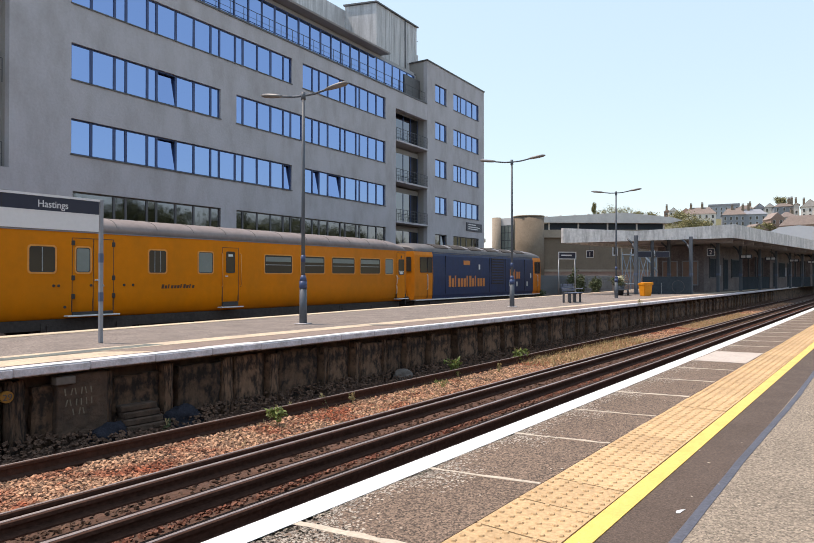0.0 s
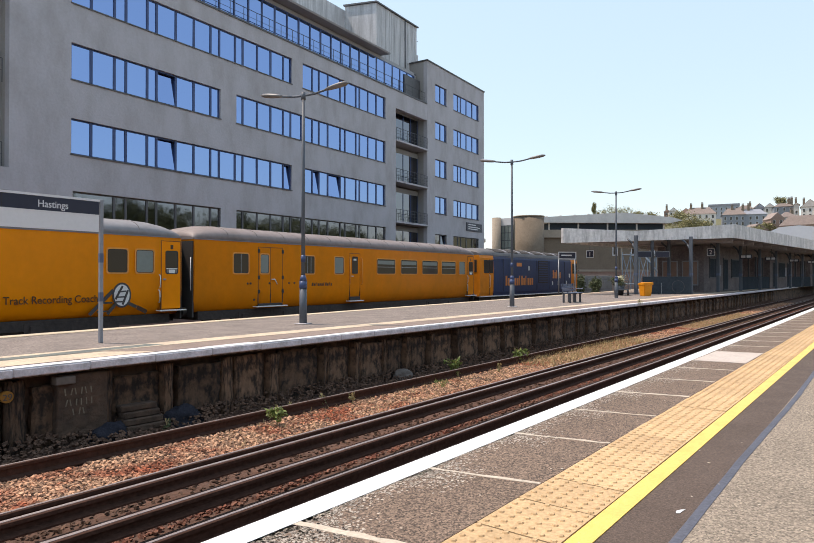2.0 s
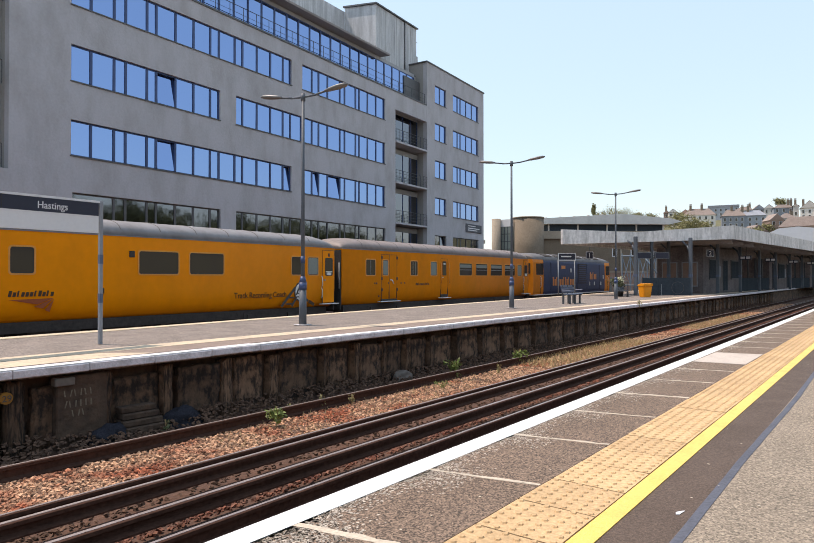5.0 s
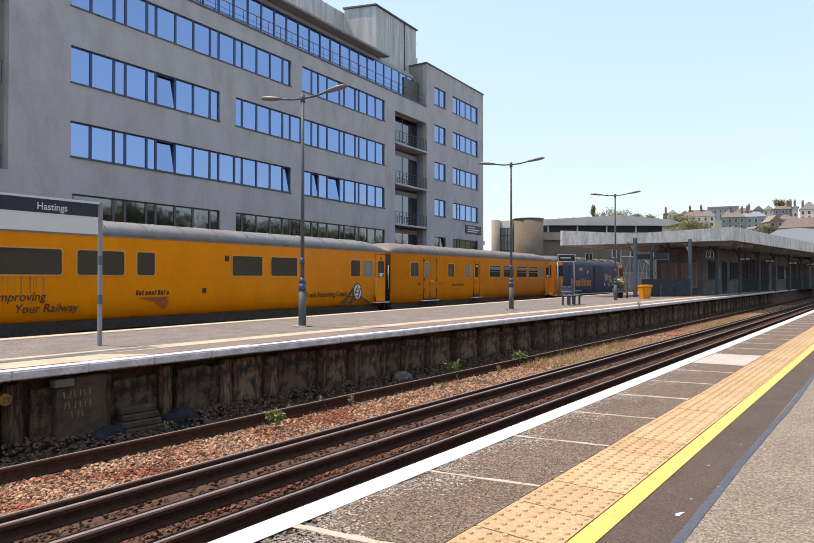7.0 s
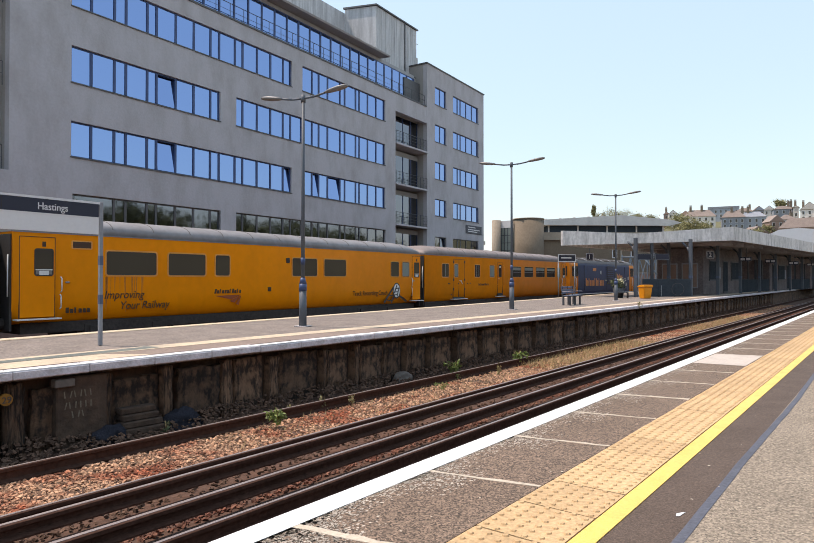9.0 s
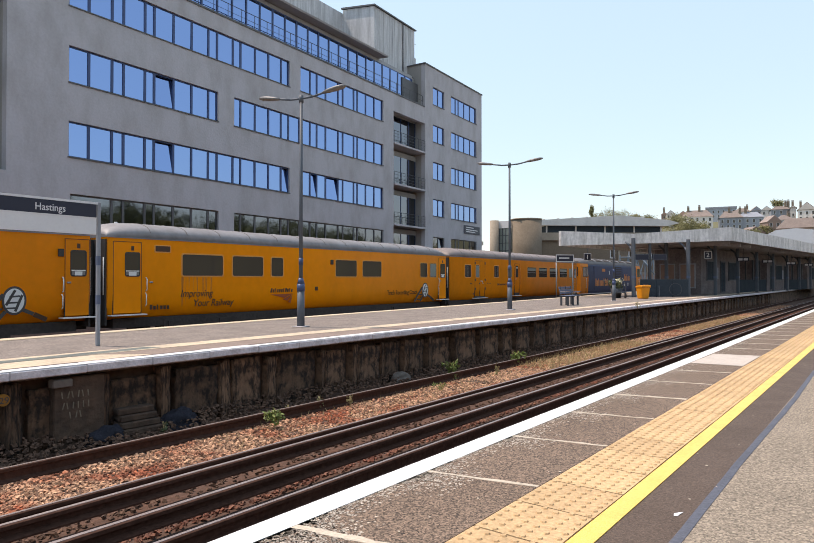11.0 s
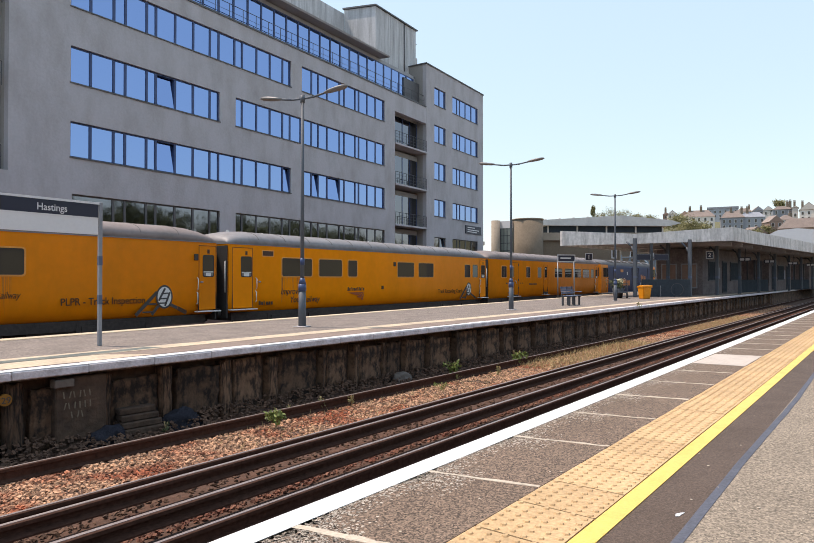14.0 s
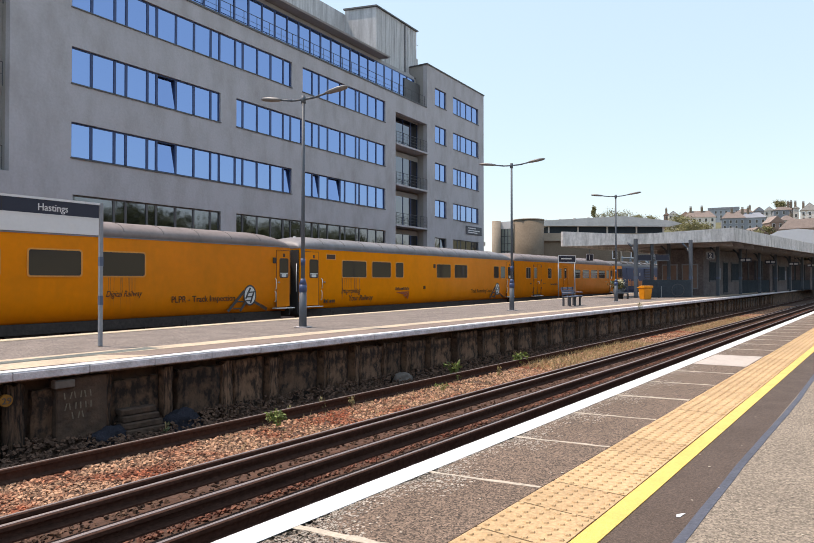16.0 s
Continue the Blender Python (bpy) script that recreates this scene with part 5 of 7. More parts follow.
    for x, z in ((31.9, 0.45), (33.0, 0.45), (34.6, 0.45), (35.2, 1.0), (27.8, 1.5)):
        part("label_plate", cube(x, x + 0.14, TN + 0.005, TN + 0.05, z, z + 0.3), M_DECAL_WHITE, l)
    part("rain_strip", cube(22.75, 35.65, TN + 0.075, TN + 0.10, 2.31, 2.34), M_ROOF_LOCO, l, "grey rain strip")
    for x in (24.0, 29.2, 31.35, 34.3):
        part("panel_joint", cube(x, x + 0.02, TN + 0.012, TN + 0.05, 0.15, 2.2), M_UNDER, l)
    part("skirt", cube(a + 0.1, b - 0.1, TN + 0.04, TN + W - 0.04, -0.16, -0.10), M_DECAL_WHITE, l, "grubby pale sole bar")
    part("underframe", cube(a + 0.2, b - 0.2, TN + 0.2, TN + W - 0.2, -0.7, -0.17), M_UNDER, l)
    for s in (a + 1.6, b - 4.6):
        bm = bmesh.new()
        box(bm, s, s + 3.0, TN + 0.12, TN + 0.42, -0.6, -0.25)
        part("bogie", bm, M_UNDER, l)
        for d in (0.4, 2.6):
            part("wheel", tube(bmesh.new(), (s + d, TN + 0.45, RAIL + 0.5), (s + d, TN + 0.58, RAIL + 0.5), 0.495, seg=20), M_UNDER, l)
    for x, sign in ((a, -1), (b, 1)):
        for yy in (TN + 0.5, TN + W - 0.5):
            part("buffer", tube(bmesh.new(), (x, yy, -0.1), (x + sign * 0.28, yy, -0.1), 0.17, seg=12), M_UNDER, l)
        bm = bmesh.new()
        for k in range(4):
            pipe(bm, [(x, TN + 0.6 + 0.12 * k, 0.5), (x + sign * 0.14, TN + 0.6 + 0.12 * k, 0.3), (x + sign * 0.12, TN + 0.6 + 0.12 * k, -0.3)], 0.03, 6)
        part("hose", bm, M_BLACK, l)
        part("cab_front_window", cube(*sorted((x, x + sign * 0.02)), TN + 0.25, TN + W - 0.25, 1.35, 2.1), M_TRAIN_GLASS, l)
    return l


M_RIB = mat("grimy_roof_seam", (0.15, 0.135, 0.13), 0.7, grain=10, vary=0.2, stain=0.4, stain_size=0.3, bump=0.1)
M_LETTER_PALE = mat("brown_run_off", (0.62, 0.185, 0.010), 0.6, grain=20, vary=0.15, stain=0.3, stain_size=0.3, bump=0.0)
M_TRAIN_C = mat("dull_yellow_coach_paint", (0.88, 0.238, 0.002), 0.52, grain=4, vary=0.05, stain=0.45, stain_size=1.1, stain_color=(0.54, 0.18, 0.010), streak=2.2, bump=0.03, gloss=0.15)
TRAIN = [locomotive(), coach_first(), coach_recording(), coach_inspection()]

# the drawn lengths, brought to the coaches' true length over the couplings
LENGTH = Matrix.Diagonal((0.972, 1, 1, 1))
for vehicle in TRAIN:
    for ob in vehicle.children_recursive:
        ob.data.transform(LENGTH)
        ob.matrix_basis.translation.x *= 0.972


# ---- things on the platforms ----
def lamp_post(x, y, label, tall=5.28):
    p = thing("street_lamp", pose(x, y, 0, 0, 0, 12), label, "lamp post", "platform lamps")
    bm = bmesh.new()
    tube(bm, (0, 0, 0), (0, 0, 0.82), 0.088, 0.082, 14)
    part("base_column", bm, M_LAMP_POLE, p, "stout grey base column")
    bm = bmesh.new()
    tube(bm, (0, 0, 0.82), (0, 0, 0.98), 0.092, 0.088, 14)
    tube(bm, (0, 0, 0.98), (0, 0, 1.12), 0.088, 0.05, 14)
    part("collar", bm, M_LAMP_BLUE, p, "blue painted collar")
    part("door", cube(0.02, 0.1, -0.03, 0.03, 0.32, 0.44, 0.01), M_BLACK, p, "small black box")
    part("foot_plate", cube(-0.15, 0.15, -0.15, 0.15, 0, 0.02, 0.006), M_NOSING, p, "pale mortar foot")
    bm = bmesh.new()
    tube(bm, (0, 0, 1.1), (0, 0, tall), 0.046, 0.034, 12)
    part("pole", bm, M_LAMP_POLE, p)
    part("clamp", tube(bmesh.new(), (0, 0, 1.42), (0, 0, 1.58), 0.052, seg=12), M_LAMP_BLUE, p)
    part("cap", tube(bmesh.new(), (0, 0, tall - 0.12), (0, 0, tall + 0.05), 0.055, 0.05, 12), M_LAMP_POLE, p)
    for sgn in (-1, 1):
        part("arm", pipe(bmesh.new(), [(0, 0, tall - 0.03), (0, sgn * 0.3, tall - 0.02), (0, sgn * 0.66, tall + 0.04)], 0.025, 8), M_LAMP_POLE, p)
        bm = bmesh.new()
        prof = [(0.0, 0.035, 0.03), (0.12, 0.075, 0.05), (0.35, 0.105, 0.06), (0.52, 0.085, 0.05), (0.6, 0.03, 0.02)]
        rings = []
        for d, w, hh in prof:
            yy = sgn * (0.60 + d)
            zz = tall + 0.035 + d * 0.13
            rings.append([bm.verts.new((w * math.cos(i * math.pi / 6), yy, zz + (hh if math.sin(i * math.pi / 6) > 0 else hh * 0.75) * math.sin(i * math.pi / 6))) for i in range(12)])
        for a, b in zip(rings, rings[1:]):
            for i in range(12):
                bm.faces.new((a[i], a[(i + 1) % 12], b[(i + 1) % 12], b[i])).smooth = True
        bm.faces.new(rings[0])
        bm.faces.new(rings[-1])
        bmesh.ops.recalc_face_normals(bm, faces=bm.faces[:])
        part("lantern", bm, M_LAMP_HEAD, p, "oval aluminium lantern")
    return p


lamp_post(9.98, 10.76, "tall grey twin-arm lamp post with a blue collar")
lamp_post(20.03, 10.80, "tall grey twin-arm lamp post beside the bench", 5.2)
lamp_post(31.2, 11.0, "tall grey twin-arm lamp post near the canopy")


def station_sign():
    g = thing("station_sign", FAR, "long dark blue station name board on grey posts", "sign")
    n = 10.0
    part("name_panel", cube(2.95, 5.70, n - 0.02, n + 0.02, 2.10, 2.313, 0.003), M_SIGN_DARK, g, "midnight blue panel")
    part("frame", cube(2.93, 5.72, n - 0.024, n + 0.024, 2.315, 2.35), M_SIGN_WHITE, g)
    part("lower_panel", cube(2.95, 5.70, n - 0.02, n + 0.02, 1.82, 2.09, 0.003), M_SIGN_WHITE, g, "plain pale grey panel")
    part("divider", cube(2.95, 5.70, n - 0.026, n + 0.024, 2.085, 2.10), M_SIGN_WHITE, g)
    part("seam", cube(4.235, 4.243, n - 0.0225, n - 0.02, 2.10, 2.313), M_BLACK, g)
    letters("name", "Hastings", 0.155, M_SIGN_WHITE, g, pose(4.735, n - 0.022, 2.150) @ UPRIGHT, "white lettering", 0.45)
    for s in (2.92, 5.745):
        post = part("post", cube(s - 0.028, s + 0.028, n - 0.028, n + 0.028, 0, 2.355, 0.004), M_SIGN_POST, g, "square grey post")
        for z in (0.68, 1.32):
            part("band", cube(s - 0.0295, s + 0.0295, n - 0.0295, n + 0.0295, z, z + 0.15), M_SEAT_BLUE, post, "slate blue band")
    return g


station_sign()


def bench():
    b = thing("bench", pose(25.2, 10.85, 0, 0, 0, 4) @ Matrix.Scale(0.88, 4), "slate blue metal platform bench with a backrest", "bench")
    for k in range(3):
        part("seat_slat", cube(-0.85, 0.85, -0.36 + 0.13 * k, -0.25 + 0.13 * k, 0.44, 0.475, 0.008), M_SEAT_BLUE, b)
    for k in range(3):
        part("back_slat", cube(-0.85, 0.85, 0.05 + 0.03 * k, 0.085 + 0.03 * k, 0.54 + 0.12 * k, 0.64 + 0.12 * k, 0.008), M_SEAT_BLUE, b)
    for x in (-0.7, 0.0, 0.7):
        bm = bmesh.new()
        box(bm, x - 0.035, x + 0.035, -0.3, -0.22, 0, 0.44)
        box(bm, x - 0.035, x + 0.035, 0.02, 0.10, 0, 0.44)
        box(bm, x - 0.035, x + 0.035, -0.36, 0.10, 0.40, 0.44)
        box(bm, x - 0.03, x + 0.03, 0.09, 0.13, 0.4, 0.9)
        part("leg_frame", bm, M_STEEL_DARK, b, "dark steel leg frame")
    for x in (-0.86, 0.82):
        part("armrest", cube(x, x + 0.05, -0.34, 0.08, 0.62, 0.66, 0.01), M_SEAT_BLUE, b)
    return b


bench()


def grit_bin():
    g = thing("grit_bin", pose(36.0, 11.05, 0, 0, 0, -30) @ Matrix.Scale(0.85, 4), "bright yellow plastic grit bin with a lid", "bin")
    bm = bmesh.new()
    v = box(bm, -0.36, 0.36, -0.27, 0.27, 0, 0.72)
    for p in v[:4]:
        p.co.x *= 0.8
        p.co.y *= 0.8
    bevel(bm, 0.03, 2)
    part("tub", bm, M_GRIT, g)
    bm = plate([(-0.31, 0.73), (0.31, 0.73), (0.31, 0.79), (0.0, 0.90), (-0.31, 0.88)], "x", -0.39, 0.39)
    part("lid", bevel(bm, 0.015), M_GRIT, g, "sloping yellow lid")
    return g


grit_bin()


def planter():
    p = thing("flower_planter", pose(36.6, 12.75, 0) @ Matrix.Scale(0.8, 4), "dark tub with cream blossom and green leaves", "planter")
    bm = bmesh.new()
    tube(bm, (0, 0, 0), (0, 0, 0.7), 0.30, 0.42, 14)
    part("tub", bm, M_STEEL_DARK, p, "dark round tub")
    part("foliage", leaf_cloud(31, 500, (0.0, 0.0, 0.98), (0.5, 0.5, 0.38), 0.07), M_LEAF, p)
    part("blossom", leaf_cloud(32, 160, (0.05, -0.1, 1.2), (0.48, 0.48, 0.24), 0.06), M_FLOWER, p, "cream flowers")
    return p


def leaf_cloud(seed, count, centre, radius, size, clumps=9):
    """Many small leaves in uneven clumps."""
    rng = np.random.default_rng(seed)
    c = rng.normal(0, 0.42, (clumps, 3))
    pick = rng.integers(0, clumps, count)
    p = c[pick] + rng.normal(0, 0.27, (count, 3))
    p = p * np.array(radius) + np.array(centre)
    a = rng.normal(size=(count, 3))
    b = rng.normal(size=(count, 3))
    a /= np.linalg.norm(a, axis=1)[:, None]
    b -= a * (a * b).sum(1)[:, None]
    b /= np.linalg.norm(b, axis=1)[:, None]
    s = size * (0.6 + 0.8 * rng.random((count, 1)))
    quad = np.stack([p - a * s, p + b * s * 0.55, p + a * s, p - b * s * 0.55], 1).reshape(-1, 3)
    me = bpy.data.meshes.new("leaves")
    me.from_pydata(quad.tolist(), [], np.arange(count * 4).reshape(-1, 4).tolist())
    return me


def weed(x, y, z, tall, seed, material, label, leaves=60, spread=0.5, name="weed"):
    w = thing(name, pose(x, y, z), label, "plant", "weeds among the stones")
    rng = random.Random(seed)
    bm = bmesh.new()
    for k in range(5):
        a, d = rng.uniform(0, 6.28), rng.uniform(0.1, 0.5) * tall * spread
        pipe(bm, [(0, 0, 0), (d * 0.5 * math.cos(a), d * 0.5 * math.sin(a), tall * 0.55), (d * math.cos(a), d * math.sin(a), tall * rng.uniform(0.8, 1.0))], 0.004, 4)
    part("stem", bm, M_STRAW, w)
    me = leaf_cloud(seed, leaves, (0, 0, tall * 0.6), (tall * spread * 0.6, tall * spread * 0.6, tall * 0.42), tall * 0.11, 7)
    me.materials.append(material)
    part("leaves", me, material, w)


def grass_patch(name, label, x0, x1, y0, y1, z, count, tall, seed, material):
    rng = np.random.default_rng(seed)
    p = np.stack([x0 + (x1 - x0) * rng.random(count), y0 + (y1 - y0) * rng.random(count), np.full(count, z)], 1)
    lean = rng.normal(0, 0.5, (count, 3)) * tall * np.array([1, 1, 0])
    h = tall * (0.4 + 0.8 * rng.random((count, 1)))
    top = p + lean + np.concatenate([np.zeros((count, 2)), h], 1)
    side = rng.normal(0, 1, (count, 3)) * np.array([1, 1, 0])
    side = side / np.linalg.norm(side, axis=1)[:, None] * 0.006
    v = np.stack([p - side, p + side, top], 1).reshape(-1, 3)
    me = bpy.data.meshes.new(name)
    me.from_pydata(v.tolist(), [], np.arange(count * 3).reshape(-1, 3).tolist())
    me.materials.append(material)
    tagged(new(name, me), label, "grass", kind="stuff")


def greenery():
    for args in ((6.1, 7.12, BED, 0.30, 1, M_LEAF_WEED, "leafy green weed in the ballast", 190, 0.8),
                 (11.7, 7.72, BED, 0.36, 2, M_LEAF_WEED, "leafy green weed beside the rail", 150, 0.7),
                 (14.3, 7.55, BED, 0.42, 3, M_LEAF_WEED, "tall green weed beside the rail", 150, 0.55),
                 (7.4, 7.52, BED, 0.22, 4, M_STRAW_GREEN, "dry spindly weed beside the rail", 40, 0.5),
                 (7.9, 7.30, BED, 0.22, 5, M_STRAW_GREEN, "dry spindly weed beside the rail", 40, 0.5),
                 (12.5, 7.06, BED, 0.24, 6, M_STRAW_GREEN, "dry spindly weed in the ballast", 40, 0.5),
                 (6.8, 7.62, BED, 0.2, 7, M_STRAW_GREEN, "dry spindly weed beside the rail", 30, 0.5),
                 (11.4, 7.45, BED, 0.14, 8, M_LEAF_WEED, "small green weed beside the rail", 40, 0.8),
                 (10.2, 7.0, BED, 0.15, 9, M_LEAF_WEED, "low green weed in the ballast", 140, 1.6),
                 (4.9, 8.02, BED, 0.2, 10, M_LEAF, "dark weed at the foot of the wall", 60, 0.8),
                 (25.9, FAR_EDGE - 0.02, -0.14, 0.3, 12, M_STRAW_GREEN, "weed growing from the coping joint", 50, 0.7)):
        weed(*args)
    grass_patch("dry_grass", "pale dry grass in the ballast", 14.0, 22.0, 6.2, 7.5, BED, 3600, 0.16, 41, M_STRAW)
    grass_patch("dry_grass", "pale dry grass in the ballast", 28.0, 40.0, 5.7, 7.2, BED, 3400, 0.18, 42, M_STRAW)
    grass_patch("dry_grass", "thin dry grass between the rails", 5.0, 14.0, 6.2, 7.4, BED, 900, 0.08, 43, M_STRAW)
    for i, (x, y, sx, sz) in enumerate(((4.24, 8.28, 0.30, 0.17), (5.30, 8.30, 0.30, 0.21), (10.45, 8.22, 0.24, 0.17))):
        bm = bmesh.new()
        bmesh.ops.create_icosphere(bm, subdivisions=4, radius=1)
        for v in bm.verts:
            d = 1 + 0.30 * noise.noise(v.co * 1.6 + Vector((i * 7, 0, 0))) + 0.16 * noise.noise(v.co * 7.5 + Vector((i * 7, 3, 0)))
            v.co = Vector((v.co.x * sx * d, v.co.y * 0.17 * d, v.co.z * sz * d))
        for f in bm.faces:
            f.smooth = True
        solid("rubble_mound", bm, M_BLUE_TARP if i < 2 else M_PATCH_DIM, "%s mound of dusty spoil at the wall foot" % ("slate blue" if i < 2 else "grimy grey"), "mound", m=pose(x, y, BED + 0.06))


M_STRAW_GREEN = mat("dry_greenish_stalks", (0.26, 0.23, 0.11), 0.9, grain=20, vary=0.2, stain=0.2, islands=0.4, bump=0.0)
pl = planter()
for ob in pl.children:
    if not ob.data.materials:
        ob.data.materials.append(M_LEAF if ob.name.startswith("foliage") else M_FLOWER)
greenery()


# ---- canopy and station buildings on the island platform ----
def canopy():
    c = thing("platform_canopy", pose(0, 0, 0), "weathered concrete platform canopy with a V-shaped roof", "canopy")
    A, V, B = (36.0, 15.92, 3.12, 4.02), (39.7, 12.75, 3.30, 3.92), (45.1, 8.2, 3.58, 4.47)
    run = Vector((math.cos(radians(-4.9)), math.sin(radians(-4.9)), 0)) * 62
    def far_end(p):
        return (p[0] + run.x, p[1] + run.y)
    # end fascia: two leaves
    def slab(p, q, drop, name, label, mt):
        bm = bmesh.new()
        d = Vector((q[0] - p[0], q[1] - p[1], 0)).normalized()
        n = Vector((d.y, -d.x, 0)) * 0.14
        if n.x < 0:
            n = -n
        vs = []
        for (x, y, lo, hi) in (p, q):
            vs.append([bm.verts.new((x, y, lo)), bm.verts.new((x, y, hi)), bm.verts.new((x + n.x, y + n.y, hi)), bm.verts.new((x + n.x, y + n.y, lo))])
        for i in range(4):
            j = (i + 1) % 4
            bm.faces.new((vs[0][i], vs[0][j], vs[1][j], vs[1][i]))
        bm.faces.new(vs[0])
        bm.faces.new(vs[1])
        bmesh.ops.recalc_face_normals(bm, faces=bm.faces[:])
        return part(name, bm, mt, c, label)
    slab(A, V, 0, "end_fascia", "stained concrete fascia", M_CANOPY)
    slab(V, B, 0, "end_fascia", "stained concrete fascia", M_CANOPY)
    slab(B, (*far_end(B), 3.58, 4.47), 0, "side_fascia", "stained concrete fascia", M_CANOPY)
    slab(A, (*far_end(A), 3.12, 4.02), 0, "side_fascia", "stained concrete fascia", M_CANOPY)
    # roof leaves
    for p, q in ((A, V), (V, B)):
        bm = bmesh.new()
        pts = [(p[0], p[1], p[2] + 0.2), (q[0], q[1], q[2] + 0.2), (*far_end(q), q[2] + 0.2), (*far_end(p), p[2] + 0.2)]
        lo = [bm.verts.new((x + 0.1, y, z)) for x, y, z in pts]
        hi = [bm.verts.new((x + 0.1, y, z + 0.22)) for x, y, z in pts]
        bm.faces.new(lo[::-1])
        bm.faces.new(hi)
        for i in range(4):
            j = (i + 1) % 4
            bm.faces.new((lo[i], lo[j], hi[j], hi[i]))
        bmesh.ops.recalc_face_normals(bm, faces=bm.faces[:])
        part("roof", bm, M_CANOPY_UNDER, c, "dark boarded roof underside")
    # posts with curved brackets
    for k in range(9):
        for x, y in ((42.2, 10.15), (38.9, 12.5)):
            px, py = x + k * 5.4 * 0.996, y - k * 5.4 * 0.0853
            post = part("post", cube(px - 0.1, px + 0.1, py - 0.1, py + 0.1, 0, 3.6, 0.02), M_LAMP_POLE, c, "grey steel post")
            bm = bmesh.new()
            for s in (1,):
                pipe(bm, [(px, py + s * 0.06, 2.7), (px, py + s * 0.2, 3.1), (px, py + s * 0.5, 3.4)], 0.06, 8)
            part("bracket", bm, M_LAMP_POLE, post, "curved bracket")
            part("band", cube(px - 0.105, px + 0.105, py - 0.105, py + 0.105, 1.15, 1.3), M_SEAT_BLUE, post)
    for k in range(12):
        x = 45.5 + k * 2.5
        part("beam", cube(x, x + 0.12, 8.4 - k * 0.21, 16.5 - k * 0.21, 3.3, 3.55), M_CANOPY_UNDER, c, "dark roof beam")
    return c


canopy()


def number_sign(x, y, z, numeral, label):
    s = thing("platform_number_sign", pose(x, y, z, 0, 0, -54) @ Matrix.Scale(0.75, 4), label, "sign", "platform number signs")
    part("panel", cube(-0.33, 0.33, 0, 0.06, -0.33, 0.33, 0.01), M_SIGN_DARK, s, "dark panel")
    part("border", ring_frame(-0.33, 0.33, -0.33, 0.33, 0.04), M_SIGN_WHITE, s, "white border")
    letters("numeral", numeral, 0.55, M_SIGN_WHITE, s, pose(-0.15, -0.004, -0.19) @ UPRIGHT, "white numeral")
    part("hanger", tube(bmesh.new(), (0, 0.03, 0.33), (0, 0.03, 0.85), 0.02, seg=6), M_STEEL_DARK, s)


def ring_frame(x0, x1, z0, z1, w):
    bm = bmesh.new()
    for a, b, c, d in ((x0, x1, z0, z0 + w), (x0, x1, z1 - w, z1), (x0, x0 + w, z0 + w, z1 - w), (x1 - w, x1, z0 + w, z1 - w)):
        box(bm, a, b, -0.006, 0, c, d)
    return bm


number_sign(46.4, 9.9, 2.74, "2", "dark square platform sign with a white numeral two")
number_sign(41.3, 16.35, 2.6, "1", "dark square platform sign with a white numeral one")


def notice_frame():
    s = thing("notice_board", pose(37.0, 16.1, 0, 0, 0, -40), "wide notice board on two thin posts", "sign")
    part("panel", cube(-0.6, 0.6, 0, 0.05, 2.15, 2.62, 0.01), M_SIGN_DARK, s, "dark panel")
    part("border", ring_frame(-0.6, 0.6, 2.15, 2.62, 0.05), M_SIGN_WHITE, s, "white border")
    part("text_bar", cube(-0.4, 0.3, -0.004, -0.001, 2.36, 2.44), M_SIGN_WHITE, s)
    for x in (-0.55, 0.55):
        part("post", tube(bmesh.new(), (x, 0.06, 0), (x, 0.06, 2.2), 0.04, seg=8), M_STEEL, s)


notice_frame()


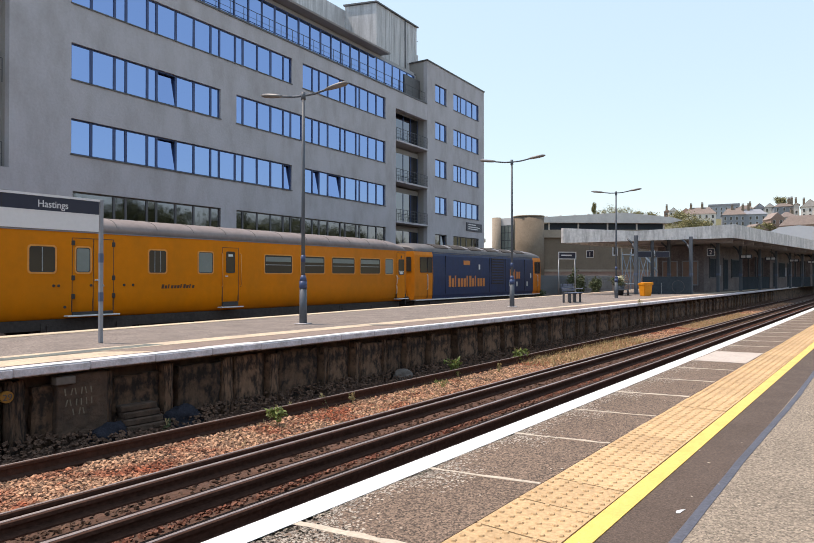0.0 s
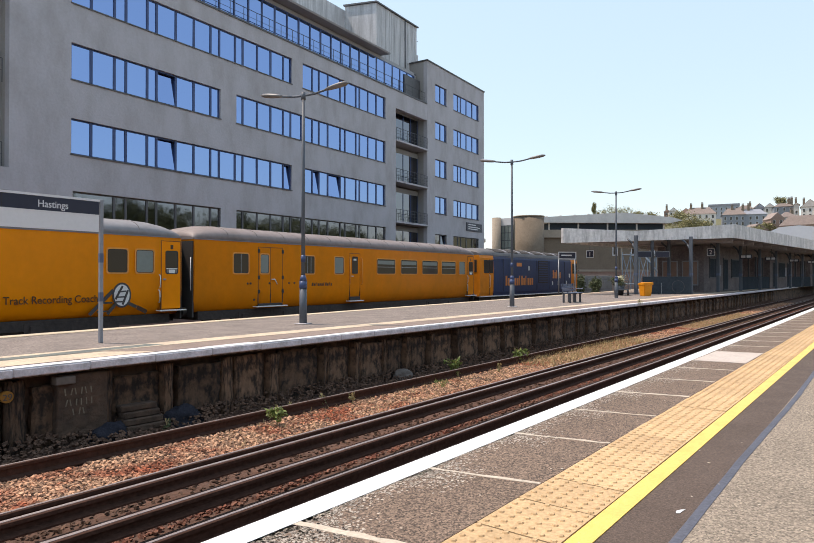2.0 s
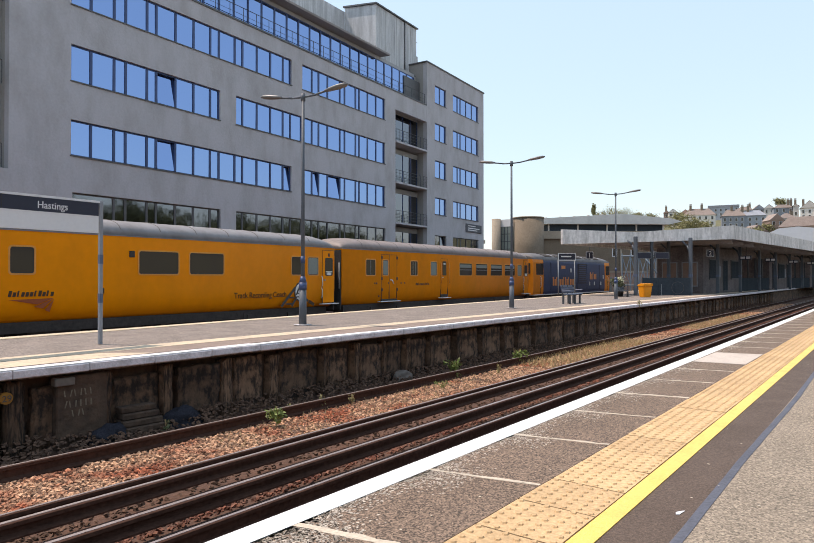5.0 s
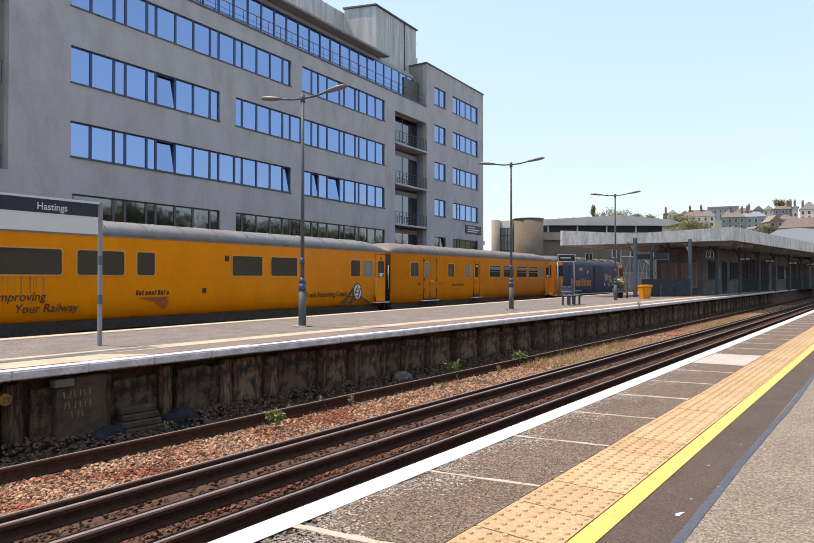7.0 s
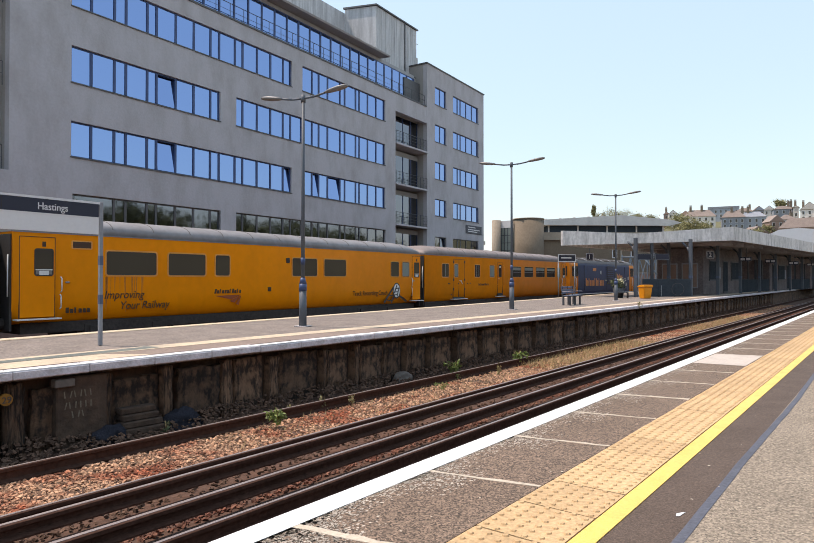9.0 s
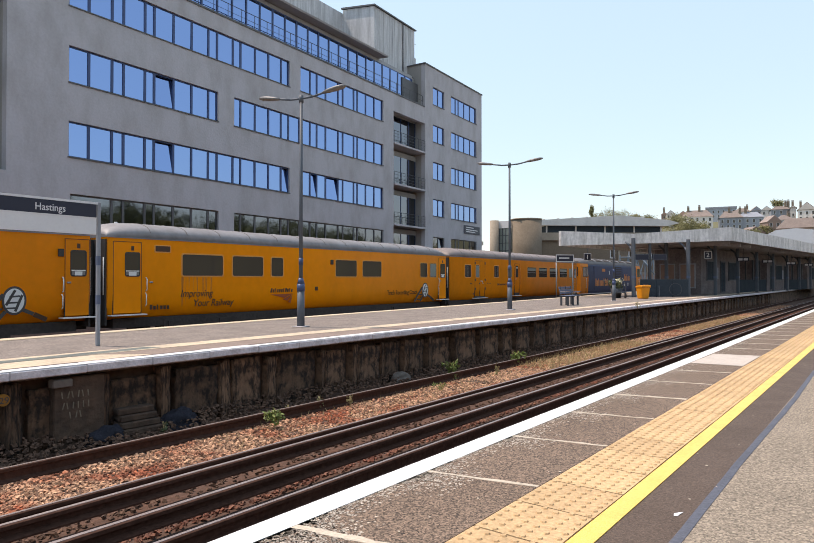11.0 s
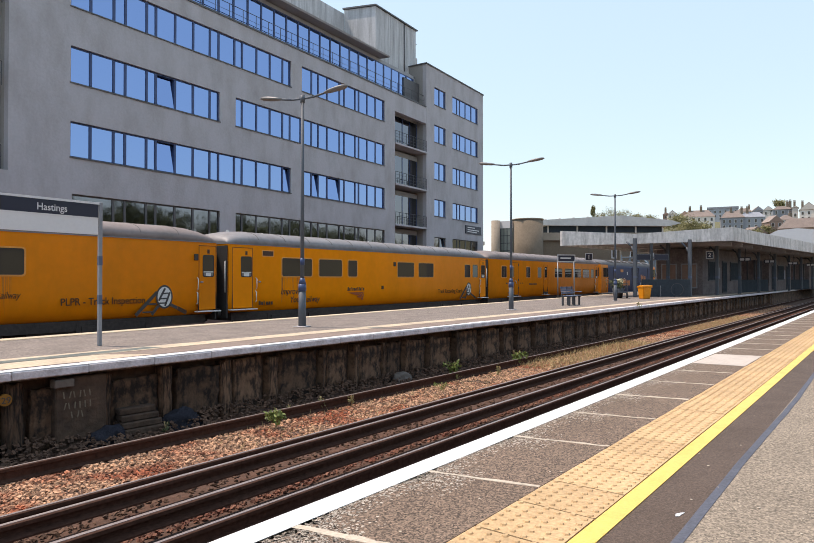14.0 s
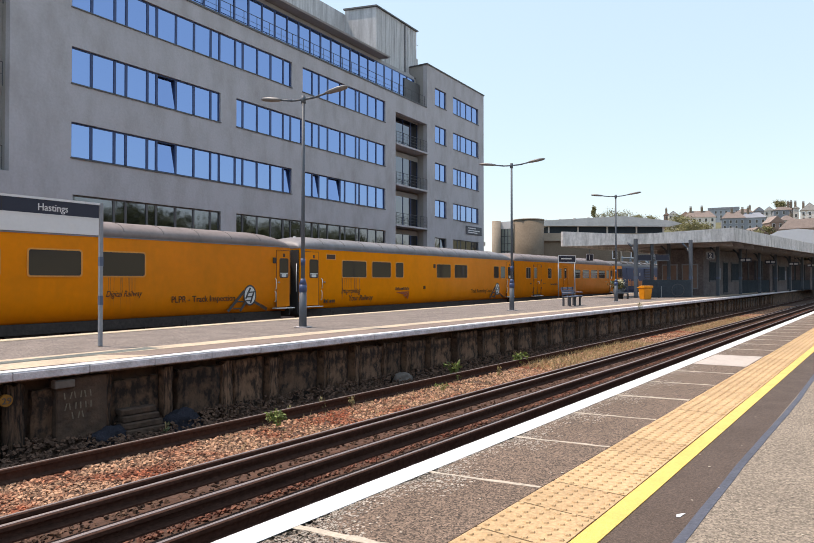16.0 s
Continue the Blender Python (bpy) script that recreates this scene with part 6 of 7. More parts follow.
def station_block():
    """Waiting rooms under the canopy, with open bays between them."""
    b = thing("station_block", pose(47.5, 10.6, 0, 0, 0, -4.9), "brown station waiting rooms under the canopy", "building")
    for x0, x1 in ((0, 9.4), (18.2, 27.0), (36.0, 50.0)):
        part("wall", cube(x0, x1, 0, 3.2, 0, 3.25), M_BRICK_WALL, b, "brown wall")
    for x0, x1 in ((9.4, 18.2), (27.0, 36.0)):
        part("low_wall", cube(x0, x1, 0.05, 0.15, 0, 1.05), M_HOARD, b, "dark teal low wall of an open bay")
        part("lintel", cube(x0, x1, 0.02, 0.2, 2.75, 3.25), M_BRICK_WALL, b)
        for k in range(3):
            x = x0 + (x1 - x0) * (k + 1) / 4
            part("bay_post", cube(x - 0.05, x + 0.05, 0.05, 0.15, 1.05, 2.75), M_STEEL_DARK, b)
    for s, w, door in ((1.2, 2.0, 0), (4.4, 1.1, 1), (6.4, 2.2, 0), (19.2, 1.2, 1), (21.4, 2.4, 0), (24.8, 1.3, 1), (37.5, 2.2, 0), (41.0, 1.2, 1), (43.5, 2.4, 0)):
        z0 = 0.05 if door else 0.95
        o = part("door" if door else "window", cube(s, s + w, -0.05, -0.002, z0, 2.45), M_STEEL_DARK, b, "dark framed opening")
        for j in range(2):
            a = s + 0.07 + j * (w - 0.07) / 2
            part("pane", cube(a, a + (w - 0.07) / 2 - 0.07, -0.062, -0.051, z0 + 0.1, 2.35), M_HOARD, o)
        if not door:
            part("poster", cube(s + w + 0.15, s + w + 0.65, -0.03, -0.002, 1.1, 1.95), M_HOUSE_B, b, "grey poster in a frame")
    for y in (0.35, 1.75):
        fr = part("poster_frame", cube(-0.05, -0.002, y, y + 1.1, 0.45, 2.2, 0.01), M_STEEL, b, "grey poster frame")
        part("poster", cube(-0.058, -0.051, y + 0.08, y + 1.02, 0.53, 2.12), M_HOUSE_C, fr, "brown faded poster")
    for x in (5.2, 12.5, 21, 29):
        sg = part("hanging_sign", cube(x, x + 0.1, -1.75, -0.95, 2.42, 2.72), M_SIGN_DARK, b, "dark hanging sign")
        part("text_bar", cube(x - 0.006, x - 0.001, -1.68, -1.4, 2.48, 2.66), M_SIGN_WHITE, sg)
        part("text_bar", cube(x - 0.006, x - 0.001, -1.32, -1.02, 2.48, 2.66), M_SIGN_WHITE, sg)
        part("hanger", tube(bmesh.new(), (x + 0.05, -1.4, 2.75), (x + 0.05, -1.4, 3.5), 0.02, seg=6), M_STEEL_DARK, sg)
    return b


station_block()


def waiting_shelter():
    """Dark low hoarding across the platform under the canopy's end, and a trolley beside it."""
    s = thing("hoarding", pose(39.25, 12.2, 0, 0, 0, -54.9), "dark teal low hoarding across the platform", "hoarding")
    for k in range(3):
        part("board", cube(k * 0.96 + 0.003, k * 0.96 + 0.955, -0.03, 0.03, 0.03, 1.08, 0.006), M_HOARD, s)
        part("post", cube(k * 0.96, k * 0.96 + 0.06, 0.031, 0.10, 0, 1.1), M_STEEL_DARK, s)
    part("stripe", cube(1.1, 1.125, -0.036, -0.031, 0.0, 0.7), M_STEEL, s, "thin pale upright")
    part("ring", ring(1.75, 2.45, 0.12, 0.82, 0.34, 0.03, -0.045, -0.031), M_STEEL_DARK, s, "faint round outline on the board")
    tr = thing("luggage_trolley", pose(36.2, 12.4, 0, 0, 0, 15), "dark metal platform trolley with wheels", "trolley")
    bm = bmesh.new()
    box(bm, -0.45, 0.45, -0.3, 0.3, 0.30, 0.36)
    part("deck", bm, M_STEEL_DARK, tr)
    part("handle", pipe(bmesh.new(), [(0.43, -0.28, 0.36), (0.5, -0.28, 0.85), (0.5, 0.28, 0.85), (0.43, 0.28, 0.36)], 0.02, 6), M_STEEL_DARK, tr)
    for x in (-0.32, 0.32):
        for y in (-0.32, 0.26):
            part("wheel", tube(bmesh.new(), (x, y, 0.15), (x, y + 0.06, 0.15), 0.15, seg=14), M_BLACK, tr)
    hut = thing("white_hut", pose(60.1, 15.2, 0, 0, 0, -50), "white panelled hut with blue glazing beyond the stair", "hut")
    part("wall", cube(-1.1, 1.1, 0, 1.8, 0, 2.45), M_SIGN_WHITE, hut)
    part("roof", cube(-1.2, 1.2, -0.1, 1.9, 2.45, 2.55), M_STEEL, hut, "flat grey roof")
    for x in (-0.95, 0.1):
        w = part("window", cube(x, x + 0.85, -0.03, -0.002, 0.9, 2.2), M_STEEL, hut)
        part("pane", cube(x + 0.06, x + 0.79, -0.036, -0.031, 0.96, 2.14), M_GLAZE, w)
    pst = thing("canopy_display", pose(40.6, 12.0, 0, 0, 0, -54), "twin hanging train indicators on a dark post", "display")
    part("post", cube(-0.08, 0.08, 0.05, 0.2, 0, 3.5), M_STEEL_DARK, pst)
    for x in (-0.98, 0.12):
        dsp = part("screen", cube(x, x + 0.86, -0.12, 0.05, 2.28, 2.66, 0.01), M_SIGN_DARK, pst, "dark indicator with a pale rim")
        part("rim", ring(x + 0.02, x + 0.84, 2.30, 2.64, 0.02, 0.015, -0.13, -0.121), M_STEEL, dsp)


waiting_shelter()


def footbridge():
    f = thing("footbridge", pose(81.4, 27.9, BED, 0, 0, -72), "pale blue-grey steel footbridge stair with lattice sides", "footbridge")
    for y in (0, 1.4):
        side = part("lattice", tube(bmesh.new(), (-0.1, y, 5.0), (4.2, y, 5.0), 0.08, seg=6), M_LATTICE, f, "pale steel lattice side")
        part("chord", tube(bmesh.new(), (-0.1, y, 1.2), (4.2, y, 1.2), 0.08, seg=6), M_LATTICE, side)
        for k in range(5):
            x = k * 1.02
            part("upright", tube(bmesh.new(), (x, y, 0), (x, y, 5.3), 0.07, seg=6), M_LATTICE, side)
            if k < 4:
                part("brace", tube(bmesh.new(), (x, y, 1.2), (x + 1.02, y, 5.0), 0.055, seg=6), M_LATTICE, side)
                part("brace", tube(bmesh.new(), (x + 1.02, y, 1.2), (x, y, 5.0), 0.055, seg=6), M_LATTICE, side)
    part("handrail", pipe(bmesh.new(), [(2.4, -0.3, 5.2), (4.2, -0.3, 2.7), (5.0, -0.3, 2.3), (9.0, -0.3, 2.3)], 0.09, 7), M_LATTICE, f, "sloping pale handrail")
    part("handrail", pipe(bmesh.new(), [(4.4, -0.3, 3.6), (9.0, -0.3, 3.6)], 0.09, 7), M_LATTICE, f)
    for x in (5.0, 7.0, 9.0):
        part("rail_post", tube(bmesh.new(), (x, -0.3, 0), (x, -0.3, 3.65), 0.06, seg=6), M_LATTICE, f)


M_LATTICE = mat("pale_blue_grey_steel_paint", (0.20, 0.25, 0.29), 0.6, grain=10, vary=0.1, stain=0.3, bump=0.05)
footbridge()


def fence():
    f = thing("palisade_fence", FAR, "grey steel palisade fence along the railway boundary", "fence")
    n = TRAIN_N + 6.2
    pale = mesh("pale", plate([(0, BED), (0.07, BED), (0.07, 1.1), (0.035, 1.2), (0, 1.1)], "y", 0, 0.03), M_FENCE)
    for k in range(299):
        part("pale", pale, M_FENCE, f, m=pose(38 + k * 0.155, n, 0))
    post = mesh("post", cube(0, 0.1, 0.035, 0.13, BED - 0.1, 1.15), M_FENCE)
    for k in range(17):
        part("post", post, M_FENCE, f, m=pose(38 + k * 2.75, n, 0))
    for z in (-0.5, 0.75):
        part("rail", cube(38, 84.3, n + 0.031, n + 0.07, z, z + 0.06), M_FENCE, f)


fence()
for i, (s, dn, r, h) in enumerate(((49.6, 5.2, 0.9, 1.0), (56, 5.2, 1.0, 1.1), (64.5, 4.6, 1.6, 2.0), (68.0, 5.0, 1.5, 1.8), (72.4, 4.6, 1.4, 1.6))):
    b = thing("shrub", FAR @ pose(s, TRAIN_N + dn, BED), "green straggling shrub in front of the fence", "shrub", "shrubs by the fence")
    me = leaf_cloud(60 + i, 1800, (0, 0, h * 0.62), (r * 0.8, 0.5, h * 0.55), 0.10, 14)
    me.materials.append(M_LEAF)
    part("leaves", me, M_LEAF, b)
    bm = bmesh.new()
    for k in range(6):
        tube(bm, (0.1 * (k - 3), 0, 0), (0.25 * (k - 3), 0.1, h * 0.7), 0.02, 0.01, 5)
    part("stem", bm, M_BARK, b)


def old_station():
    """Buff concrete building with a drum, and the hall roof behind it; turned to face the platforms."""
    b = thing("old_post_building", pose(80.0, 40.5, BED, 0, 0, -52), "buff concrete building with a rounded stair drum", "building")
    top = 6.5 - BED
    part("wall", cube(0, 22, 0, 9, 2.0 - BED, top), M_BEIGE_DARK, b, "brownish buff wall")
    part("plinth", cube(0, 22, 0.12, 9, 0, 1.75 - BED), M_HOUSE_C, b, "dark red brick plinth")
    part("band", cube(-0.05, 22, -0.05, 0.4, 1.75 - BED, 2.05 - BED), M_BEIGE, b, "pale band")
    part("cornice", cube(-0.3, 22.2, -0.4, 9, top, top + 0.55), M_BEIGE, b, "pale projecting cornice")
    part("cornice", cube(-0.15, 22.2, -0.2, 9, top + 0.55, top + 1.1), M_BEIGE, b)
    for x, w, z0, z1 in ((0.9, 0.75, 4.2, 5.6), (11.7, 0.7, 4.0, 5.4), (14.3, 0.7, 4.0, 5.4), (17.5, 0.7, 4.0, 5.4)):
        w_ = part("window", ring_box(x, x + w, z0 - BED, z1 - BED), M_SIGN_WHITE, b, "narrow white-framed window")
        part("pane", cube(x + 0.12, x + w - 0.12, -0.05, -0.02, z0 - BED + 0.12, z1 - BED - 0.12), M_TRAIN_GLASS, w_)
    for x in (12.8, 14.8, 16.8, 18.8, 20.8):
        part("fin", cube(x, x + 0.22, -0.25, 0, 2.0 - BED, top), M_BEIGE, b, "pale upright fin")
    d = thing("stair_drum", pose(79.6, 40.3, BED), "rounded buff concrete stair tower with a glazed slot", "tower")
    part("drum", tube(bmesh.new(), (0, 0, 0), (0, 0, 9.3 - BED), 2.1, seg=32), M_BEIGE_DARK, d, "brownish drum")
    part("turret", tube(bmesh.new(), (-2.1, 3.9, 0), (-2.1, 3.9, 9.3 - BED), 0.62, seg=24), M_BEIGE, d, "pale slim turret")
    part("roof_disc", tube(bmesh.new(), (0, 0, 9.3 - BED), (0, 0, 9.45 - BED), 2.18, seg=32), M_BEIGE, d)
    scr = part("glazed_slot", cube(-1.75, -1.6, 1.5, 3.6, 3.0, 8.2 - BED), M_FROST, d, "pale glazed stair slot")
    for k in range(4):
        part("slot_bar", cube(-1.8, -1.75, 1.75 + 0.5 * k, 1.82 + 0.5 * k, 3.0, 8.2 - BED), M_STEEL_DARK, scr)
    for k in range(5):
        part("slot_bar", cube(-1.81, -1.75, 1.5, 3.6, 4.0 + 1.05 * k, 4.08 + 1.05 * k), M_STEEL_DARK, scr)
    part("slot_head", cube(-1.8, -1.55, 1.5, 3.6, 8.2 - BED, 9.2 - BED), M_SIGN_WHITE, d, "pale fascia over the slot")
    c = thing("cornice_building", pose(76, 50, BED, 0, 0, -52), "pale corniced building beside the stair drum", "building")
    part("wall", cube(-8, 4, 0, 8, 0, 7.2 - BED), M_BEIGE, c)
    part("cornice", cube(-8.2, 4.2, -0.4, 8, 6.0 - BED, 6.5 - BED), M_PALE_ROOF, c, "pale cornice")
    for k in range(4):
        part("window", cube(-6.6 + k * 2.4, -5.6 + k * 2.4, -0.03, 0.02, 3.2 - BED, 5.2 - BED), M_TRAIN_GLASS, c)


def ring_box(x0, x1, z0, z1, w=0.12):
    bm = bmesh.new()
    for a, b, c, d in ((x0, x1, z0, z0 + w), (x0, x1, z1 - w, z1), (x0, x0 + w, z0 + w, z1 - w), (x1 - w, x1, z0 + w, z1 - w)):
        box(bm, a, b, -0.08, 0, c, d)
    return bm


old_station()


def hall():
    h = thing("station_hall", pose(98, 47.5, BED, 0, 0, -52), "low hall with a pale oversailing roof and dark glazing", "building")
    z = 10.2 - BED
    part("glazing", cube(1.5, 21.5, 1.0, 14, 4.0, z), M_HOARD, h, "dark blue glazed band")
    for x in (1.6, 6.6, 11.6, 16.6, 21.2):
        part("mullion", cube(x, x + 0.25, 0.9, 1.05, 4.0, z), M_PALE_ROOF, h)
    bm = plate([(0, z), (22, z - 0.1), (24.2, z + 0.4), (22.5, z + 0.9), (14, z + 1.7), (0, z + 0.9)], "y", 0, 15)
    part("roof", bm, M_PALE_ROOF, h, "pale stained oversailing roof")
    for k in range(9):
        zz = z + (0.95 + 0.137 * k if k < 6 else 1.7 - 0.2 * (k - 5))
        part("roof_light", cube(1 + 2.4 * k, 1.35 + 2.4 * k, 0.3, 0.8, zz - 0.3, zz + 0.16), M_PALE_ROOF, h)
    return h


hall()


# ---- hillside town ----
def hill():
    bm = bmesh.new()
    rows = []
    for i in range(31):
        d = 150 + i * 14
        row = []
        for j in range(41):
            a = radians(-16 + j * 1.7)
            x, y = d * math.cos(a), d * math.sin(a)
            side = max(0.3, min(1, (31 - math.degrees(a)) / 10))
            z = BED - 1.0 + 0.143 * max(0, min(d, 470) - 177) * side + 1.2 * noise.noise(Vector((x * 0.02, y * 0.02, 0)))
            row.append(bm.verts.new((x, y, z)))
        rows.append(row)
    for p, q in zip(rows, rows[1:]):
        for j in range(40):
            bm.faces.new((p[j], p[j + 1], q[j + 1], q[j])).smooth = True
    bmesh.ops.recalc_face_normals(bm, faces=bm.faces[:])
    return solid("hillside", bm, M_GROUND_GREEN, "distant green and brown hillside", "hill", kind="structure")


M_GROUND_GREEN = mat("hillside_scrub", (0.13, 0.12, 0.055), 1.0, grain=0.4, vary=0.35, stain=0.5, stain_size=14, bump=0.3)
hill()


def house(d, a, z, w, tall, rise, turn, wall, roof, style, label, stacks, wide=2.8):
    """A house at d metres and a degrees from the track line, its ground floor at height z; stacks: places along its width."""
    x, y = d * math.cos(radians(a)), d * math.sin(radians(a))
    h = thing("house", pose(x, y, z, 0, 0, a - 90 + turn), label, "house", "houses on the hill")
    depth = 8.0
    part("wall", cube(-w / 2, w / 2, 0, depth, -9, tall), wall, h)
    r = tall + rise
    if style == "gable":
        part("roof", plate([(-w / 2 - 0.4, tall - 0.15), (w / 2 + 0.4, tall - 0.15), (0, r)], "y", -0.3, depth + 0.3), roof, h, "pitched roof")
        part("gable_wall", plate([(-w / 2, tall), (w / 2, tall), (0, r - 0.4)], "y", -0.33, -0.31), wall, h)
    elif style == "flat":
        part("roof", cube(-w / 2 - 0.3, w / 2 + 0.3, -0.3, depth, tall, r), roof, h, "flat dark roof edge")
    else:
        bm = bmesh.new()
        lo = [bm.verts.new(p) for p in ((-w / 2 - 0.4, -0.4, tall), (w / 2 + 0.4, -0.4, tall), (w / 2 + 0.4, depth + 0.4, tall), (-w / 2 - 0.4, depth + 0.4, tall))]
        hi = [bm.verts.new(p) for p in ((-w / 2 + depth * 0.32, depth / 2, r), (w / 2 - depth * 0.32, depth / 2, r))]
        for f in ((lo[0], lo[1], hi[1], hi[0]), (lo[2], lo[3], hi[0], hi[1]), (lo[1], lo[2], hi[1]), (lo[3], lo[0], hi[0]), (lo[3], lo[2], lo[1], lo[0])):
            bm.faces.new(f)
        bmesh.ops.recalc_face_normals(bm, faces=bm.faces[:])
        part("roof", bm, roof, h, "hipped roof")
    for q, up in stacks:
        cx = w * q
        ch = part("chimney", cube(cx - 0.55, cx + 0.55, depth * 0.35, depth * 0.35 + 1.3, tall - 0.5, r + up), M_BEIGE_DARK, h, "brick chimney stack")
        for k in range(3):
            part("chimney_pot", tube(bmesh.new(), (cx - 0.36 + 0.36 * k, depth * 0.35 + 0.65, r + up), (cx - 0.36 + 0.36 * k, depth * 0.35 + 0.65, r + up + 0.9), 0.14, seg=6), M_BROWN_ROOF, ch)
    n = max(1, round(w / wide))
    for k in range(n):
        cx = -w / 2 + w * (k + 0.5) / n
        for zz in (0.5, 3.3) if tall > 5 else (max(0.3, tall - 2.5),):
            win = part("window", cube(cx - 0.6, cx + 0.6, -0.1, 0.0, zz - 0.1, zz + 1.7), M_SIGN_WHITE, h, "white framed window")
            part("pane", cube(cx - 0.48, cx + 0.48, -0.14, -0.101, zz, zz + 1.6), M_TRAIN_GLASS, win)
    return h


HOUSES = [  # distance, bearing, floor height, width, wall height, roof rise, style, wall, roof, turn, chimneys
    (420, 14.85, 37.6, 5.0, 3.6, 2.3, "gable", 0, 0, 6, ()), (424, 15.35, 38.4, 3.5, 3.0, 1.5, "gable", 2, 0, -8, ((-0.2, 2.6),)),
    (357, 12.82, 27.6, 14.6, 5.6, 3.7, "hip", 0, 0, 4, ((-0.28, 1.6), (0.08, 1.8))), (362, 13.9, 30.0, 6.0, 4.6, 2.4, "gable", 2, 0, -10, ()),
    (462, 11.07, 41.3, 18.0, 6.0, 1.3, "flat", 1, 1, 0, ()), (361, 10.35, 26.5, 10.5, 6.0, 3.6, "hip", 1, 0, 5, ((-0.05, 1.2),)),
    (363, 8.95, 26.5, 11.5, 6.0, 2.9, "hip", 1, 1, 5, ((-0.40, 2.2), (-0.18, 2.4))), (420, 8.54, 37.2, 5.4, 3.9, 2.6, "gable", 1, 0, 10, ()),
    (417, 7.84, 36.8, 5.4, 4.0, 2.5, "gable", 0, 1, -4, ()), (399, 6.86, 33.5, 9.4, 5.6, 2.1, "hip", 1, 0, 8, ((0.28, 2.3), (0.42, 2.6))),
    (394, 6.05, 31.2, 2.6, 8.2, 1.0, "gable", 0, 0, 0, ((-0.1, 2.4),)), (392, 5.15, 31.8, 8.4, 5.9, 4.0, "gable", 0, 0, 0, ((-0.34, 0.4),)),
    (330, 7.31, 24.6, 5.8, 2.6, 2.9, "gable", 2, 0, 24, ()), (316, 5.84, 20.0, 15.2, 3.0, 4.4, "hip", 2, 0, -14, ()),
    (338, 6.5, 25.2, 6.4, 3.2, 2.6, "hip", 0, 0, 18, ((0.3, 0.8),)), (430, 9.6, 37.4, 9.0, 4.4, 2.4, "hip", 0, 0, -6, ((0.3, 1.4),)),
    (384, 3.4, 31.0, 10.0, 6.0, 4.0, "gable", 2, 0, 6, ((0.3, 1.0),)), (320, 8.6, 18.6, 9.0, 3.0, 3.0, "gable", 2, 0, 30, ())]
for d, a, z, w, tall, rise, style, wall, tiles, turn, stacks in HOUSES:
    mt, words = ((M_HOUSE_A, "pale stucco"), (M_HOUSE_B, "grey stone"), (M_HOUSE_C, "red-brown brick"))[wall]
    house(d, a, z, w, tall, rise, turn, mt, M_SLATE if tiles else M_BROWN_ROOF, style, "%s hillside house with a %s %s roof" % (words, "slate" if tiles else "brown tiled", {"hip": "hipped", "gable": "gabled", "flat": "flat"}[style]), stacks)


def white_gable():
    g = thing("white_roofed_hall", pose(150, 17.5, BED, 0, 0, -75), "white roofed hall beyond the canopy", "building")
    part("wall", cube(-4.8, 9, 0, 12, 0, 8.0 - BED), M_SIGN_WHITE, g)
    part("roof", plate([(-5.0, 8.0 - BED), (9.4, 8.0 - BED), (9.0, 10.0 - BED), (6, 11.0 - BED), (2, 11.5 - BED), (-1.5, 11.2 - BED), (-3.5, 10.2 - BED)], "y", -0.4, 12.4), M_SIGN_WHITE, g, "white curved roof")
    part("window", cube(6.2, 7.4, -0.05, 0.0, 6.2 - BED, 9.4 - BED), M_TRAIN_GLASS, g)


white_gable()


def tree(x, y, z, tall, wide, seed, label, leaf=None, leaves=900, size=0.3, category="tree"):
    t = thing("tree", pose(x, y, z), label, category, "trees round the station")
    rng = random.Random(seed)
    bm = bmesh.new()
    tube(bm, (0, 0, -1), (0.1, 0, tall * 0.45), tall * 0.03, tall * 0.02, 8)
    for k in range(6):
        a = rng.uniform(0, 6.28)
        h0 = tall * rng.uniform(0.25, 0.45)
        tube(bm, (0.1, 0, h0), (wide * 0.34 * math.cos(a), wide * 0.34 * math.sin(a), h0 + tall * rng.uniform(0.2, 0.4)), tall * 0.012, tall * 0.005, 6)
    part("trunk", bm, M_BARK, t)
    me = leaf_cloud(seed, leaves, (0, 0, tall * 0.62), (wide * 0.55, wide * 0.55, tall * 0.36), size, 22)
    me.materials.append(leaf or M_LEAF_FAR)
    part("crown", me, leaf or M_LEAF_FAR, t)


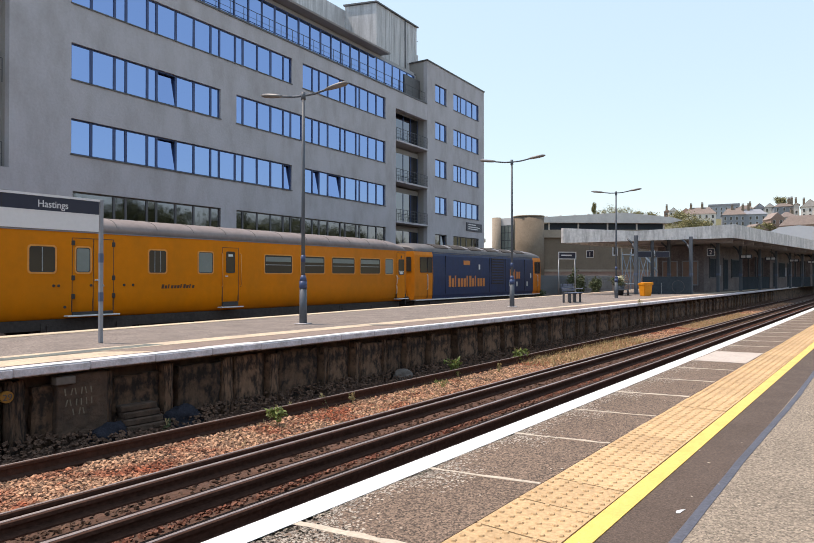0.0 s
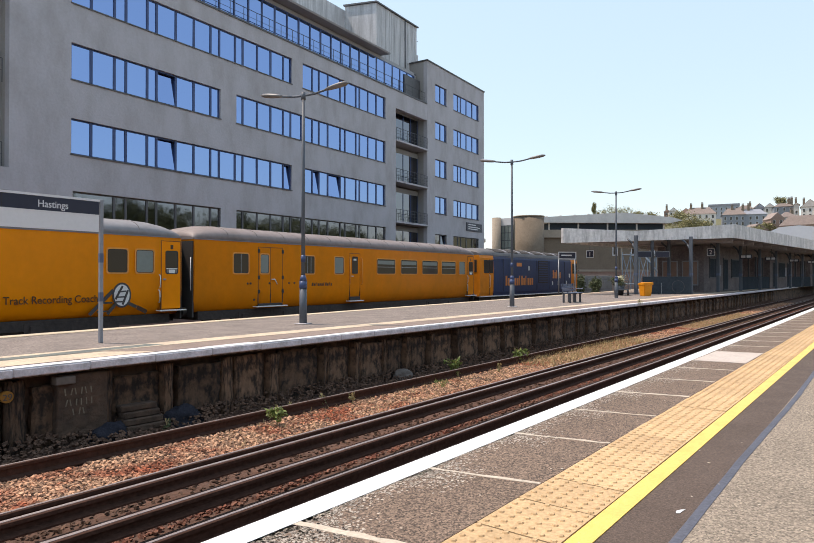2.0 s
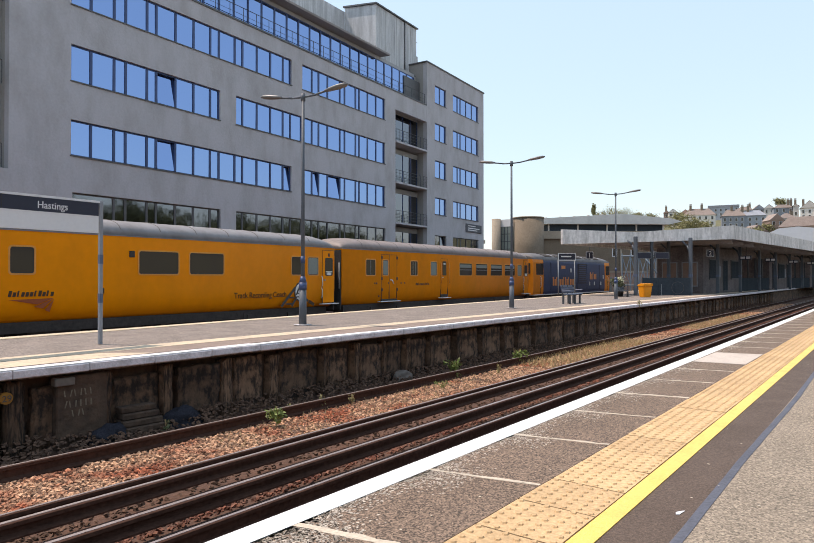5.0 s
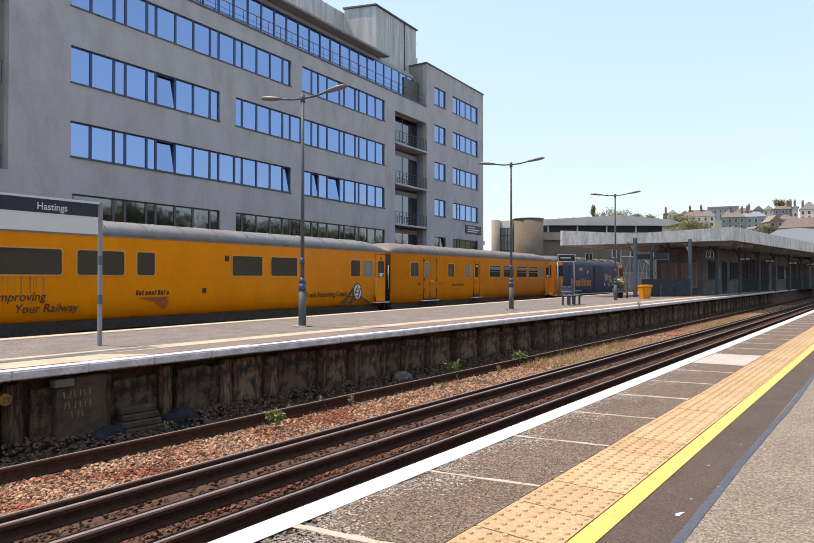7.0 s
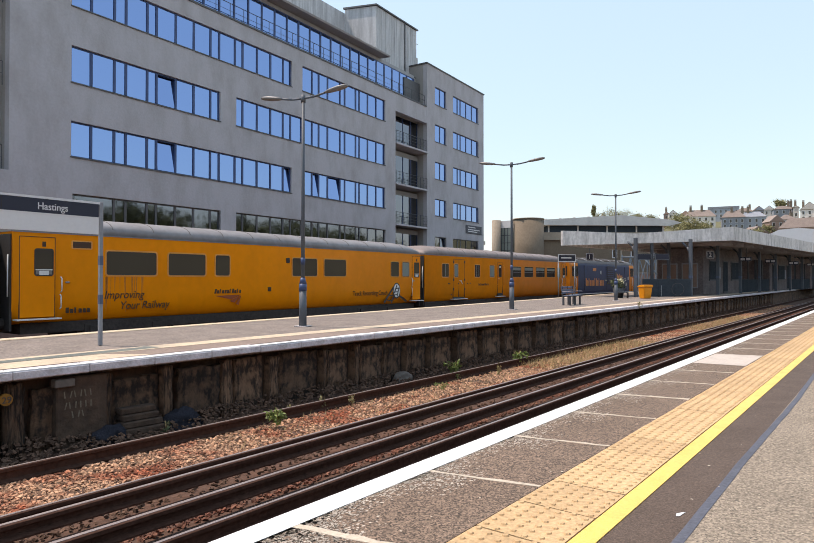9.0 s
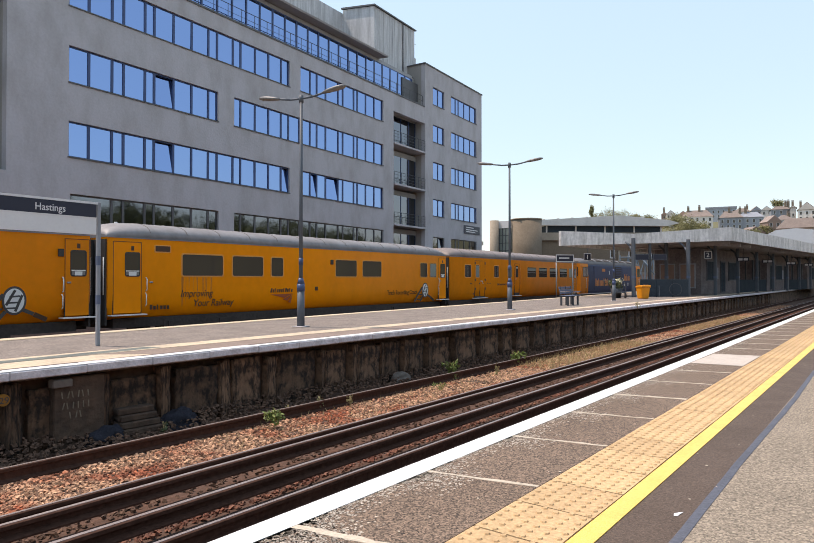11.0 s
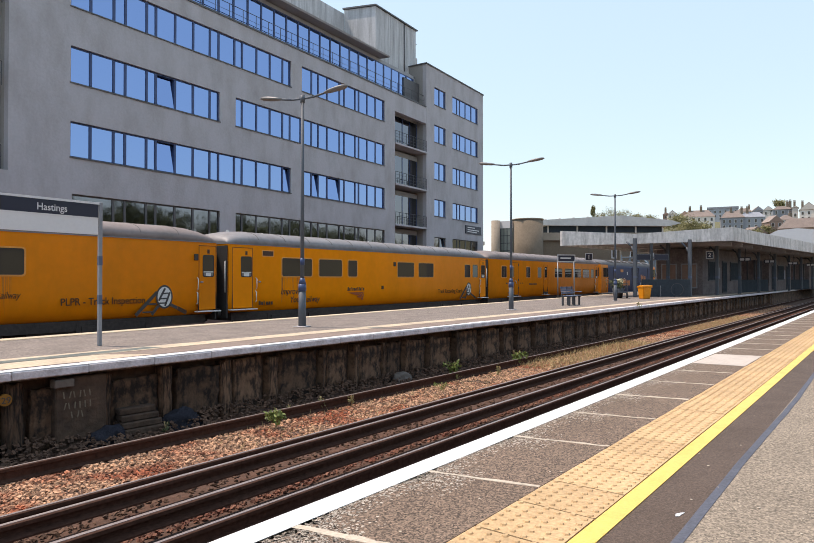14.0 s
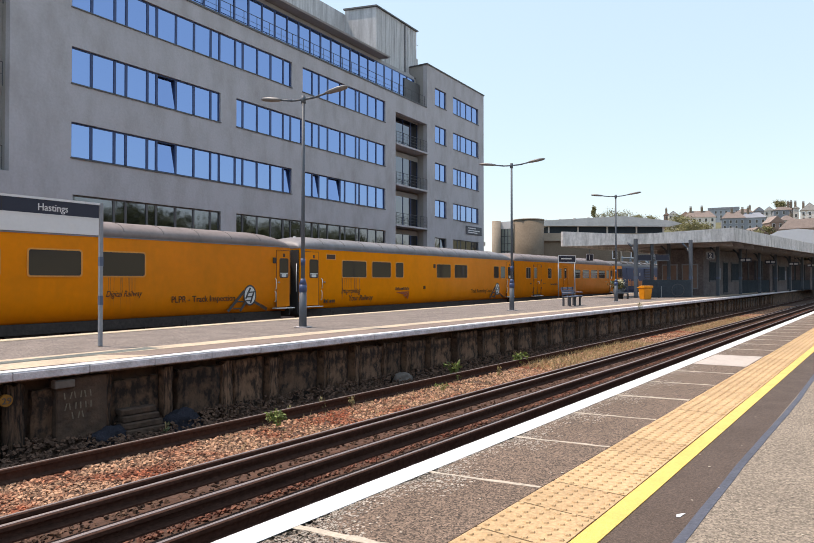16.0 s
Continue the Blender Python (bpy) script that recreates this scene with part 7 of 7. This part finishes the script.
for i, (d, a, z, tall, wide) in enumerate(((288, 13.7, 16.5, 9.5, 8), (300, 14.5, 20.5, 9.5, 7), (285, 12.75, 17.0, 7.5, 6), (406, 19.7, 31.0, 11, 9), (406, 18.7, 31.0, 11, 10), (410, 20.6, 32.0, 10, 6),
                                           (408, 17.7, 32.0, 9, 8), (418, 7.06, 39.5, 7.0, 5), (318, 9.2, 18.0, 5.5, 8), (330, 8.1, 20.0, 5.5, 5), (405, 21.25, 38.0, 8.2, 2.0), (412, 16.6, 33.0, 7.5, 6))):
    tree(d * math.cos(radians(a)), d * math.sin(radians(a)), z, tall, wide, 200 + i, "rounded olive green tree between the hill houses", leaves=2600, size=0.30)


# wooded bank behind the near platform, seen mirrored in the lower windows
bank = solid("wooded_bank", plate([(-30, BED), (-38, 4.0), (-60, 9.0), (-120, 12.0), (-120, BED - 1)], "x", -160, 260), M_GROUND_GREEN, "green bank behind the near platform", "bank", kind="structure")
random.seed(3)
for k in range(34):
    tree(-110 + k * 9 + random.uniform(-2, 2), -42 - random.uniform(0, 10), 4.5, random.uniform(9, 13), random.uniform(9, 12), 300 + k, "broad green tree on the bank behind the platform", M_LEAF, 900, 0.7)


# ---- what moves ----
def along(s, middle):
    """A vehicle's pose when the coupling behind the first coach stands s metres along the back track; middle: its own middle, ahead of that coupling."""
    x, y = s + middle, TRAIN_N + W / 2
    lean = -math.degrees(math.atan(bend(x + 0.5) - bend(x - 0.5)))
    return TRACK @ pose(x, y - bend(x), 0, 0, 0, lean) @ pose(-middle, -y, 0)


TRAIN_ROWS = [
    (0, 6.03),
    (0.5, 7.87),
    (1, 9.61),
    (1.5, 11.31),
    (2, 12.92),
    (2.5, 14.44),
    (3, 15.80),
    (3.5, 17.11),
    (4, 18.32),
    (6.5, 23.31),
    (7, 24.14),
    (7.5, 24.90),
    (8, 25.67),
    (8.5, 26.36),
    (9, 27.08),
    (11.5, 30.47),
    (12, 31.20),
    (12.5, 31.91),
    (13, 32.63),
    (13.5, 33.41),
    (14, 34.20),
    (14.5, 35.01),
    (15, 35.89),
    (15.5, 36.79),
    (16, 37.71),
]
MIDDLES = (28.17, 9.92, -9.92, -29.70)   # locomotive and coaches, front to back


def motions():
    for vehicle, middle in zip(TRAIN, MIDDLES):
        walk(vehicle, [(t, along(s, middle)) for t, s in TRAIN_ROWS])


motions()
